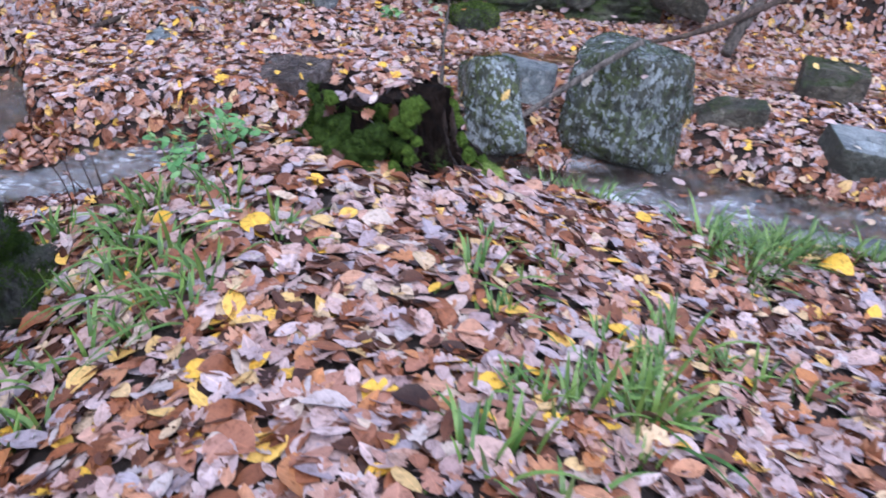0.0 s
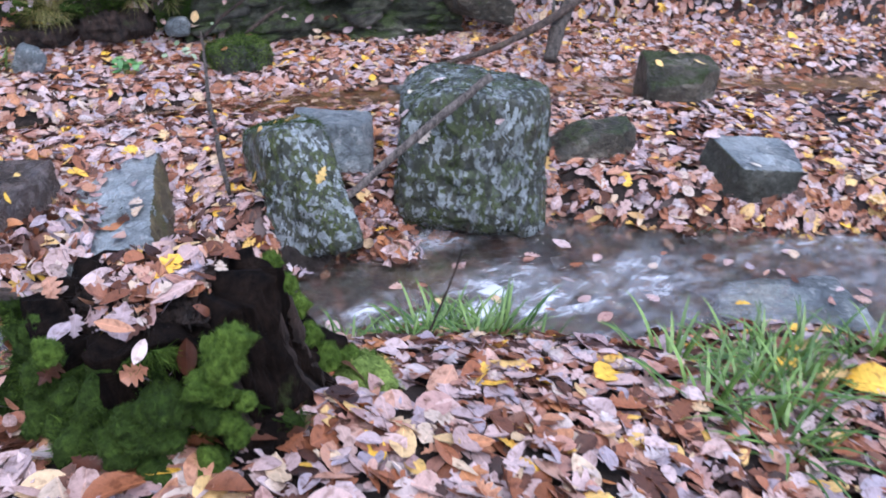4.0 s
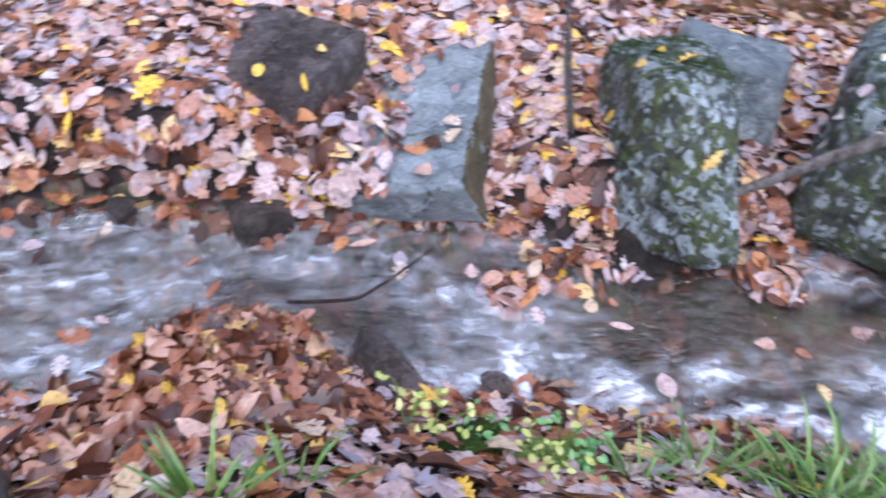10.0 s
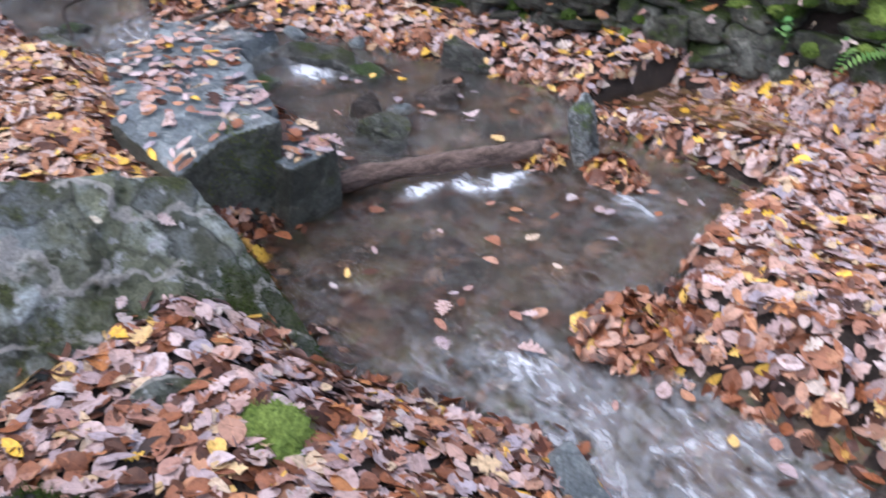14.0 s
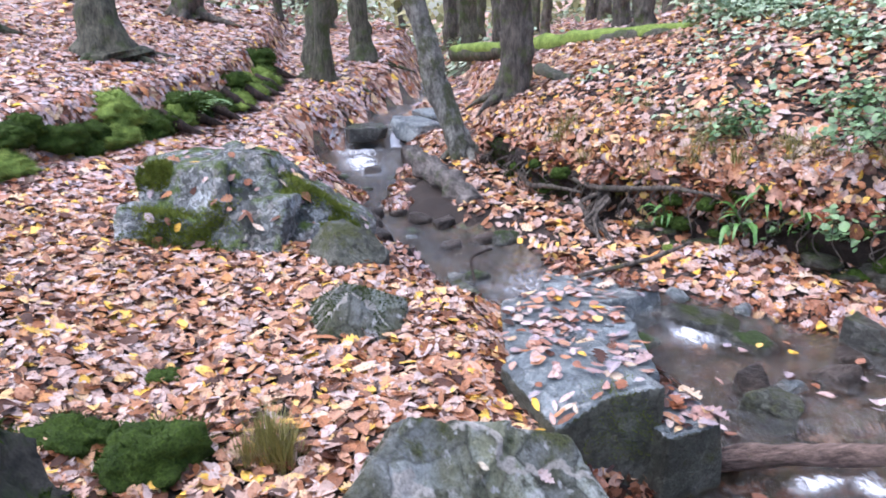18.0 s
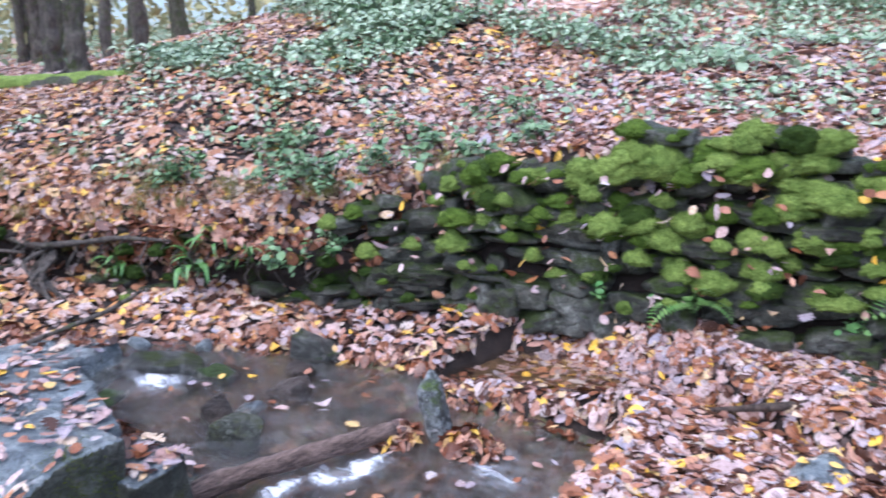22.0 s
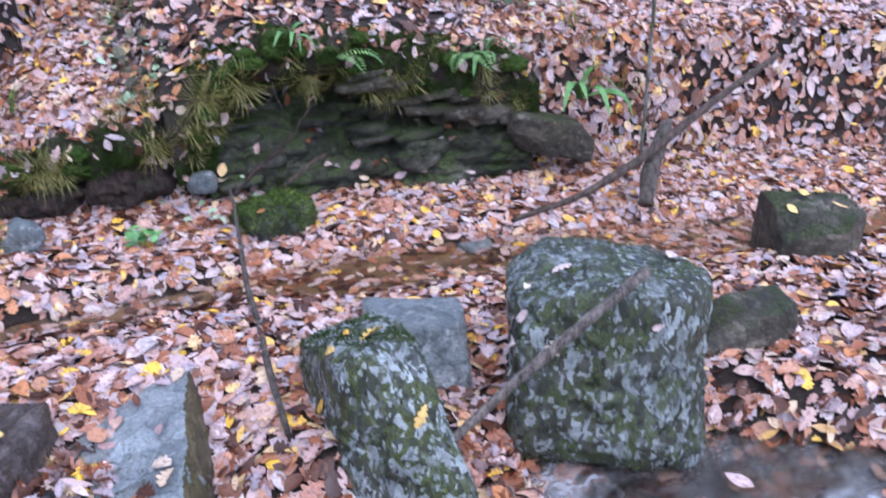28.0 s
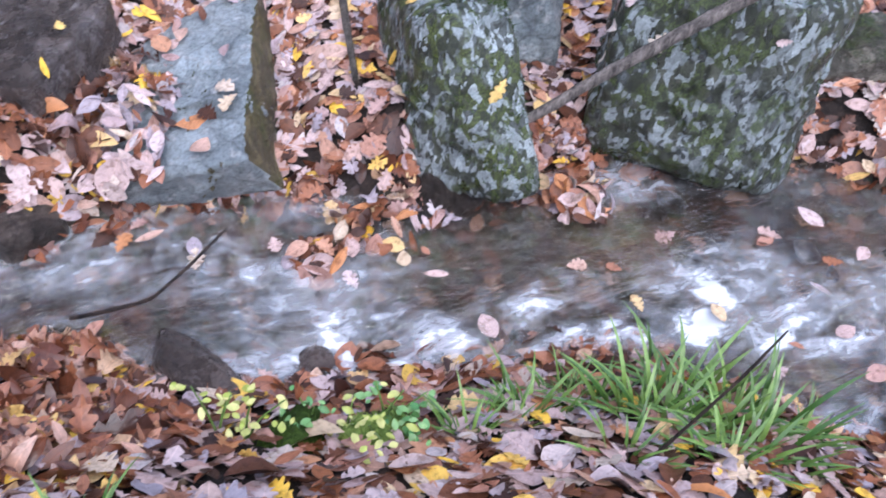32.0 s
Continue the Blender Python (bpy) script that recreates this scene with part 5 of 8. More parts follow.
def loose_stone(x, y, s, k, label, sink=0.3, z=None):
    ob = thing("stone", PEBBLES[k % 12], None, label, "stone", "loose stones by the stream")
    level = max(ground_at(x, y), float(np.interp(x, LX, LZ)) - 0.06) if z is None else z
    ob.location = (x, y, level + s * (0.5 - sink))
    ob.scale, ob.rotation_euler = (s, s, s), (0.2 * math.sin(k * 3.1), 0.2 * math.cos(k * 1.7), k * 2.3)
    return ob


pr = np.random.default_rng(77)
for k in range(46):
    x = pr.uniform(-9.8, -3.7)
    f = pr.choice([0.0, 1.0]) if pr.uniform() < 0.65 else pr.uniform(0.1, 0.9)
    yn, yf = np.interp(x, XS, YN), np.interp(x, XS, YF)
    loose_stone(x, yn + (yf - yn) * f + pr.uniform(-0.06, 0.06), pr.uniform(0.05, 0.14), k, "wet dark stone lying at the stream's edge")
for k in range(16):
    x = pr.uniform(-2.0, 3.2)
    yn, yf = np.interp(x, XS, YN), np.interp(x, XS, YF)
    loose_stone(x, yn + (yf - yn) * pr.uniform(0.55, 1.0), pr.uniform(0.035, 0.075), 1 + 4 * k, "small brown stone washed by the stream")
for k, (x, y, s, n) in enumerate(((-0.8, 0.92, 0.1, 0), (-0.68, 0.84, 0.1, 9), (-0.8, 4.3, 0.08, 0), (2.6, 3.55, 0.1, 0))):
    loose_stone(x, y, s, n, "flat grey stone among wet leaves", 0.25)
for k in range(16):
    x = pr.uniform(-9.5, -4.8)
    yn, yf = np.interp(x, XS, YN), np.interp(x, XS, YF)
    heap(x, yn if k % 2 else yf, 0.22, 0.12, 0.08, 70, 140 + k, "wet brown leaves caught along the stream", M_litter if k % 3 else M_wetleaf)
# ---- body2 end ----

# ---- moss cushions ----
def cushion_shape(seed, blades=2300, level=4):
    d, t = ICO[level]
    r = np.random.default_rng(seed)
    v = d * (0.96 + 0.26 * fnoise(d * 1.9, 3, seed) + 0.14 * fnoise(d * 5, 2, seed + 3))[:, None]
    v[:, 2] = np.where(v[:, 2] < 0, v[:, 2] * 0.6, v[:, 2])
    c = r.normal(size=(blades, 3))
    c /= np.linalg.norm(c, axis=1)[:, None]
    c = c[c[:, 2] > -0.6]
    b = c * (1 + 0.26 * fnoise(c * 1.9, 3, seed) + 0.14 * fnoise(c * 5, 2, seed + 3))[:, None]
    b[:, 2] = np.where(b[:, 2] < 0, b[:, 2] * 0.6, b[:, 2])
    s = np.cross(c, r.normal(size=c.shape))
    s /= np.linalg.norm(s, axis=1)[:, None]
    tip = b + (c + 0.7 * r.normal(size=c.shape)) * 0.10
    bv = np.stack([b - s * 0.016, b + s * 0.016, tip], 1).reshape(-1, 3)
    return merged([(v, t), (bv, np.arange(len(bv)).reshape(-1, 3))])


CUSHIONS = [np_mesh("moss", *cushion_shape(90 + n), True, (M_moss,)) for n in range(5)]
MCUSHIONS = [np_mesh("moss", *cushion_shape(105 + n, 1800), True, (M_midmoss,)) for n in range(3)]
DCUSHIONS = [np_mesh("moss", *cushion_shape(95 + n, 1500, 4), True, (M_dmoss,)) for n in range(4)]


def moss(at, size, seed=0, dark=False, parent=None, label="", rz=0.0):
    me = (DCUSHIONS if dark else CUSHIONS)[seed % (4 if dark else 5)]
    ob = new("moss" if parent else "moss_cushion", me)
    ob.location, ob.scale = at, size
    ob.rotation_euler = (0, 0, rz or seed * 1.3)
    if parent:
        ob.parent = parent
        ob.matrix_parent_inverse = parent.matrix_basis.inverted()
    else:
        tagged(ob, label or "soft green moss cushion growing over leaves", "moss")
    return ob


def fuzz(v, t, count, length, width, seed, keep=None):
    """Thousands of tiny moss leaves standing on a surface."""
    r = np.random.default_rng(seed)
    n = np.cross(v[t[:, 1]] - v[t[:, 0]], v[t[:, 2]] - v[t[:, 0]])
    area = np.linalg.norm(n, axis=1)
    n = n / (area[:, None] + 1e-12)
    w = area * (1.0 if keep is None else keep(v[t].mean(1), n)) + 1e-12
    pick = r.choice(len(t), size=count, p=w / w.sum())
    b = r.dirichlet((1, 1, 1), count)
    c = (v[t[pick]] * b[..., None]).sum(1)
    nn = n[pick]
    s = np.cross(nn, r.normal(size=c.shape))
    s /= np.linalg.norm(s, axis=1)[:, None] + 1e-9
    ln = length * r.uniform(0.4, 1.3, count)[:, None]
    tip = c + (nn + 0.75 * r.normal(size=c.shape)) * ln
    bv = np.stack([c - s * width / 2, c + s * width / 2, tip], 1).reshape(-1, 3)
    return bv, np.arange(len(bv)).reshape(-1, 3)


def moss_coat(key, count, length, width, seed, label, mat=None, slope=0.1):
    """Moss growing on the upper side of a rock, in patches."""
    v, t, _ = ROCKS[key]
    bv, bt = fuzz(v, t, count, length, width, seed, lambda c, n: np.clip((n[:, 2] - slope) * 2 + 1.2 * fnoise(c * 9, 3, seed), 0, 1))
    return thing("moss", np_mesh("moss", bv, bt, True, (mat or M_dmoss,)), None, label, "moss", kind="stuff")


M_shoot = mat_bark("red_brown_shoot", (0.03, 0.014, 0.012), (0.12, 0.05, 0.04), 0.0, 30.0)

# ---- rotten stump beside the path ----
def stump():
    base = thing("tree_stump", None, None, "hollow rotten tree stump half covered in green moss", "stump")
    base.location = (0.25, 0.25, 0.385)
    h, n, m = 0.50, 40, 72
    a = np.linspace(0, 2 * np.pi, m, endpoint=False)
    z = np.linspace(-0.12, 1, n)
    A, Zt = np.meshgrid(a, z)
    q = np.stack([np.cos(A) * 1.4, np.sin(A) * 1.4, Zt * 1.2], -1).reshape(-1, 3)
    nz = fnoise(q * 1.6, 4, 5).reshape(A.shape)
    flute = 0.05 * np.sin(A * 7 + 2 * nz) + 0.03 * np.sin(A * 15) + 0.03 * fnoise(q * 5, 4, 15).reshape(A.shape)
    rad = 0.25 + (0.05 + 0.06 * (1 - np.cos(A - 1.0)) / 2) * np.exp(-np.clip(Zt, 0, 1) * 3.0) + 0.05 * nz + flute * (1.15 - Zt) * 0.9 + 0.018 * fnoise(q * np.array([9, 9, 2.0]), 4, 25).reshape(A.shape)
    top = h * (0.70 - 0.11 * np.sin(a) + 0.10 * fnoise(np.stack([np.cos(a) * 2, np.sin(a) * 2, 0 * a], -1), 4, 8) + 0.04 * fnoise(np.stack([np.cos(a) * 8, np.sin(a) * 8, 0 * a], -1), 3, 9))
    niche = np.exp(-((((A - 5.4 + np.pi) % (2 * np.pi) - np.pi) / 0.52) ** 4)) * smooth((Zt + 0.15) / 0.2)
    rad = rad - niche * (0.085 + 0.05 * fnoise(q * np.array([6, 6, 1.5]), 3, 35).reshape(A.shape))
    P = np.stack([np.cos(A) * rad, np.sin(A) * rad, Zt * top[None]], -1)
    top = np.minimum(top * (1 - 0.06 * niche[-1]), 0.375 + 0.02 * np.sin(a * 9))
    P[..., 2] = Zt * top[None]
    inner_r = rad[-1] * 0.72
    I = np.stack([np.cos(A) * inner_r[None] * (0.5 + 0.5 * Zt) * (1 - 0.35 * niche), np.sin(A) * inner_r[None] * (0.5 + 0.5 * Zt) * (1 - 0.35 * niche), 0.10 + (Zt * top[None] - 0.10)], -1)[::-1]
    V = np.concatenate([P, I]).reshape(-1, 3)
    k = np.arange(2 * n * m).reshape(2 * n, m)
    j = np.roll(k, -1, 1)
    F = np.stack([k[:-1], j[:-1], j[1:], k[1:]], -1).reshape(-1, 4)
    part("shell", np_mesh("shell", V, F, True), M_hollowshade, base, "crumbling hollow wood, blackened for the shade inside")
    r = np.random.default_rng(3)
    fill, ft = stone_shape((0.255, 0.255, 0.12), 70, level=6, p=4, rough=0.3, strata=1.5, chips=0.12)
    fill = fill + [0.0, 0.02, 0.285]
    fill[:, 2] = np.where(fill[:, 2] > 0.37, 0.37 + 0.2 * (fill[:, 2] - 0.37), fill[:, 2])
    part("rotten_core", np_mesh("rotten_core", fill, ft, True), M_rot, base, "crumbly brown rotten core")
    fn = np.cross(fill[ft[:, 1]] - fill[ft[:, 0]], fill[ft[:, 2]] - fill[ft[:, 0]])
    fn /= np.linalg.norm(fn, axis=1)[:, None] + 1e-12
    up = np.where((fn[:, 2] > 0.25) & (fill[ft].mean(1)[:, 2] > 0.2))[0]
    pick = r.choice(up, 300)
    part("leaves", np_mesh("leaves", *leaves_at(fill[ft[pick]].mean(1), fn[pick], 0.062, MIX, 7, tilt=0.3)), M_litter, base, "dead leaves caught on the rotten top")
    crumbs = fuzz(fill, ft, 5000, 0.016, 0.010, 74, lambda c, nn: nn[:, 2] > -0.2)
    part("rotten_crust", np_mesh("rotten_crust", *crumbs), M_rot, base, "loose flakes of red-brown rot")
    for k in range(13):
        b = 4.95 + 1.1 * k / 12 + r.uniform(-0.05, 0.05)
        i = int((b % (2 * np.pi)) / (2 * np.pi) * m) % m
        zt, r0 = top[i] * r.uniform(0.7, 0.85), 0.20 + 0.04 * (abs(k - 6) / 6) ** 2 + r.uniform(-0.015, 0.015)
        c, s_ = math.cos(b), math.sin(b)
        pth = [(c * r0, s_ * r0, zt), (c * (r0 + 0.01), s_ * (r0 + 0.01), zt * 0.62), (c * (r0 + 0.03), s_ * (r0 + 0.03), zt * 0.3), (c * (r0 + 0.11), s_ * (r0 + 0.11), -0.06)]
        part("rotten_rib", np_mesh("rotten_rib", *tube(pth, [0.008, 0.014, 0.016, 0.024], 10, 0.6, 90 + k, 2.0, 26)), M_hollowshade if k % 3 else M_rot, base)
    edge = 4.75 + 0.45 * nz + 0.25 * fnoise(q * 5, 3, 44).reshape(A.shape)
    grown = (A > 2.2) & (A < edge) & (fnoise(q * 3.4, 3, 46).reshape(A.shape) > -0.30)
    wide = smooth((A - 2.2) / 0.5) * smooth((edge - A) / 0.2)
    puff = wide * (0.01 + 0.10 * np.clip(fnoise(q * 3.2, 4, 61).reshape(A.shape) + 0.3, 0, 1.1) * (1 - 0.5 * np.clip(Zt, 0, 1))) - 0.006
    M = np.stack([np.cos(A) * (rad + puff), np.sin(A) * (rad + puff), Zt * top[None] + 0.6 * puff * Zt], -1).reshape(-1, 3)
    kk = np.arange(n * m).reshape(n, m)
    ok = (grown[:-1] & grown[1:] & (Zt[:-1] < 0.93)).ravel()
    MF = np.stack([kk[:-1], np.roll(kk, -1, 1)[:-1], np.roll(kk, -1, 1)[1:], kk[1:]], -1).reshape(-1, 4)[ok]
    part("moss", np_mesh("moss", M, MF, True), M_dmoss, base, "deep green moss blanket")
    MT = np.r_[MF[:, :3], MF[:, [0, 2, 3]]]
    hairs = fuzz(M, MT, 26000, 0.014, 0.004, 71, lambda c, nn: np.clip(0.4 + 1.8 * fnoise(c * 9, 3, 81), 0.02, 1))
    part("moss", np_mesh("moss", *hairs), M_dmoss, base)
    bright = fuzz(M, MT, 15000, 0.016, 0.004, 72, lambda c, nn: np.clip(2.5 * fnoise(c * 8, 3, 82) - 0.5 + 1.3 * np.exp(-(((np.arctan2(c[:, 1], c[:, 0]) % 6.2832) - 4.72) / 0.16) ** 2), 0, 1))
    part("moss", np_mesh("moss", *bright), M_midmoss, base, "bright tips of the moss")
    for n_ in range(36):
        t = r.uniform(2.4, 4.85)
        zz = r.uniform(0.0, 0.85) ** 1.1
        rr = 0.275 + 0.10 * np.exp(-zz * 3)
        o = part("moss", DCUSHIONS[n_ % 4], None, base, "")
        s = r.uniform(0.022, 0.045)
        o.location = (np.cos(t) * rr, np.sin(t) * rr, zz * h * 0.78)
        o.scale = (s * r.uniform(0.9, 1.5), s * r.uniform(0.9, 1.5), s * r.uniform(0.9, 1.7))
        o.rotation_euler = (r.uniform(-0.6, 0.6), r.uniform(-0.6, 0.6), r.uniform(0, 6))
    for n_ in range(11):
        u = n_ / 10
        o = part("moss", MCUSHIONS[n_ % 3], None, base)
        s, t = r.uniform(0.018, 0.034), 4.62 + 0.18 * u + r.uniform(-0.14, 0.14)
        rr = 0.30 + 0.04 * (1 - u)
        o.location = (np.cos(t) * rr, np.sin(t) * rr, 0.04 + 0.34 * u)
        o.scale = (s * 1.2, s * 1.2, s * r.uniform(1.2, 2.0))
    for n_, (mx, my, mz, s) in enumerate(((-0.26, -0.12, 0.36, 0.028), (-0.2, -0.24, 0.06, 0.035), (0.25, 0.06, 0.30, 0.026), (0.27, 0.04, 0.24, 0.03), (0.285, 0.02, 0.18, 0.03), (0.30, 0.0, 0.10, 0.034), (0.33, -0.02, 0.03, 0.04), (0.40, 0.0, -0.04, 0.045), (0.47, 0.03, -0.11, 0.05))):
        o = part("moss", MCUSHIONS[n_ % 3], None, base)
        o.location, o.scale = (mx, my, mz), (s, s, s * 1.3)
    # mound of dark soil, near-black because the shadow at the foot is painted in
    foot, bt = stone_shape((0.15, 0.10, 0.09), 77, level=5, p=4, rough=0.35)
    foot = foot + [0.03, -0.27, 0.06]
    part("shaded_foot", np_mesh("shaded_foot", foot, bt, True), M_hollowshade, base, "dark earth at the foot of the hollow, blackened for the shadow there")
    part("moss", np_mesh("moss", *fuzz(foot, bt, 3000, 0.014, 0.004, 78, lambda c, nn: np.clip(2 * fnoise(c * 9, 3, 79), 0, 1))), M_dmoss, base)
    side_t = r.choice(len(MT), 26)
    sn = np.cross(M[MT[:, 1]] - M[MT[:, 0]], M[MT[:, 2]] - M[MT[:, 0]])[side_t]
    sn /= np.linalg.norm(sn, axis=1)[:, None] + 1e-12
    part("leaves", np_mesh("leaves", *leaves_at(M[MT[side_t]].mean(1) + 0.012 * sn, sn, 0.055, MIX, 17, tilt=0.4)), M_wetleaf, base, "wet leaves stuck in the moss")
    return base


stump()


def bare_shrub(x, y, n, seed):
    """A few leafless red-brown shoots."""
    base = thing("bare_shrub", None, None, "leafless thin red-brown shoots beside the stream bank", "shrub")
    base.location = (x, y, ground_at(x, y) - 0.02)
    r = np.random.default_rng(seed)
    for _ in range(n):
        ox, oy, h = r.uniform(-0.22, 0.22), r.uniform(-0.1, 0.1), r.uniform(0.16, 0.36)
        tip = (ox + r.uniform(-0.12, 0.06), oy + r.uniform(-0.05, 0.05), h)
        part("stem", np_mesh("stem", *tube([(ox, oy, 0), (0.5 * (ox + tip[0]) + 0.015, oy, 0.5 * h), tip], [0.004, 0.0032, 0.002], 6, 0.1)), M_shoot, base)
    return base


bare_shrub(-1.12, 0.22, 8, 31)
pts = np.array([[0.12, 0.10, 0.76], [0.2, 0.33, 0.72], [0.3, 0.42, 0.70], [0.1, 0.25, 0.75], [0.22, 0.2, 0.74], [0.34, 0.4, 0.70], [0.02, 0.2, 0.72], [0.05, 0.4, 0.70], [0.17, 0.45, 0.69]])
v, t = leaves_at(pts, np.tile([0.0, -0.3, 1.0], (len(pts), 1)), 0.085, MIX, 5, lift=0.02)
thing("fallen_leaf", np_mesh("fallen_leaf", v, t, True, (M_litter,)), None, "brown leaves lying on the broken top of the stump", "fallen leaves", kind="stuff")
v, t = leaves_at(np.array([[0.13, 0.02, 0.77]]), np.array([[0.0, -0.8, 0.6]]), 0.036, [("beech", 1.0)], 6, tilt=0.05, lift=0.04)
thing("fallen_leaf", np_mesh("fallen_leaf", v, t, True, (M_pale,)), None, "pale round leaf stuck on the stump's moss", "leaf")


# ---- trees ----
M_farleaf = mat_plain_leaf("pale_autumn_foliage", (0.20, 0.22, 0.10), (0.50, 0.45, 0.22), 0.6)


def tree(x, y, r, lean=(0.0, 0.0), h=9.0, mat=None, seed=0, roots=5, label="", flare=1.8, fork=False, twist=0.25, z=None, flutes=0.05):
    base = thing("tree", None, None, label or "slender grey-brown woodland tree with a bare trunk", "tree", "trees of the wood")
    zz = ground_at(x, y) - 0.06 if z is None else z
    base.location = (x, y, zz)
    rr = np.random.default_rng(seed)
    m = mat or M_bark
    n = 9
    hs = np.r_[0, 0.12, 0.35, 0.8, 1.6, 2.8, 4.5, 6.5, h]
    wob = rr.normal(size=(n, 2)) * twist * r
    wob[0] = 0
    pth = [(lean[0] * q + wob[k, 0] * min(1, q), lean[1] * q + wob[k, 1] * min(1, q), q) for k, q in enumerate(hs)]
    rad = [r * (flare if q == 0 else 1 + (flare - 1) * math.exp(-q * 4.5)) * (1 - 0.75 * q / (h + 1)) for q in hs]
    sides = 36 if r > 0.12 else 12
    part("trunk", np_mesh("trunk", *tube(pth, rad, sides, 0.22, seed, 3.4, 70, flutes)), m, base)
    if fork:
        p2 = [(lean[0] * q + r * 1.1 + 0.12 * q, lean[1] * q + r * 0.5, q) for q in hs]
        part("trunk", np_mesh("trunk", *tube(p2, [0.75 * q for q in rad], sides, 0.16, seed + 1, 2.2, 40)), m, base)
    for k in range(roots):
        a = k * 2 * np.pi / roots + rr.uniform(-0.4, 0.4)
        ln = r * rr.uniform(2.2, 4.0)
        c, s = math.cos(a), math.sin(a)
        rp = [(c * r * 0.5, s * r * 0.5, 0.30 * r / 0.2 * 0.7), (c * r * 1.3, s * r * 1.3, 0.10), (c * ln, s * ln, -0.02), (c * ln * 1.4, s * ln * 1.4 + 0.05, -0.12)]
        part("root", np_mesh("root", *tube(rp, [r * 0.45, r * 0.32, r * 0.18, r * 0.06], 8, 0.2, seed + k)), m, base)
    tips = []
    for k in range(6):
        q = rr.uniform(4.0, h * 0.95)
        a = rr.uniform(0, 6.28)
        c, s = math.cos(a), math.sin(a)
        b0 = np.array([lean[0] * q, lean[1] * q, q])
        tips += [b0 + [c * 1.0, s * 1.0, 0.85], b0 + [c * 1.4, s * 1.4, 1.2], b0 + [c * 1.9, s * 1.9, 2.0]]
        bp = [b0, b0 + [c * 0.6, s * 0.6, 0.5], b0 + [c * 1.4, s * 1.4, 1.2], b0 + [c * 1.9, s * 1.9, 2.0]]
        part("limb", np_mesh("limb", *tube(bp, [r * 0.3, r * 0.22, r * 0.12, r * 0.04], 6, 0.1, seed + k)), m, base)
    cp = np.array(tips)[rr.integers(0, len(tips), 150)] + rr.normal(size=(150, 3)) * 0.35
    part("crown", np_mesh("crown", *leaves_at(cp, np.tile([0, 0, 1.0], (150, 1)), 0.13, [("chip", 1.0)], seed, tilt=0.7)), M_farleaf, base, "thin yellow-brown autumn leaves")
    return base


tree(-10.9, -2.45, 0.24, (0.02, -0.12), 9, M_mossbark, 1, 7, "gnarled old tree with moss and spreading roots", 2.3)
tree(-15.2, -1.95, 0.26, (0.0, 0.0), 10, M_bark, 2, 6, "stout dark tree trunk standing in brown leaves", 1.5)
tree(-12.6, 0.15, 0.17, (-0.02, 0.02), 10, M_mossbark, 3, 5, "twin-stemmed mossy tree on the stream bank", 1.7, True)
tree(-14.2, 0.95, 0.17, (-0.02, -0.03), 10, M_mossbark, 4, 7, "mossy-footed tree with surface roots", 2.0)
tree(-8.75, 1.62, 0.135, (-0.12, -0.33), 9, M_birch, 5, 3, "pale leaning birch with flaking bark at the water", 1.25)
tree(-9.5, 2.35, 0.18, (0.02, -0.02), 10, M_bark, 6, 6, "straight grey tree beside the leaning birch", 1.6)
tree(-20.0, 4.0, 0.24, (0, 0), 11, M_mossbark, 7, 4, "mossy tree trunk behind the fallen log", 1.5)
tree(-11.3, 4.75, 0.14, (0.0, 0.0), 10, M_bark, 8, 4, "slim grey tree above the bank", 1.4)
tree(-13.5, 5.3, 0.13, (-0.03, 0.0), 10, M_bark, 9, 4, "", 1.4)
tree(0.06, 6.22, 0.185, (0.04, 0.02), 10, M_mossbark, 10, 4, "fluted grey-green tree with spread roots at the wall's end", 1.3, flutes=0.15)
tree(-1.25, 9.4, 0.09, (0.0, 0.0), 8, M_bark, 12, 3, "thin young tree on the hillside", 1.3)
tree(-3.4, 12.5, 0.1, (0.0, 0.0), 8, M_bark, 13, 3, "", 1.3)
tree(-17.5, -4.5, 0.18, (0.03, 0), 10, M_bark, 14, 4, "", 1.5)
tree(-18.5, -3.2, 0.12, (0.0, 0), 10, M_bark, 15, 3, "", 1.4)
tree(-19.0, -2.6, 0.12, (0.0, -0.05), 10, M_mossbark, 16, 3, "", 1.4)
tree(-12.2, -4.3, 0.2, (0, 0), 10, M_mossbark, 17, 4, "mossy tree at the wood's edge", 1.5)
trng = np.random.default_rng(5)
for k in range(96):
    a, d = math.radians(trng.uniform(150, 207) if k < 64 else trng.uniform(207, 250)), trng.uniform(17, 52)
    x, y = d * math.cos(a), d * math.sin(a) * -1 + 1.0
    if abs(y - np.interp(x, XS, YN)) < 1.5:
        y += 3
    tree(x, y, trng.uniform(0.09, 0.24), (trng.normal() * 0.03, trng.normal() * 0.04), 11, (M_bark, M_bark, M_mossbark)[k % 3], 100 + k, 0, "bare woodland trunk in the distance", 1.4)


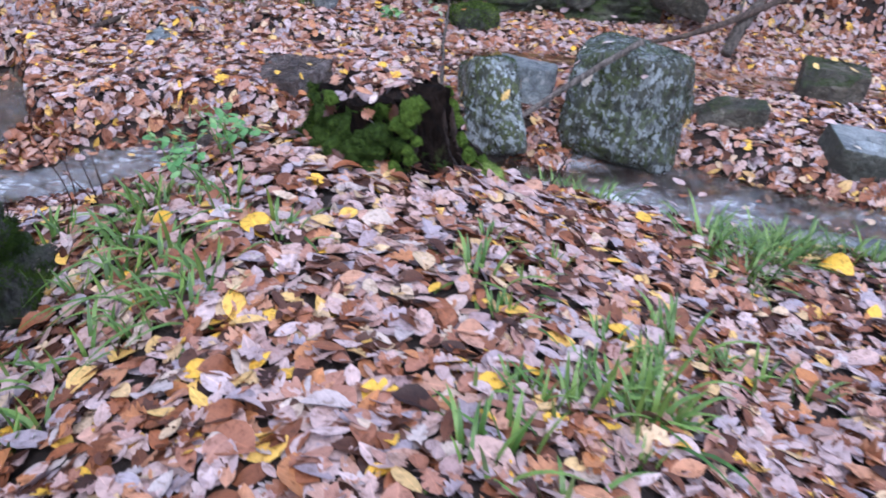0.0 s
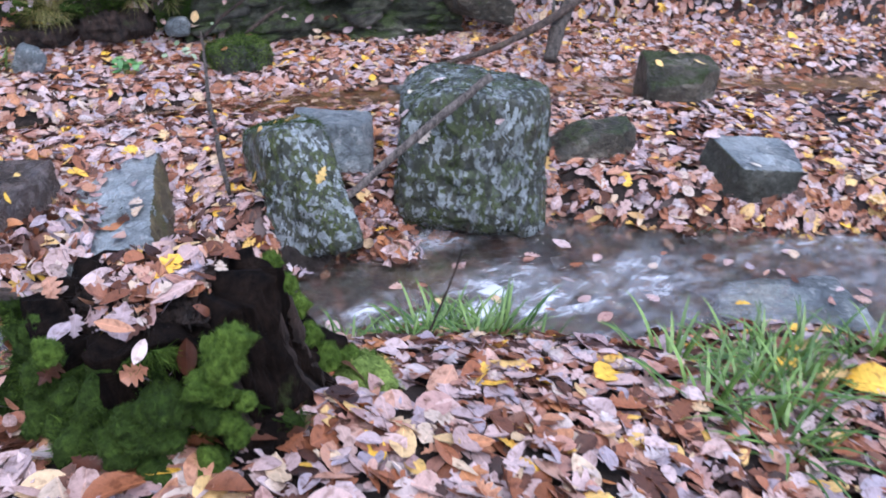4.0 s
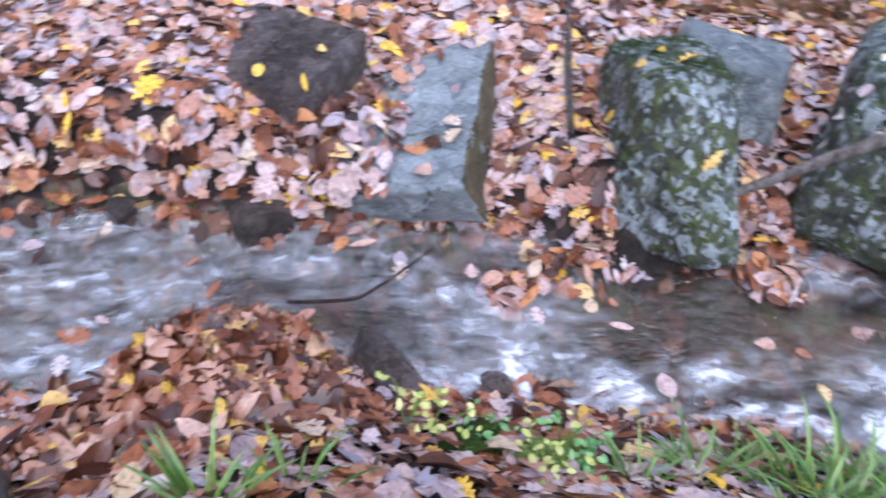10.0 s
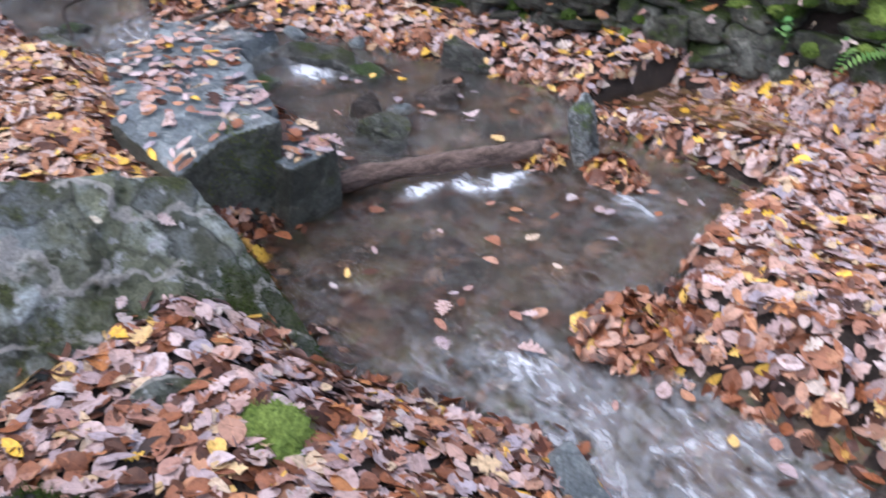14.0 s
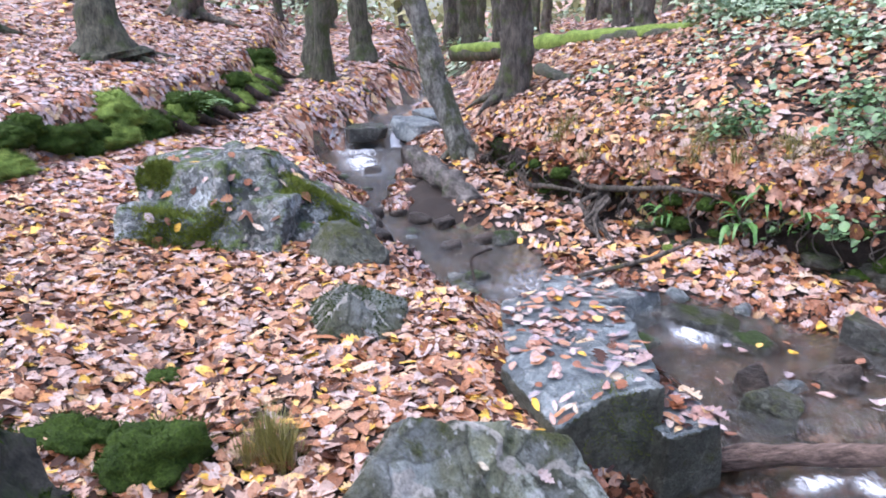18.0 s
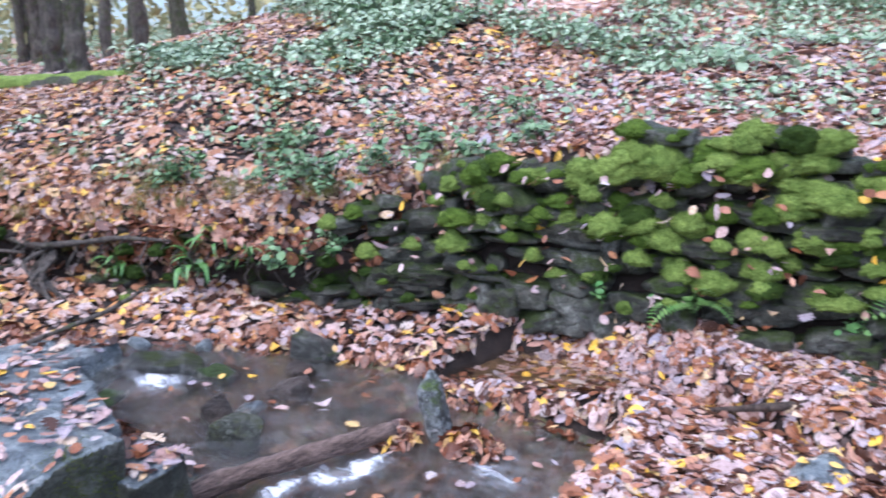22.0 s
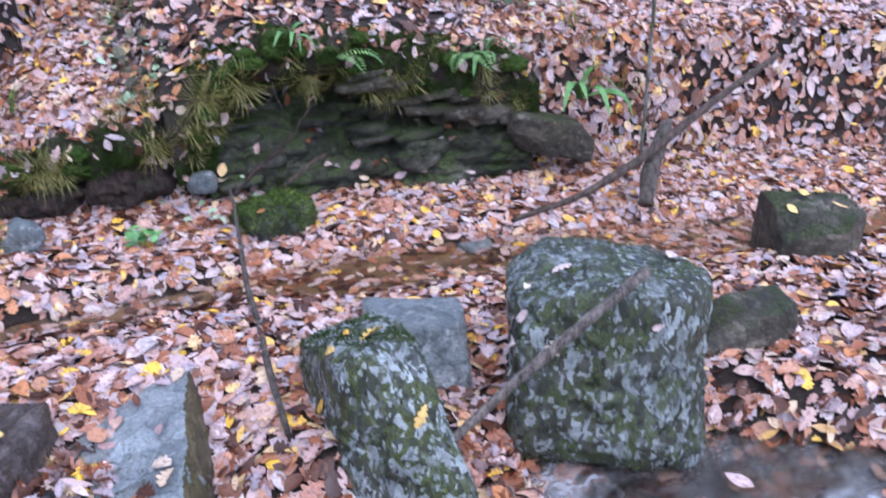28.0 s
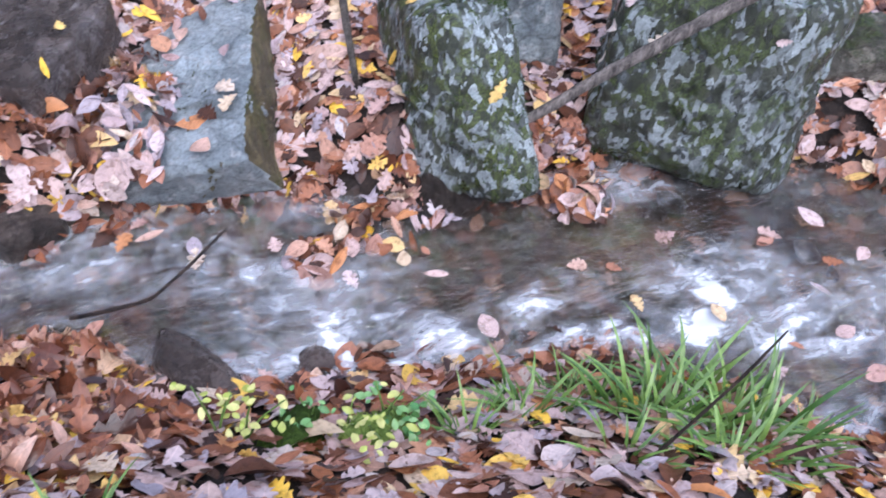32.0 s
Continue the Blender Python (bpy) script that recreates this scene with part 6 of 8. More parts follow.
def leaning_tree():
    """A thick tree whose mossy foot leans away from the stream."""
    base = thing("tree", None, None, "thick dark mossy tree foot leaning over the bank", "tree", "trees of the wood")
    base.location = (-1.36, -0.28, 0.14)
    path = [(0, 0, 0), (-0.05, -0.06, 0.15), (-0.13, -0.2, 0.4), (-0.26, -0.64, 0.8), (-0.4, -1.3, 1.3), (-0.6, -2.2, 2.2), (-0.8, -3.2, 3.6), (-0.9, -3.8, 6.0)]
    v, t = tube(path, [0.33, 0.3, 0.26, 0.24, 0.23, 0.22, 0.2, 0.14], 90, 0.34, 20, 8.0, 220, 0.035)
    part("trunk", np_mesh("trunk", v, t), M_darkmossbark, base)
    for k, (dx, dy) in enumerate(((0.9, 0.3), (-0.8, 0.5), (-0.3, -1.0), (0.6, -0.7))):
        b0 = np.array([-0.85, -3.5, 4.6 + 0.3 * k])
        part("limb", np_mesh("limb", *tube([b0, b0 + [dx * 0.6, dy * 0.6, 0.5], b0 + [dx * 1.6, dy * 1.6, 1.4]], [0.08, 0.055, 0.015], 7, 0.15, 30 + k)), M_bark, base)
    hairs = fuzz(v, t, 42000, 0.016, 0.005, 75, lambda c, n: (c[:, 2] < 1.6) * np.clip(1.6 * fnoise(c * 7, 3, 76) - 0.1 + 0.8 * (0.35 - c[:, 2]), 0, 1))
    part("moss", np_mesh("moss", *hairs), M_dmoss, base, "dark green moss on the bark")
    return base


leaning_tree()

# ---- dead wood ----
def stick(path, radii, label, mat=None, seed=0, name="stick", knobs=0.18, sides=9):
    v, t = tube(path, radii, sides, knobs, seed)
    return thing(name, np_mesh(name, v, t), mat or M_stick, label, "stick" if name != "log" else "log")


stick([(1.30, 1.93, -0.15), (1.42, 1.885, -0.06), (1.60, 1.83, 0.10), (1.82, 1.755, 0.28), (2.065, 1.68, 0.465)], [0.013, 0.018, 0.020, 0.021, 0.020], "grey-brown dead branch leaning across the big boulder", M_greybranch, 1, knobs=0.12)
stick([(0.92, 2.3, -0.12), (1.0, 2.7, -0.09), (1.09, 3.05, -0.08), (1.18, 3.5, -0.06), (1.29, 3.89, -0.04), (1.4, 4.3, 0.04), (1.45, 4.51, 0.08)], [0.012, 0.016, 0.016, 0.014, 0.012, 0.01, 0.007], "long grey-brown stick lying across the leaf island", M_root, 2)
stick([(1.44, 4.4, 0.06), (1.62, 4.42, 0.2), (1.8, 4.47, 0.27), (1.96, 4.52, 0.4), (2.12, 4.6, 0.53)], [0.012, 0.012, 0.011, 0.009, 0.006], "thin dark twig leaning against the bank", M_rot, 3)
stick([(1.75, 4.45, 0.02), (1.95, 4.4, 0.16), (2.05, 4.38, 0.2)], [0.012, 0.012, 0.008], "short broken twig on the beach", M_stick, 4)
stick([(3.86, 3.5, 0.0), (3.9, 3.52, 0.6), (3.96, 3.56, 1.2), (4.02, 3.62, 1.75)], [0.011, 0.012, 0.011, 0.009], "pale upright dead stem by the bank", M_birch, 5)
stick([(2.75, 3.4, -0.1), (3.2, 3.3, -0.02), (3.7, 3.3, 0.12), (4.3, 3.35, 0.34), (5.0, 3.4, 0.55)], [0.014, 0.022, 0.03, 0.026, 0.02], "fallen dark branch slanting out over the beach", M_stick, 6)
stick([(3.62, 3.2, -0.15), (3.75, 3.3, 0.02), (3.95, 3.4, 0.2), (4.0, 3.42, 0.27)], [0.05, 0.055, 0.05, 0.03], "snapped grey branch stub under the fallen branch", M_root, 7)
stick([(-1.85, 4.05, -0.08), (-1.5, 4.25, -0.02), (-1.2, 4.42, 0.06)], [0.012, 0.026, 0.022], "short dark stick in the leaves below the wall", M_stick, 8)
stick([(-3.36, 1.5, -0.19), (-3.3, 1.9, -0.17), (-3.17, 2.4, -0.15), (-3.08, 2.8, -0.15)], [0.052, 0.055, 0.052, 0.045], "wet reddish log lying across the stream as a small dam", M_wetlog, 9, "log", 0.22, 18)
stick([(-8.75, 1.05, 0.50), (-8.2, 1.15, 0.42), (-7.6, 1.27, 0.33), (-7.1, 1.36, 0.25)], [0.095, 0.115, 0.12, 0.11], "rotting log with flaking grey bark lying below the leaning birch", M_flakebark, 10, "log", 0.5, 28)
stick([(-0.12, 1.71, -0.27), (-0.02, 1.69, -0.255), (0.10, 1.68, -0.245), (0.22, 1.75, -0.23), (0.36, 1.84, -0.2)], [0.006, 0.007, 0.006, 0.005, 0.004], "thin twig caught at the lip of the rapid", M_rot, 11)
stick([(1.12, 0.70, -0.1), (1.19, 0.70, 0.04), (1.27, 0.70, 0.21), (1.316, 0.70, 0.367)], [0.005, 0.004, 0.004, 0.002], "thin bare twig sticking up from the grass", M_rot, 12)
stick([(-6.0, 1.25, 0.16), (-5.6, 1.0, 0.22), (-5.2, 0.95, 0.14)], [0.012, 0.012, 0.008], "dark twig trailing in the water", M_rot, 13)
stick([(-5.3, 1.7, 0.12), (-5.0, 2.1, 0.3), (-4.9, 2.3, 0.42)], [0.016, 0.016, 0.01], "pale twig propped on the slate ledge", M_root, 14)
log = thing("fallen_tree", None, None, "long fallen trunk thickly covered in bright moss", "log")
lp = [(-17.5, 3.2, 1.35), (-14.5, 3.9, 1.5), (-11.5, 4.3, 1.62), (-9.5, 4.7, 1.68), (-7.8, 5.2, 1.72)]
part("trunk", np_mesh("trunk", *tube(lp, [0.16, 0.17, 0.17, 0.15, 0.11], 14, 0.2, 7)), M_mossbark, log)
part("moss", np_mesh("moss", *tube([(x, y, z + 0.045) for x, y, z in lp], [0.15, 0.16, 0.16, 0.14, 0.10], 14, 0.35, 9)), M_moss, log, "bright green moss blanket")
stick([(-10.3, 2.9, 1.3), (-9.0, 2.95, 1.15), (-7.6, 3.1, 0.98), (-6.8, 3.3, 0.92)], [0.1, 0.1, 0.09, 0.05], "rotting mossy branch on the leaf slope", M_mossbark, 15, "log", 0.25, 10)
stick([(4.2, 5.0, 1.3), (4.5, 5.1, 1.32), (4.9, 5.2, 1.4)], [0.03, 0.05, 0.045], "dark broken branch lying on the slope", M_rot, 16)
rt = np.random.default_rng(83)
for k in range(7):
    x, y, z = -6.5 + 0.05 * k, 2.24 - 0.02 * k, 0.46 + rt.uniform(-0.06, 0.06)
    way = [(x, y + 0.15, z)]
    for q in (0.12, 0.3, 0.5, 0.72, 1.0):
        way.append((x + (1.0 + 0.08 * k) * q**1.3 + rt.uniform(-0.08, 0.08), y - 0.06 + rt.uniform(-0.07, 0.07) + 0.05 * q, z - (0.5 + 0.02 * k) * q**0.75 + rt.uniform(-0.03, 0.03)))
    g = rt.uniform(0.6, 1.25)
    stick(way, [0.022 * g, 0.022 * g, 0.019 * g, 0.016 * g, 0.012 * g, 0.006 * g], "bare twisted tree root hanging from the bank", M_root, 30 + k, "root", 0.3)
stick([(-6.9, 2.1, 0.56), (-6.44, 2.22, 0.50), (-6.1, 2.44, 0.55), (-5.82, 2.6, 0.6), (-5.5, 2.85, 0.58)], [0.018, 0.026, 0.022, 0.018, 0.008], "bare root running along the bank's edge", M_root, 36, "root", 0.3)
stick([(-7.5, 1.85, 0.5), (-7.1, 1.88, 0.42), (-6.8, 1.95, 0.47), (-6.5, 2.15, 0.46)], [0.014, 0.022, 0.02, 0.01], "bare root along the foot of the bank", M_root, 37, "root", 0.3)

M_mossface = mat_rock("algae_covered_rock", (0.085, 0.085, 0.055), (0.03, 0.032, 0.02), (0.17, 0.17, 0.12), 0.5, 0.45, (0.10, 0.13, 0.045), 0, 0.08)

# ---- grass forms ----
def tuft_shape(seed, blades, length, width, spread, droop):
    r = np.random.default_rng(seed)
    a = r.uniform(0, 2 * np.pi, blades)
    out = r.uniform(0.15, 1.0, blades) * spread
    ln = length * r.uniform(0.55, 1.15, blades)
    n = 6
    s = np.linspace(0, 1, n)
    dirs = np.stack([np.cos(a), np.sin(a), 0 * a], -1)
    across = np.stack([-np.sin(a), np.cos(a), 0 * a], -1)
    root = dirs * (r.uniform(0, 0.06, blades) * (1 + spread))[:, None]
    horiz = out[:, None] * ln[:, None] * (s[None] ** 1.3)
    up = ln[:, None] * (s[None] * (1 - 0.25 * out[:, None]) - droop * out[:, None] * s[None] ** 2.2)
    c = root[:, None] + dirs[:, None] * horiz[..., None] + np.array([0, 0, 1.0]) * up[..., None]
    w = width * (1 - s**2.5) * 0.5 + 0.0004
    v = np.stack([c - across[:, None] * w[None, :, None], c + across[:, None] * w[None, :, None]], 2)
    i = np.arange(blades)[:, None] * n * 2 + np.arange(n - 1)[None] * 2
    f = np.stack([i, i + 1, i + 3, i + 2], -1).reshape(-1, 4)
    return v.reshape(-1, 3), f


TUFTS = {k: [np_mesh("grass_tuft", *tuft_shape(400 + n + 10 * q, *spec), True, (m,)) for n in range(3)] for q, (k, spec, m) in enumerate((("wood", (12, 0.26, 0.019, 1.4, 0.68), M_grass), ("bank", (30, 0.26, 0.013, 1.05, 0.55), M_grass),
         ("dry", (150, 0.26, 0.004, 0.5, 0.3), M_drygrass), ("hang", (60, 0.3, 0.005, 0.9, 1.1), M_drygrass)))}


# ---- drystone wall ----
M_bankstone = mat_rock("dark_bank_stone", (0.085, 0.078, 0.06), (0.03, 0.028, 0.022), (0.19, 0.18, 0.15), 0.5, 0.4, (0.05, 0.07, 0.016), 0, 0.08)
STONES, DARKSTONES = [], []
for k in range(12):
    v, t = stone_shape((1, 1, 1), 300 + k, facets=8, p=18, rough=0.15, level=4, tight=0.82, chips=0.06, strata=1.0)
    STONES.append(np_mesh("stone", v, t, True, (M_wall,)))
    DARKSTONES.append(np_mesh("stone", v, t, True, (M_bankstone,)))


def drystone(x0, x1, foot, top, label, seed, mossy, name="drystone_wall", shapes=STONES, thick=1.0):
    base = thing(name, None, None, label, "wall")
    r = np.random.default_rng(seed)
    z = 0.0
    while z < 1.35:
        ch = r.uniform(0.085, 0.19) * thick
        x = x0 + r.uniform(-0.2, 0.1)
        while x < x1:
            ln = r.uniform(0.12, 0.26) if r.uniform() < 0.4 else r.uniform(0.24, 0.52)
            xc = x + ln / 2
            y = np.interp(xc, KX, KY)
            slope = (np.interp(xc + 0.1, KX, KY) - np.interp(xc - 0.1, KX, KY)) / 0.2
            f = foot(xc) + 0.045 * math.sin(xc * 3.1 + z * 9) + 0.03 * math.sin(xc * 8.3 + z * 23)
            x += ln * math.cos(math.atan(slope)) * 0.97
            if z + f > top(xc) or r.uniform() < 0.04:
                continue
            s = new("stone", shapes[r.integers(12)])
            s.parent = base
            s.location = (xc, y - 0.03 + 0.12 * z + r.uniform(-0.06, 0.05), f + z + ch / 2)
            s.scale = (ln * 0.52, r.uniform(0.11, 0.2), ch * 0.56 * r.uniform(0.75, 1.35))
            s.rotation_euler = (r.uniform(-0.2, 0.15), r.uniform(-0.2, 0.2), math.atan(slope) + r.uniform(-0.35, 0.35))
            bushy = float(mossy(xc, z + f))
            for _ in range(int(bushy * 4.0 + r.uniform())):
                o = new("moss", (CUSHIONS[r.integers(5)] if r.uniform() < 0.7 else MCUSHIONS[r.integers(3)]) if r.uniform() < 0.6 + 0.4 * bushy else DCUSHIONS[r.integers(4)])
                o.parent = base
                big = 0.035 + (0.03 + 0.075 * bushy) * r.uniform() ** 1.7
                o.location = (xc + r.uniform(-0.5, 0.5) * ln, s.location[1] - s.scale[1] * r.uniform(0.75, 1.0), s.location[2] + r.uniform(-0.2, 0.75) * s.scale[2])
                o.scale = (big * r.uniform(0.95, 1.5), big * r.uniform(0.7, 0.95), big * r.uniform(0.7, 1.0))
                o.rotation_euler = (r.uniform(-0.1, 0.5), r.uniform(-0.25, 0.25), math.atan(slope) + r.uniform(-0.5, 0.5))
        z += ch * 0.93
    return base


def wall_top(x):
    return float(np.interp(x, [-4.2, -3.9, -3.3, -2.6, -1.6, -1.0, -0.2], [0.8, 1.02, 1.16, 1.34, 1.28, 1.18, 0.7]))


drystone(-4.5, -0.35, lambda x: -0.02, wall_top, "old drystone wall of slate slabs overgrown with bright moss", 41, lambda x, z: float(np.interp(z, [0.1, 0.3, 0.7, 1.1], [0.05, 0.45, 0.8, 1.0])) * float(np.interp(x, [-4.2, -3.8, -2.9, -0.9, -0.6], [0.35, 0.55, 0.95, 0.95, 0.5])))
drystone(-6.2, -4.1, lambda x: -0.12, lambda x: 0.16 + 0.05 * math.sin(x * 5) + 0.5 * max(0.0, x + 4.7), "low broken course of dark flat stones under the bank", 43, lambda x, z: 0.12, shapes=DARKSTONES, thick=0.62)
drystone(-8.4, -6.3, lambda x: float(np.interp(x, LX, LZ)) + 0.0, lambda x: 0.26 + 0.06 * math.sin(x * 7), "tumbled dark stones under the root-bound bank", 44, lambda x, z: 0.12, shapes=DARKSTONES, thick=0.62)


def bank_lip(x0, x1, z, rad, label, seed, under):
    """Overhanging turf along the eroded bank, with a dark rocky face below it."""
    base = thing("overhanging_bank", None, None, label, "bank")
    xs = np.linspace(x0, x1, 14)
    r = np.random.default_rng(seed)
    pts = [(x, float(np.interp(x, KX, KY)) + 0.02 + r.uniform(-0.05, 0.05), z(x) + r.uniform(-0.08, 0.08)) for x in xs]
    tv, tt = tube(pts, [rad * r.uniform(0.75, 1.25) for _ in xs], 24, 0.6, seed, 2.6, 140)
    part("turf", np_mesh("turf", tv, tt), M_soil, base, "earthy turf edge bound with roots")
    part("moss", np_mesh("moss", *fuzz(tv, tt, int(9000 * (x1 - x0)), 0.022, 0.005, seed, lambda c, n: np.clip(0.15 - n[:, 1] + 1.3 * fnoise(c * 5, 3, seed), 0, 1))), M_dmoss, base, "dark moss on the turf")
    ROCKS["lip" + str(seed)] = (tv, tt, None)
    for k in range(int((x1 - x0) * 8)):
        x = r.uniform(x0, x1)
        o = part("dead_grass", TUFTS["hang"][k % 3], None, base, "dead grass hanging over the edge" if k == 0 else "")
        s_ = r.uniform(0.45, 0.95)
        o.location, o.scale, o.rotation_euler = (x, float(np.interp(x, KX, KY)) - rad * r.uniform(0.3, 0.9), z(x) + rad * r.uniform(-0.4, 0.6)), (s_, s_, s_), (r.uniform(1.5, 2.4), 0, r.uniform(-0.5, 0.5))
    for k in range(int((x1 - x0) * 9)):
        x = r.uniform(x0, x1)
        y = float(np.interp(x, KX, KY)) - rad * r.uniform(0.2, 0.9)
        o = part("moss", DCUSHIONS[k % 4], None, base)
        s_ = r.uniform(0.03, 0.07)
        o.location, o.scale, o.rotation_euler = (x, y, z(x) + r.uniform(-0.6, 0.9) * rad), (s_ * 1.3, s_, s_), (0, 0, k)
    for k in range(int((x1 - x0) * 9)):
        x = r.uniform(x0, x1)
        y = float(np.interp(x, KX, KY)) - rad * r.uniform(0.3, 0.8)
        z0 = z(x) - rad * 0.4
        ln = r.uniform(0.08, 0.28)
        part("root", np_mesh("root", *tube([(x, y + 0.06, z0), (x + r.uniform(-0.03, 0.03), y, z0 - ln * 0.5), (x + r.uniform(-0.05, 0.05), y + 0.02, z0 - ln)], [0.006, 0.004, 0.002], 5)), M_root, base)
    for k, (x, zz, hx, hz, m) in enumerate(under):
        v, t = stone_shape((hx, 0.16, hz), seed + 20 + k, facets=7, p=12, rough=0.3, level=5, strata=1.5, tight=0.85)
        part("rock_face", np_mesh("rock_face", (v @ turn(0, 4 * math.sin(k * 2.0), -16 + 5 * math.cos(k * 3.0)).T) + [x, float(np.interp(x, KX, KY)) + 0.09 + 0.05 * math.sin(k * 5.0), zz], t), m, base, "damp green-stained rock" if k == 0 else "")
    return base


def overhang():
    """Turf roof of the washed-out hollow: a shelf of root-bound earth over a stepped, algae-green rock face."""
    base = thing("overhanging_bank", None, None, "overhanging earth bank with moss and roots above a dark hollow", "bank")
    xs = np.linspace(1.2, 3.45, 90)
    foot = np.interp(xs, KX, KY)
    top = np.interp(xs, [1.2, 1.5, 1.8, 2.4, 3.0, 3.45], [0.52, 0.80, 0.92, 0.88, 0.78, 0.62])
    low = np.interp(xs, [1.2, 1.42, 1.62, 2.2, 2.5, 3.2, 3.45], [0.06, 0.10, 0.62, 0.66, 0.46, 0.24, 0.1])
    section = [(0.95, 0.36), (0.6, 0.20), (0.3, 0.07), (0.08, 0.0), (-0.06, -0.05), (-0.12, -0.12)]
    rows = [np.stack([xs, foot + e, top + dz], -1) for e, dz in section]
    for f, e in ((0.35, -0.13), (0.7, -0.10), (1.0, -0.03)):
        rows.append(np.stack([xs, foot + e, (top - 0.12) * (1 - f) + low * f], -1))
    rows += [np.stack([xs, foot + 0.2, low + 0.02], -1), np.stack([xs, foot + 0.6, low + 0.02], -1)]
    V = np.array(rows)
    q = V.reshape(-1, 3)
    V = V + (0.055 * fnoise(q * 4, 4, 301)[:, None] * np.array([0.3, -1.0, 0.7])).reshape(V.shape)
    fine = np.linspace(0, len(rows) - 1, 60)
    V = np.stack([np.stack([np.interp(fine, np.arange(len(rows)), V[:, i, a]) for i in range(len(xs))], 1) for a in range(3)], -1)
    q = V.reshape(-1, 3)
    q = q + 0.022 * fnoise(q * 14, 4, 302)[:, None] * np.array([0.2, -1.0, 0.6])
    F = grid_faces(len(xs), 60)
    T = np.r_[F[:, [0, 2, 1]], F[:, [0, 3, 2]]]
    part("turf", np_mesh("turf", q, F, True), M_soil, base, "dark crumbling earth bound with roots")
    ROCKS["lip45"] = (q, T, None)
    part("moss", np_mesh("moss", *fuzz(q, T, 38000, 0.022, 0.005, 45, lambda c, n: np.clip(0.25 - n[:, 1] + 1.5 * fnoise(c * 5, 3, 45), 0, 1) * (c[:, 1] < np.interp(c[:, 0], KX, KY) + 0.15))), M_dmoss, base, "dark moss on the turf")
    # rock face under the roof, in steps
    fx, fz = np.meshgrid(np.linspace(1.38, 3.4, 130), np.linspace(-0.12, 0.72, 70))
    step = 0.05 * np.floor(fz / 0.11 + 0.6 * vnoise(np.stack([fx * 2.2, 0 * fx, fz * 3], -1).reshape(-1, 3), 71).reshape(fx.shape))
    p3 = np.stack([fx * 3, 0 * fx, fz * 7], -1).reshape(-1, 3)
    fy = np.interp(fx, KX, KY) - 0.08 + 0.34 * smooth(fz / 0.62) + 0.9 * step + 0.08 * fnoise(p3 * 0.7, 4, 72).reshape(fx.shape) + 0.03 * fnoise(p3 * 4, 3, 73).reshape(fx.shape)
    face = np.stack([fx, fy, fz], -1).reshape(-1, 3)
    FF = grid_faces(130, 70)
    part("rock_face", np_mesh("rock_face", face, FF, True), M_mossface, base, "damp rock ledges filmed with green algae")
    ROCKS["face"] = (face, np.r_[FF[:, :3], FF[:, [0, 2, 3]]], None)
    FT = np.r_[FF[:, :3], FF[:, [0, 2, 3]]]
    part("moss", np_mesh("moss", *fuzz(face, FT, 12000, 0.012, 0.005, 46, lambda c, n: np.clip(1.8 * fnoise(c * 6, 3, 47) - 0.1, 0, 1))), M_dmoss, base)
    r = np.random.default_rng(48)
    for k in range(34):
        x = r.uniform(1.3, 3.35) if k > 12 else r.uniform(1.28, 1.55)
        o = part("dead_grass", TUFTS["hang"][k % 3], None, base, "dead grass hanging over the edge" if k == 0 else "")
        s_ = r.uniform(0.4, 0.85)
        y, zt = float(np.interp(x, KX, KY)), float(np.interp(x, xs, top))
        o.location, o.scale, o.rotation_euler = (x, y - r.uniform(0.05, 0.14), zt - r.uniform(0.05, 0.35)), (s_, s_, s_), (r.uniform(1.6, 2.4), 0, r.uniform(-0.5, 0.5))
    for k in range(22):
        x = r.uniform(1.3, 3.3)
        y, zt, zl = float(np.interp(x, KX, KY)), float(np.interp(x, xs, top)), float(np.interp(x, xs, low))
        o = part("moss", DCUSHIONS[k % 4], None, base)
        s_ = r.uniform(0.035, 0.075)
        o.location, o.scale, o.rotation_euler = (x, y - 0.11, zl + (zt - zl) * r.uniform(0.2, 0.95)), (s_ * 1.4, s_, s_), (0, 0, k)
    for k in range(26):
        x = r.uniform(1.55, 3.3)
        y, z0 = float(np.interp(x, KX, KY)) - r.uniform(0.0, 0.08), float(np.interp(x, xs, low)) + 0.05
        ln = r.uniform(0.08, 0.25)
        part("root", np_mesh("root", *tube([(x, y + 0.04, z0), (x + r.uniform(-0.04, 0.04), y - 0.02, z0 - ln * 0.5), (x + r.uniform(-0.07, 0.07), y, z0 - ln)], [0.006, 0.004, 0.002], 5)), M_root, base)
    for k in range(26):
        x, z = r.uniform(1.5, 3.3), r.uniform(0.0, 0.5)
        v, t = stone_shape((r.uniform(0.09, 0.2), r.uniform(0.07, 0.12), r.uniform(0.02, 0.05)), 540 + k, facets=7, p=30, rough=0.14, level=4, tight=0.8)
        y = float(np.interp(x, KX, KY)) - 0.06 + 0.34 * float(smooth(np.array(z / 0.62)))
        part("rock_face", np_mesh("rock_face", (v @ turn(r.uniform(-15, 15), r.uniform(-14, 6), r.uniform(-35, 0)).T) + [x, y, z], t), M_mossface if k % 3 else M_bankstone, base)
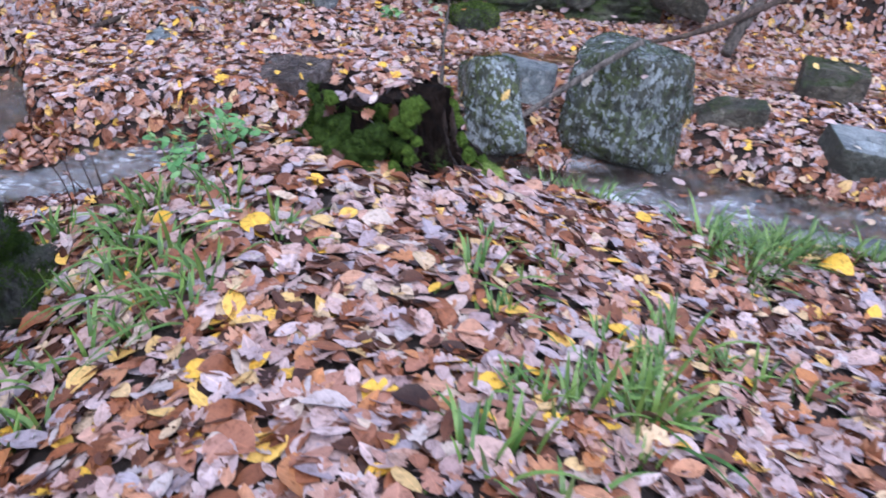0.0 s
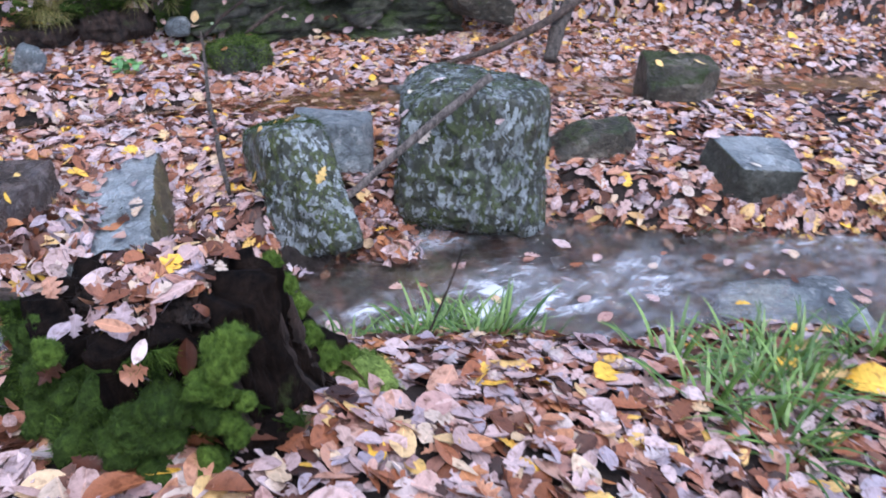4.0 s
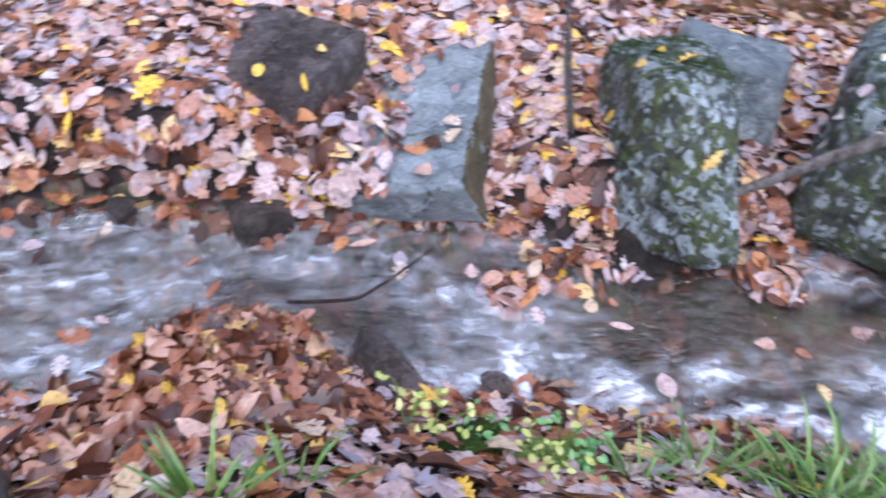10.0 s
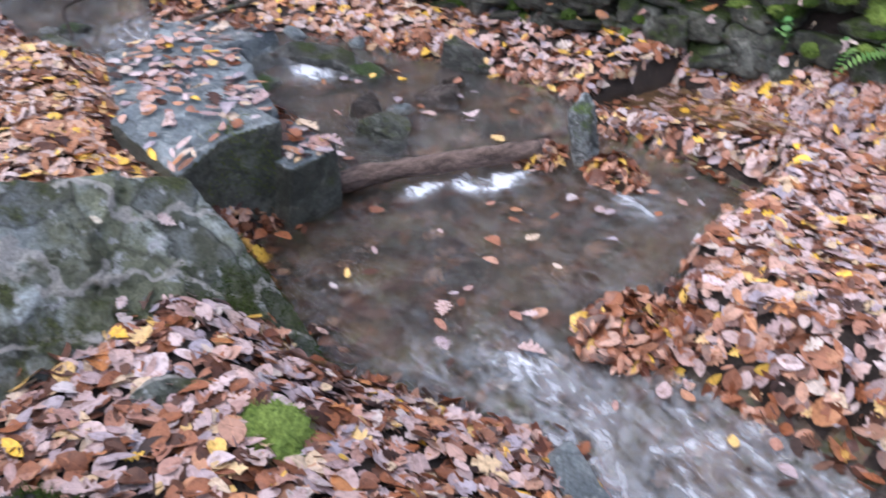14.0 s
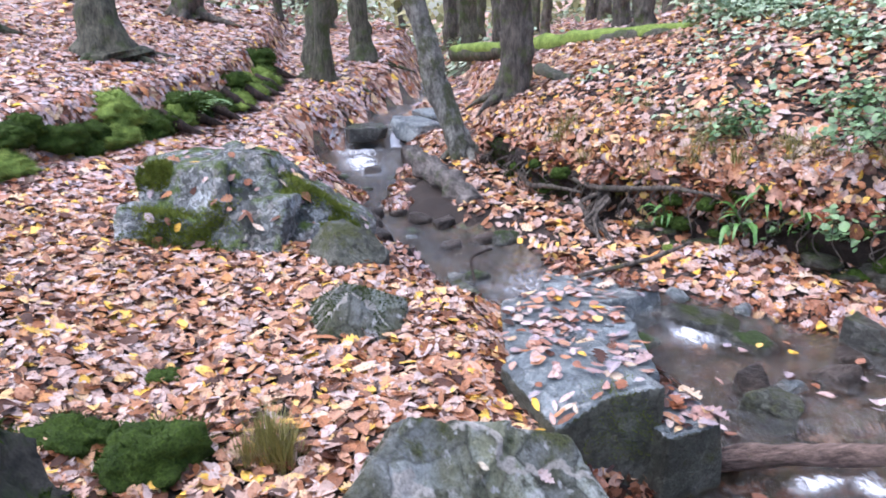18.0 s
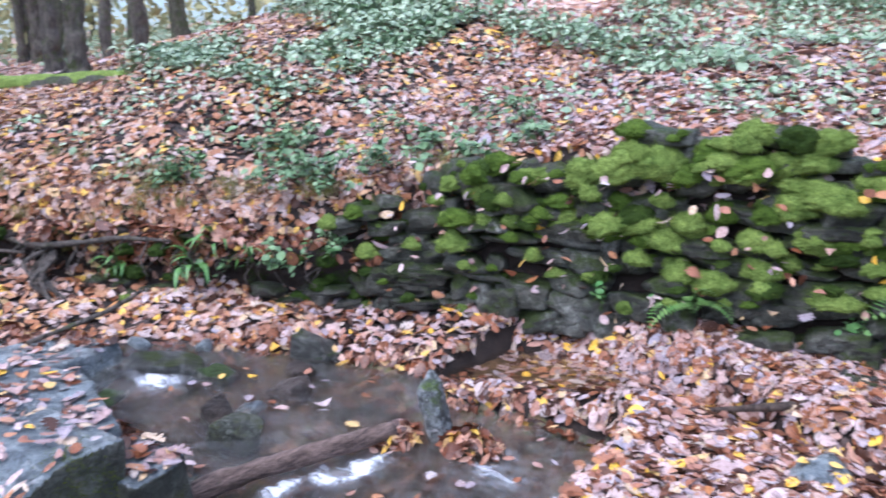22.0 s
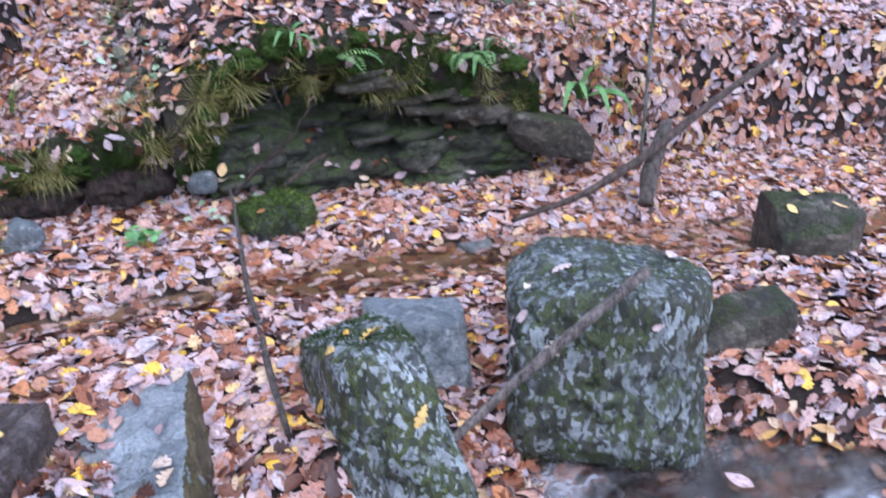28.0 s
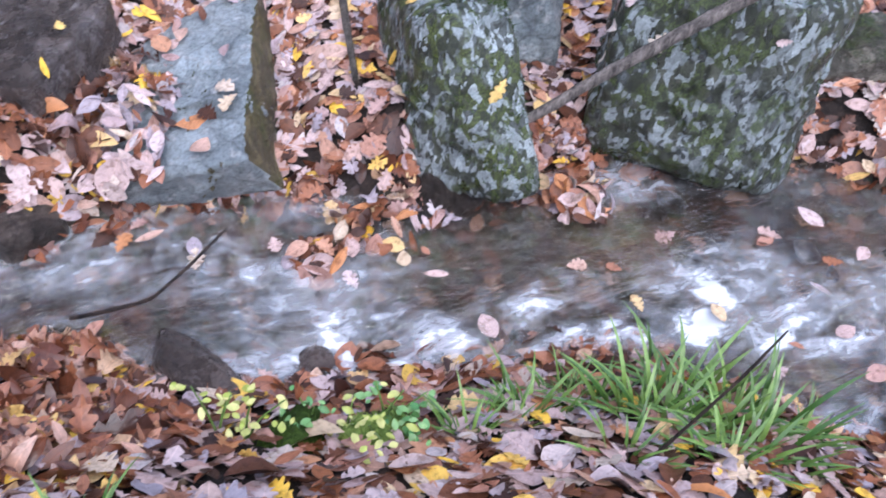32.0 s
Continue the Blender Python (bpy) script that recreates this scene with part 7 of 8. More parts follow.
    for k in range(15):
        x = 2.35 + 0.065 * k + r.uniform(-0.03, 0.03)
        v, t = stone_shape((r.uniform(0.08, 0.17), 0.12, r.uniform(0.02, 0.045)), 500 + k, facets=6, p=30, rough=0.1, level=4)
        part("rock_face", np_mesh("rock_face", (v @ turn(r.uniform(-10, 10), r.uniform(-8, 8), -20).T) + [x, float(np.interp(x, KX, KY)) - 0.03 + r.uniform(-0.03, 0.05), float(np.interp(x, xs, low)) + r.uniform(-0.05, 0.16)], t), M_brown, base)
    return base


def earth_face():
    """Undercut face of dark root-bound earth along the upstream bank, with moss and hanging rootlets."""
    base = thing("earth_bank", None, None, "undercut dark earth bank with moss, ferns and hanging rootlets", "bank")
    nx, nz = 150, 34
    xs = np.linspace(-8.5, -4.35, nx)
    foot = np.interp(xs, KX, KY)
    lo = np.interp(xs, [-8.5, -7, -6, -4.3], [0.2, 0.04, -0.12, -0.14])
    hi = np.interp(xs, [-8.5, -7.3, -6.5, -6.0, -5.4, -5.0, -4.35], [0.72, 0.66, 0.60, 0.64, 0.62, 0.5, 0.46])
    f = np.linspace(0, 1.25, nz)
    X = np.repeat(xs[None], nz, 0)
    up = np.clip(f, 0, 1)[:, None]
    Z = lo[None] + (hi - lo)[None] * up + 0.10 * np.clip(f - 1, 0, 1)[:, None]
    Y = foot[None] - 0.02 + 0.14 * np.exp(-((up / 0.35) ** 2)) * (X > -6.2) + 0.08 * np.sin(np.pi * up) - 0.06 * up**2 + 1.6 * np.clip(f - 1, 0, 1)[:, None]
    q = np.stack([X, Y, Z], -1).reshape(-1, 3)
    q = q + (0.11 * fnoise(q * 3.0, 4, 311) + 0.045 * fnoise(q * 11, 4, 312))[:, None] * np.array([0.2, -1.0, 0.5])
    F = grid_faces(nx, nz)
    T = np.r_[F[:, :3], F[:, [0, 2, 3]]]
    part("earth", np_mesh("earth", q, F, True), M_soil, base, "dark crumbling earth")
    ROCKS["earth"] = (q, T, None)
    part("moss", np_mesh("moss", *fuzz(q, T, 26000, 0.02, 0.005, 51, lambda c, n: np.clip(1.6 * fnoise(c * 4, 3, 52) - 0.15, 0, 1))), M_dmoss, base, "dark green moss on the earth")
    r = np.random.default_rng(53)
    n = np.cross(q[T[:, 1]] - q[T[:, 0]], q[T[:, 2]] - q[T[:, 0]])
    area = np.linalg.norm(n, axis=1)
    n = n / (area[:, None] + 1e-12)
    n = np.where(n[:, 1:2] > 0.3, -n, n)
    c = q[T].mean(1)
    bare = np.interp(c[:, 0], [-8.5, -6.4, -5.9, -4.4], [0.66, 0.60, 0.36, 0.30])
    w = area * np.clip((c[:, 2] - bare) * 5 + 0.1 + 1.7 * fnoise(c * 3.0, 3, 54), 0, 1)
    pick = r.choice(len(T), size=1700, p=w / w.sum())
    thing("fallen_leaf", np_mesh("fallen_leaf", *leaves_at(c[pick], n[pick] + [0, 0, 0.5], 0.085, MIX, 55, curl=0.3, tilt=0.45, lift=0.008), True, (M_wetleaf,)), None, "brown leaves hanging down the earth bank", "fallen leaves", kind="stuff")
    for k in range(60):
        x = r.uniform(-8.3, -4.5)
        y, z0 = float(np.interp(x, KX, KY)) - 0.14, float(np.interp(x, xs, hi)) - r.uniform(-0.02, 0.12)
        ln = r.uniform(0.1, 0.36)
        w = r.uniform(-0.12, 0.12, 3)
        part("root", np_mesh("root", *tube([(x, y + 0.08, z0), (x + w[0] * 0.5, y - 0.03, z0 - ln * 0.4), (x + w[1], y - 0.02, z0 - ln * 0.7), (x + w[2], y + 0.03, z0 - ln)], [0.007, 0.006, 0.004, 0.002], 5, 0.2, k)), M_root, base)
    for k in range(26):
        x = r.uniform(-8.2, -4.5)
        o = part("moss", DCUSHIONS[k % 4], None, base)
        s_ = r.uniform(0.03, 0.07)
        o.location, o.scale, o.rotation_euler = (x, float(np.interp(x, KX, KY)) - 0.08, float(np.interp(x, xs, lo + (hi - lo) * r.uniform(0.2, 0.95)))), (s_ * 1.4, s_, s_), (0, 0, k)
    return base


earth_face()
overhang()
bank_lip(0.05, 1.15, lambda x: float(np.interp(x, [0.05, 0.5, 1.15], [0.2, 0.3, 0.42])), 0.09, "low undercut lip of turf with dangling roots", 46, ((0.5, 0.1, 0.3, 0.07, M_rot), (0.95, 0.14, 0.25, 0.1, M_rot)))

# ---- mossy ledge on the near hill ----
ml = np.random.default_rng(8)
for k in range(34):
    x = -6.4 - 6.2 * k / 34
    y = np.interp(x, [-14, -11, -8.6, -6.6, -5], [-0.3, -0.75, -1.85, -3.1, -4.3]) + ml.uniform(-0.22, 0.05)
    s = ml.uniform(0.14, 0.26)
    moss((x, y, ground_at(x, y) + 0.02), (s * 1.2, s, s * 0.85), k, ml.uniform() < 0.5, None, "deep green moss clump on the earth ledge")
for k in range(9):
    x = -9.3 - k * 0.4
    y = np.interp(x, [-14, -11, -8.6], [-0.3, -0.75, -1.85]) + 0.12
    stick([(x, y - 0.2, ground_at(x, y - 0.3)), (x + 0.05, y, ground_at(x, y) + 0.12), (x + 0.02, y + 0.25, ground_at(x, y + 0.3))], [0.05, 0.06, 0.03], "dark root hanging over the eroded ledge", M_rot, 60 + k, "root")

# moss on boulders and ground
for at, size, dark in (                       ((-1.72, 0.57, 0.06), (0.14, 0.1, 0.05), False), ((-1.55, 0.42, 0.06), (0.07, 0.06, 0.04), False), ((0.55, 1.0, ground_at(0.55, 1.0)), (0.11, 0.07, 0.05), False), ((0.66, 0.2, ground_at(0.66, 0.2)), (0.12, 0.07, 0.05), False),
                       ((0.36, 1.06, ground_at(0.36, 1.06)), (0.10, 0.07, 0.04), True), ((-3.32, -0.78, 0.1), (0.22, 0.18, 0.16), True), ((-3.5, -1.15, 0.12), (0.2, 0.15, 0.12), True), ((-4.05, -0.85, 0.14), (0.1, 0.08, 0.05), True)):
    moss(at, size, int(abs(at[0]) * 10), dark)


# ---- grasses and herbs ----
GRASS_LABEL = {"wood": "tuft of broad dark green woodrush among wet leaves", "bank": "bright green grass tuft at the water's edge", "dry": "faded yellow-green grass clump", "hang": "dead grass hanging over the bank's edge"}


def grass(kind, x, y, s=1.0, seed=0, z=None):
    ob = thing("grass_tuft", TUFTS[kind][seed % 3], None, GRASS_LABEL[kind], "grass", GRASS_LABEL[kind].split(" among")[0] + "s")
    ob.location = (x, y, (ground_at(x, y) if z is None else z) - 0.01)
    ob.scale, ob.rotation_euler = (s, s, s), (0, 0, seed * 2.1)
    return ob


gr = np.random.default_rng(12)
for k in range(24):
    grass("wood", gr.normal(-0.72, 0.26), gr.normal(-0.75, 0.32), gr.uniform(0.5, 0.85), k)
for k in range(10):
    grass("wood", gr.uniform(-1.15, -0.6), gr.uniform(-0.45, 0.0), gr.uniform(0.6, 1.0), k)
for k in range(17):
    grass("wood", gr.normal(0.72, 0.24), gr.normal(-1.12, 0.2), gr.uniform(0.5, 0.9), k)
for k in range(4):
    grass("wood", gr.normal(0.5, 0.2), gr.normal(-0.75, 0.15), gr.uniform(0.4, 0.7), k)
for k in range(16):
    grass("wood", gr.normal(0.5, 0.16), gr.normal(-1.45, 0.14), gr.uniform(0.5, 0.9), k)
for k in range(6):
    grass("bank", gr.normal(0.9, 0.14), gr.normal(0.95, 0.06), gr.uniform(0.45, 0.8), k)
for k in range(11):
    grass("bank", gr.normal(1.38, 0.13), gr.normal(0.75, 0.07), gr.uniform(0.6, 1.05), k)
for k in range(15):
    grass("bank", gr.normal(1.85, 0.2), gr.normal(-0.18, 0.18), gr.uniform(0.6, 1.05), k)
for x, y, s in ((0.2, 5.4, 1.1), (0.36, 5.5, 1.2), (-0.4, 4.66, 1.0), (-0.5, 4.6, 0.9), (0.1, 4.62, 0.9), (0.0, 5.3, 0.8), (-0.2, 0.75, 0.7), (-0.05, 0.8, 0.6)):
    grass("bank", x, y, s, int(s * 10))
for x, y, s in ((-3.3, -0.3, 0.9), (-3.22, -0.26, 0.8), (-3.36, -0.34, 0.8), (-3.27, -0.4, 0.7)):
    grass("dry", x, y, s, int(s * 10))
for k in range(34):
    grass("hang", gr.uniform(1.0, 3.6), gr.uniform(5.6, 7.2), gr.uniform(0.7, 1.3), k)
for k in range(22):
    x = gr.uniform(0.9, 4.2)
    grass("hang", x, np.interp(x, KX, KY) + gr.uniform(0.1, 0.3), gr.uniform(0.6, 1.0), k)
for k in range(44):
    x = gr.uniform(-7.4, -4.0)
    grass("hang", x, np.interp(x, KX, KY) + gr.uniform(0.1, 0.8), gr.uniform(0.6, 1.1), k)


def frond_shape(length, pairs, seed):
    r = np.random.default_rng(seed)
    bits = []
    s = np.linspace(0.12, 1, pairs)
    for k, q in enumerate(s):
        c = np.array([q * length, 0, 0.35 * length * math.sin(q * 2.3) - 0.18 * length * q * q])
        ln = length * 0.30 * math.sin(math.pi * (0.12 + 0.86 * q)) ** 0.8 + 0.006
        for sd in (-1, 1):
            e = c + np.array([0.35 * ln, sd * ln, -0.12 * ln])
            wd = np.array([0.5 * length / pairs, 0, 0])
            mid = 0.5 * (c + e)
            v = np.array([c, mid - wd * 0.9, e, mid + wd * 0.9])
            bits.append((v, np.array([[0, 1, 2], [0, 2, 3]])))
    return merged(bits)


FROND = [np_mesh("frond", *frond_shape(0.3, 13, k), False, (M_fern,)) for k in range(3)]


def fern(x, y, z, s, n, seed, face=-1.57, label="small green fern growing from the wall"):
    base = thing("fern", None, None, label, "fern")
    base.location = (x, y, z)
    r = np.random.default_rng(seed)
    for k in range(n):
        o = new("frond", FROND[k % 3])
        o.parent = base
        o.rotation_euler = (r.uniform(-0.2, 0.2), r.uniform(-0.3, 0.5), face + (k - (n - 1) / 2) * 2.4 / max(n, 2) + r.uniform(-0.2, 0.2))
        o.scale = (s * r.uniform(0.7, 1.1),) * 3
    return base


fern(-2.25, 4.72, 0.34, 1.1, 4, 1, -1.0)
fern(-0.9, 5.02, 0.36, 1.7, 4, 3, label="drooping fern with a large pale frond at the wall's foot")
fern(-0.75, 5.1, 0.30, 1.2, 3, 4)
fern(2.2, 4.45, 0.78, 0.9, 4, 10, label="small fern on the bank's lip")
fern(-9.6, -0.9, 1.0, 2.0, 5, 11, label="pale fern drooping over the mossy ledge")
fern(3.0, 4.22, 0.72, 0.9, 4, 12, label="small fern on the bank's lip")


def herb(x, y, s, n, mat, seed, label, z=None, name="herb", size=0.07):
    """A small plant: thin stems with leaves in whorls."""
    r = np.random.default_rng(seed)
    base = thing(name, None, None, label, "plant")
    base.location = (x, y, ground_at(x, y) if z is None else z)
    for k in range(n):
        a, out, h = r.uniform(0, 6.28), r.uniform(0.03, 0.16) * s, r.uniform(0.08, 0.26) * s
        top = np.array([math.cos(a) * out, math.sin(a) * out, h])
        part("stem", np_mesh("stem", *tube([(0, 0, 0), top * [0.4, 0.4, 0.6], top], [0.004, 0.003, 0.002], 5)), M_grass, base)
        m = 6
        q = r.uniform(0.35, 1.0, m)[:, None]
        pts = top * q + np.c_[r.normal(size=(m, 2)) * 0.035 * s, 0 * q]
        part("leaves", np_mesh("leaves", *leaves_at(pts, np.tile([0, 0, 1.0], (m, 1)), size * s, [("beech", 1.0)], seed + k, tilt=0.35)), mat, base)
    return base


for k, (x, y) in enumerate(((-0.52, -0.02), (-0.45, 0.2), (-0.62, 0.1), (-0.4, 0.08), (-0.66, 0.28), (-0.35, 0.3))):
    herb(x, y, 0.8, 3, M_herb, 500 + k, "fresh green nettle-like plant at the top of the bank", size=0.06)
for k, (x, y) in enumerate(((0.42, 1.12), (0.5, 1.08), (0.55, 1.02), (0.6, 1.06), (0.2, 1.15), (0.26, 1.12), (0.66, 1.0))):
    herb(x, y, 0.7, 3, M_lime if k % 3 else M_herb, 520 + k, "low plant with small round yellow-green leaves", size=0.036)
for k, (x, y, z) in enumerate(((-2.95, 4.62, 0.3), (-2.85, 4.6, 0.18), (-2.45, 4.75, 0.22), (-1.15, 5.05, 0.25), (-1.3, 5.0, 0.2), (-0.6, 5.25, 0.8), (-1.2, 5.15, 0.85))):
    herb(x, y - 0.03, 0.9, 4, M_herb, 540 + k, "small leafy plant rooted in the wall", z, size=0.06)
herb(0.85, 4.3, 0.8, 3, M_herb, 560, "green seedling on the leafy beach", size=0.09)


STRAPS = []
for k in range(3):
    r_ = np.random.default_rng(60 + k)
    rows_ = []
    s_ = np.linspace(0, 1, 9)
    ln_ = 0.27
    w_ = 0.021 * np.sin(np.pi * (0.12 + 0.88 * s_)) ** 0.6 * (1 + 0.12 * np.sin(s_ * 40))
    c_ = np.stack([ln_ * s_, 0 * s_, ln_ * (0.62 * np.sin(s_ * 2.2) - 0.42 * s_**2)], -1)
    v_ = np.stack([c_ - np.stack([0 * s_, w_, -0.25 * w_], -1), c_, c_ + np.stack([0 * s_, w_, 0.25 * w_], -1)], 1).reshape(-1, 3)
    STRAPS.append(np_mesh("frond", v_, grid_faces(3, 9), True, (M_strap,)))


def strap_fern(x, y, z, s, n, seed, face=-1.2):
    """Hart's-tongue: a rosette of glossy strap leaves arching out of the bank."""
    base = thing("fern", None, None, "glossy strap-leaved fern arching out of the stony bank", "fern")
    base.location = (x, y, z)
    r = np.random.default_rng(seed)
    for k in range(n):
        o = new("frond", STRAPS[k % 3])
        o.parent = base
        o.rotation_euler = (r.uniform(-0.3, 0.3), r.uniform(-0.5, 0.5), face + (k - (n - 1) / 2) * 2.8 / n + r.uniform(-0.2, 0.2))
        o.scale = (s * r.uniform(0.7, 1.15),) * 3
    return base


for k, (x, y, z, q, n) in enumerate(((-7.2, 1.86, 0.22, 1.0, 9), (-5.91, 2.6, 0.34, 0.7, 8), (-5.37, 2.95, 0.34, 1.0, 8), (-5.24, 3.06, 0.55, 0.9, 6), (-5.05, 3.24, 0.42, 0.8, 6), (3.74, 3.98, 0.34, 1.3, 7), (3.1, 4.18, 0.66, 0.8, 5), (1.95, 4.58, 0.86, 0.8, 6), (-0.45, 5.0, 0.12, 0.8, 6))):
    strap_fern(x, y, z, q, n, 620 + k)


def bramble(x, y, z, reach, n, seed, face=-1.4):
    """Arching bramble canes with leaves in threes."""
    base = thing("bramble", None, None, "green bramble spray arching over the leafy bank", "plant", "brambles on the bank")
    base.location = (x, y, z)
    r = np.random.default_rng(seed)
    for k in range(n):
        a, ln = face + r.uniform(-1.3, 1.3), reach * r.uniform(0.6, 1.15)
        c, s = math.cos(a), math.sin(a)
        h = ln * r.uniform(0.3, 0.6)
        pth = [(0, 0, -0.03), (c * ln * 0.3, s * ln * 0.3, h), (c * ln * 0.65, s * ln * 0.65, h * 0.95), (c * ln, s * ln, h * 0.2)]
        part("cane", np_mesh("cane", *tube(pth, [0.005, 0.0045, 0.004, 0.002], 5, 0.1, seed + k, 3.0, 12)), M_shoot, base)
        m = 5
        q = np.repeat(r.uniform(0.25, 1.0, m), 3)
        pts = np.stack([np.interp(q, [0, 0.33, 0.66, 1], [p_[i] for p_ in pth]) for i in range(3)], -1) + r.normal(size=(3 * m, 3)) * 0.028
        part("leaves", np_mesh("leaves", *leaves_at(pts, np.tile([0.0, -0.3, 1.0], (3 * m, 1)), 0.062, [("beech", 1.0)], seed + 50 + k, tilt=0.4)), M_bankbramble, base)
    return base


for k, (x, e, reach, n) in enumerate(((-4.9, 0.45, 0.42, 9), (-5.15, 0.55, 0.45, 9), (-4.6, 0.5, 0.4, 8), (-4.4, 0.75, 0.4, 7), (-5.05, 0.12, 0.34, 7), (-5.3, 0.1, 0.3, 6), (-4.75, 0.15, 0.3, 6), (-5.9, 0.6, 0.35, 7), (-6.1, 0.85, 0.35, 6), (-3.95, 0.35, 0.3, 6), (-3.6, 0.6, 0.35, 6), (-0.55, 0.3, 0.3, 6), (-0.9, 0.45, 0.28, 5), (-5.6, 1.3, 0.5, 8), (-4.9, 1.3, 0.5, 8), (-4.2, 1.4, 0.5, 8), (2.5, 0.9, 0.4, 6), (3.4, 0.7, 0.4, 6))):
    y = float(np.interp(x, KX, KY)) + e
    bramble(x, y, ground_at(x, y), reach, n, 660 + k)


def undergrowth(x0, x1, y0, y1, count, hmax, seed, label, mat, size=0.075, clump=1.5):
    r = np.random.default_rng(seed)
    x, y = r.uniform(x0, x1, count), r.uniform(y0, y1, count)
    p = np.stack([x, y, 0 * x], -1)
    k = fnoise(p * clump, 3, seed) + r.uniform(-0.5, 0.3, count) > -0.15
    x, y = x[k], y[k]
    z = height(x, y)
    top = hmax * (0.5 + 0.5 * fnoise(np.stack([x, y, 0 * x], -1) * 1.2, 2, seed + 2))
    z = z + r.uniform(0.0, 1.0, len(x)) ** 0.7 * np.clip(top, 0.05, None)
    v, t = leaves_at(np.stack([x, y, z], -1), np.tile([0, -0.25, 1.0], (len(x), 1)), size, [("beech", 0.7), ("chip", 0.3)], seed, tilt=0.45)
    return thing("undergrowth", np_mesh("undergrowth", v, t, True, (mat,)), None, label, "plants", kind="stuff")


undergrowth(-10.5, 1.4, 7.3, 17, 78000, 0.32, 701, "carpet of green bramble leaves on the hillside", M_bramble, 0.082, 0.8)
undergrowth(-9.6, -6.3, 4.5, 7.5, 15000, 0.3, 712, "green bramble leaves along the upper edge of the bank", M_bramble, 0.08, 1.0)
undergrowth(-6.6, -3.6, 4.8, 7.2, 700, 0.22, 702, "bramble leaves trailing over the bank", M_bramble, 0.07, 2.2)
undergrowth(-6.4, -5.2, 3.85, 4.5, 620, 0.26, 703, "dark bramble sprays over the small hollow", M_bankbramble, 0.07, 1.2)
undergrowth(-9.0, -6.2, 2.8, 5.2, 900, 0.2, 704, "scattered green leaves along the fallen trunk", M_bramble, 0.07, 2.0)
undergrowth(-3.5, 0.4, 5.6, 7.6, 1400, 0.2, 705, "scattered bramble leaves above the mossy wall", M_bramble, 0.07, 1.8)
# dark clumps: brown tangle, plus shaded hollows of the slope put into colour
undergrowth(1.1, 5.2, 5.0, 7.4, 7500, 0.2, 708, "dark tangle of dead stems and leaves on the slope, also standing in for shaded hollows", M_dark, 0.06, 1.3)
undergrowth(1.0, 5.5, 4.3, 7.5, 1500, 0.18, 706, "sparse green leaves on the slope", M_bramble, 0.06, 2.0)
undergrowth(-46, -17, -12, 22, 16000, 0.7, 707, "low yellow-green bushes at the back of the wood", M_bramble, 0.22, 0.25)

wr = np.random.default_rng(64)
wx = wr.uniform(-4.4, -0.5, 420)
pts = np.stack([wx, np.interp(wx, KX, KY) - wr.uniform(0.1, 0.2, 420), wr.uniform(0.0, 1.2, 420)], -1)
v, t = leaves_at(pts[wr.uniform(0, 1, 420) < 0.55], np.tile([0, -0.5, 1.0], (420, 1)), 0.08, MIX, 65, tilt=0.5)
thing("fallen_leaf", np_mesh("fallen_leaf", v, t, True, (M_litter,)), None, "leaves caught between the stones of the mossy wall", "fallen leaves", kind="stuff")

# ---- leaves lying on rocks ----
leaves_on("big", 16, 801, "pale leaves stuck to the big wet boulder", 0.08, 0.0, M_pale)
leaves_on("small", 9, 802, "pale and yellow leaves stuck to the upright boulder", 0.07, 0.0, M_yellow)
leaves_on("slab", 34, 803, "brown leaves gathered on the tilted slate slab", 0.08, 0.6)
heap(0.12, 2.42, 0.26, 0.34, 0.1, 230, 39, "wet brown leaves lying deep over the slab's low end", M_litter, -0.17)
leaves_on("dark", 5, 804, "orange leaves on the dark rock", 0.09, 0.6, M_yellow)
leaves_on("ledge", 210, 805, "wet leaves strewn over the flat ledge", 0.085, 0.7)
leaves_on("ledge2", 60, 806, "wet leaves on the slate ledge", 0.085, 0.7)
leaves_on("blk", 46, 807, "brown leaves on the dark block's top", 0.072, 0.8)
leaves_on("blk2", 40, 808, "leaves on the low dark block", 0.085, 0.75)
leaves_on("bb", 150, 809, "leaves caught on the big grey boulder", 0.085, 0.25)
leaves_on("lb", 12, 810, "a few pale leaves on the veined boulder", 0.08, 0.4, M_pale)
leaves_on("right", 3, 811, "leaf on the square rock", 0.08, 0.7, M_pale)
leaves_on("gst", 6, 812, "leaves on the flat stone", 0.08, 0.7, M_yellow)
leaves_on("far", 5, 813, "leaves on the dark mossy rock", 0.08, 0.6, M_yellow)
leaves_on("lip45", 1100, 814, "brown leaves lying over the overhanging turf", 0.082, 0.62, None, 0.35)
leaves_on("lip45", 110, 817, "brown leaves clinging to the turf's edge", 0.08, -0.4, None, 0.5)
leaves_on("face", 90, 818, "fallen leaves caught on the ledges of the hollow", 0.075, 0.3, None, 0.3)
leaves_on("lip46", 150, 815, "brown leaves lying along the low turf lip", 0.085, 0.1, None, 0.5)
leaves_on("mossb", 4, 816, "single leaves on the mossy rock", 0.07, 0.5)
moss_coat("mossb", 9000, 0.014, 0.004, 821, "deep green moss on the round rock", M_dmoss, -0.1)
moss_coat("far", 1200, 0.010, 0.005, 822, "thin moss on the rock in the side channel")
moss_coat("big", 1800, 0.007, 0.004, 823, "olive moss in patches on the big boulder", M_dmoss, 0.45)
moss_coat("small", 3500, 0.010, 0.004, 824, "olive moss in patches on the upright boulder", M_dmoss, 0.4)


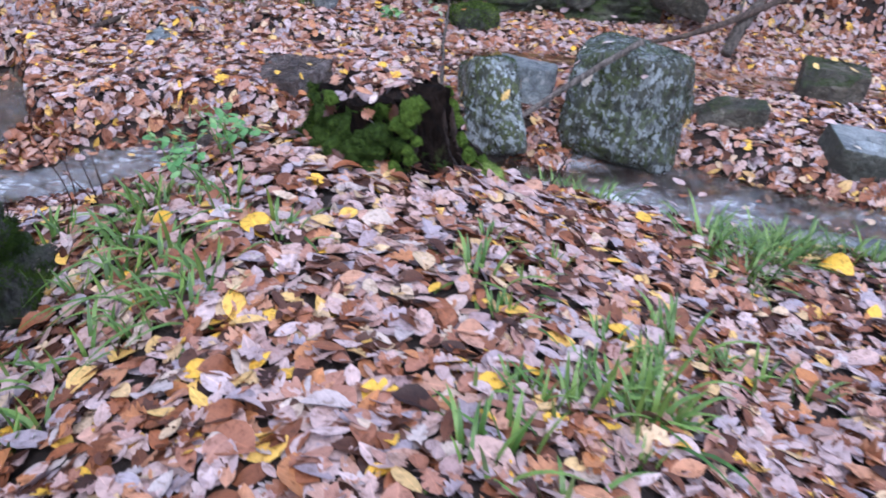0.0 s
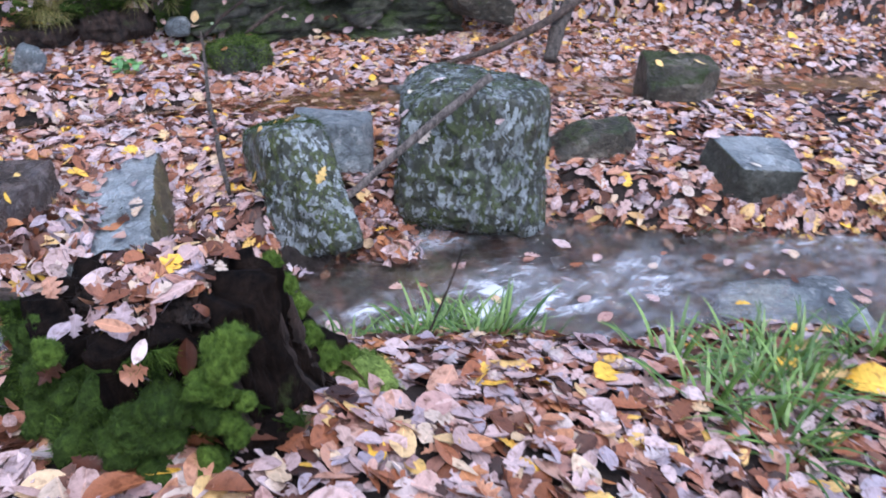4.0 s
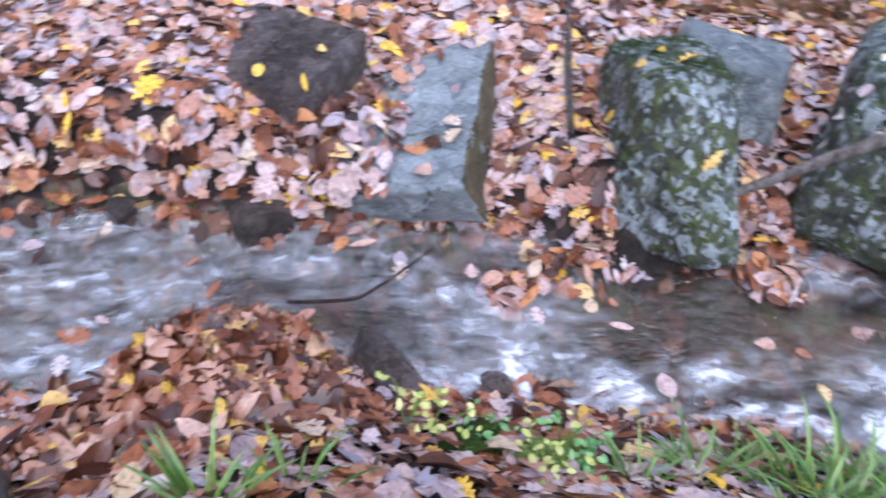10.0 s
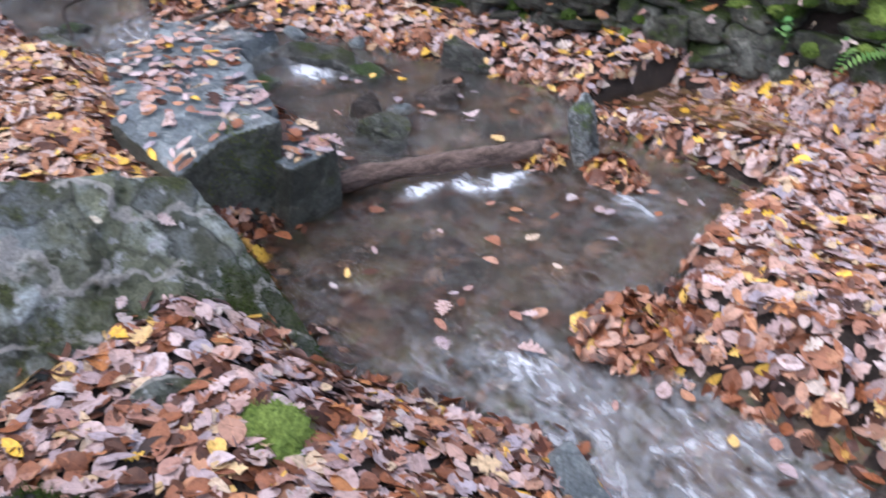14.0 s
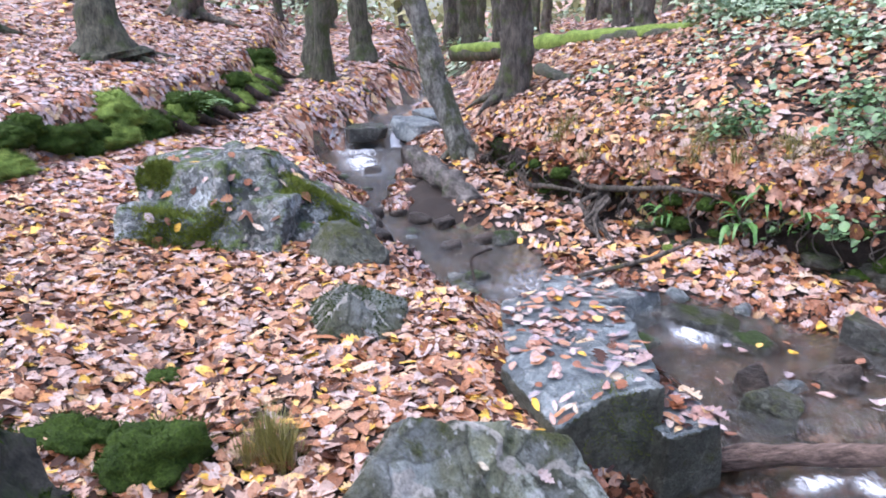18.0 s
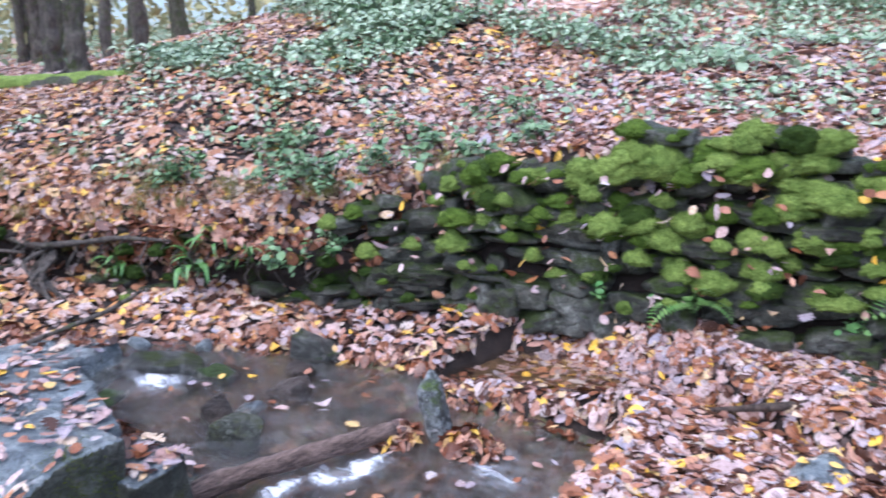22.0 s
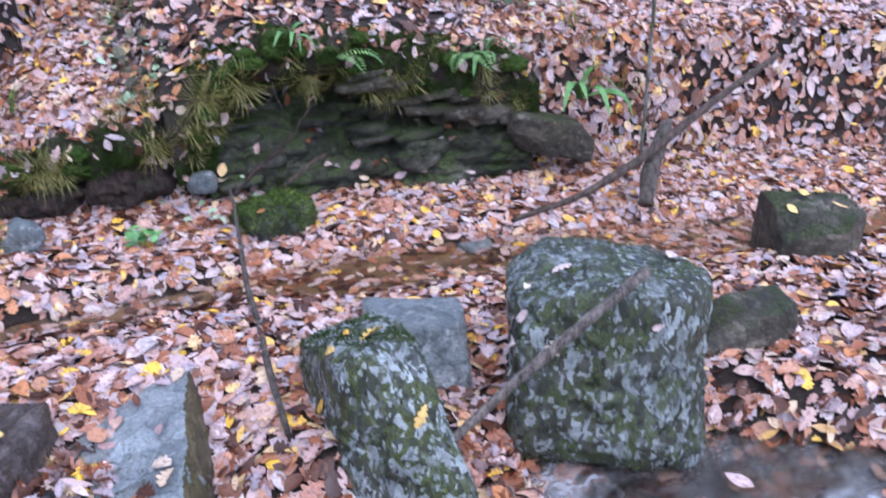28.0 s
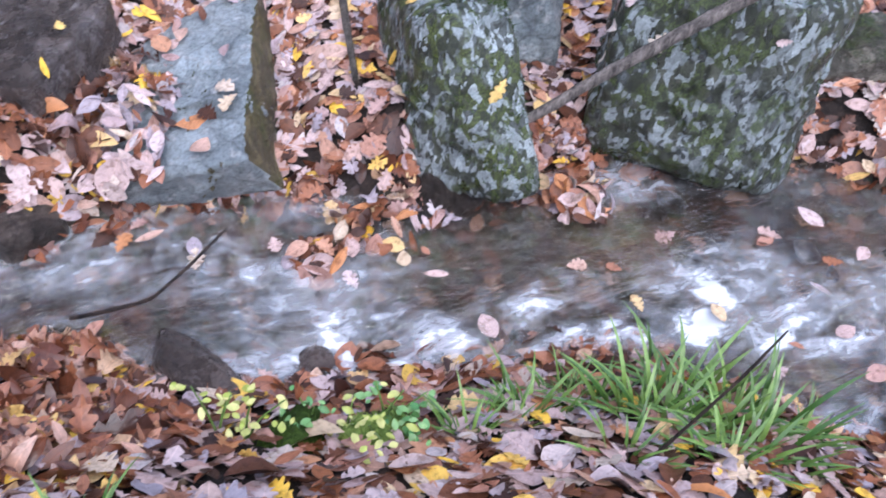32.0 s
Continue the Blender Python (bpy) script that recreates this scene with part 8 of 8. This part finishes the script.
def moss_patch(key, centre, radius, count, seed, label, mat=None, length=0.024):
    v, t, _ = ROCKS[key]
    at_ = np.array(centre)
    bv, bt = fuzz(v, t, count, length, 0.36 * length, seed, lambda c, n: np.clip(2.0 * (1.1 - np.linalg.norm(c - at_, axis=1) / radius) + 0.9 * fnoise(c * 8, 3, seed), 0, 1))
    return thing("moss", np_mesh("moss", bv, bt, True, (mat or M_brightmoss,)), None, label, "moss", kind="stuff")


for k, (c, rad, n) in enumerate((((-5.75, -1.05, 0.45), 0.34, 12000), ((-5.6, -0.85, 0.28), 0.26, 7000), ((-6.1, -0.1, 0.74), 0.2, 4000), ((-5.95, 0.15, 0.55), 0.16, 3000), ((-6.2, -1.25, 0.85), 0.2, 4000), ((-5.55, -0.45, 0.2), 0.14, 2500))):
    moss_patch("bb", c, rad, n, 840 + k, "bright green moss growing on the big grey boulder")
moss_patch("mossb", (1.64, 4.22, 0.06), 0.24, 4000, 849, "bright green moss on top of the round rock", M_moss, 0.012)
moss_patch("blk", (-3.2, 1.2, 0.1), 0.2, 900, 850, "yellow-green moss on the dark block", None, 0.012)
moss_patch("lb", (-2.35, 0.85, 0.0), 0.28, 3000, 851, "dark moss low on the veined boulder", M_dmoss, 0.011)
moss_coat("cone", 2500, 0.014, 0.006, 826, "moss on the pointed rock", M_dmoss, 0.3)

# ---- far edge of the wood ----
fr = np.random.default_rng(9)
n = 42000
a, d = np.radians(fr.uniform(146, 262, n)), fr.uniform(36, 64, n)
x, y = d * np.cos(a), -d * np.sin(a) + 1.0
zz = fr.uniform(0, 1, n) ** 0.8 * 9.0
k = fnoise(np.stack([x * 0.16, y * 0.16, zz * 0.3], -1), 3, 91) + fr.uniform(-0.4, 0.4, n) > -0.05
x, y, zz = x[k], y[k], zz[k]
v, t = leaves_at(np.stack([x, y, height(x, y) + zz], -1), np.tile([1.0, 0, 0.6], (len(x), 1)), 0.42, [("chip", 1.0)], 92, tilt=0.6)
thing("far_woods", np_mesh("far_woods", v, t, True, (M_farleaf,)), None, "hazy yellow-green foliage at the far edge of the wood", "woods", kind="stuff")
# ---- body3 end ----
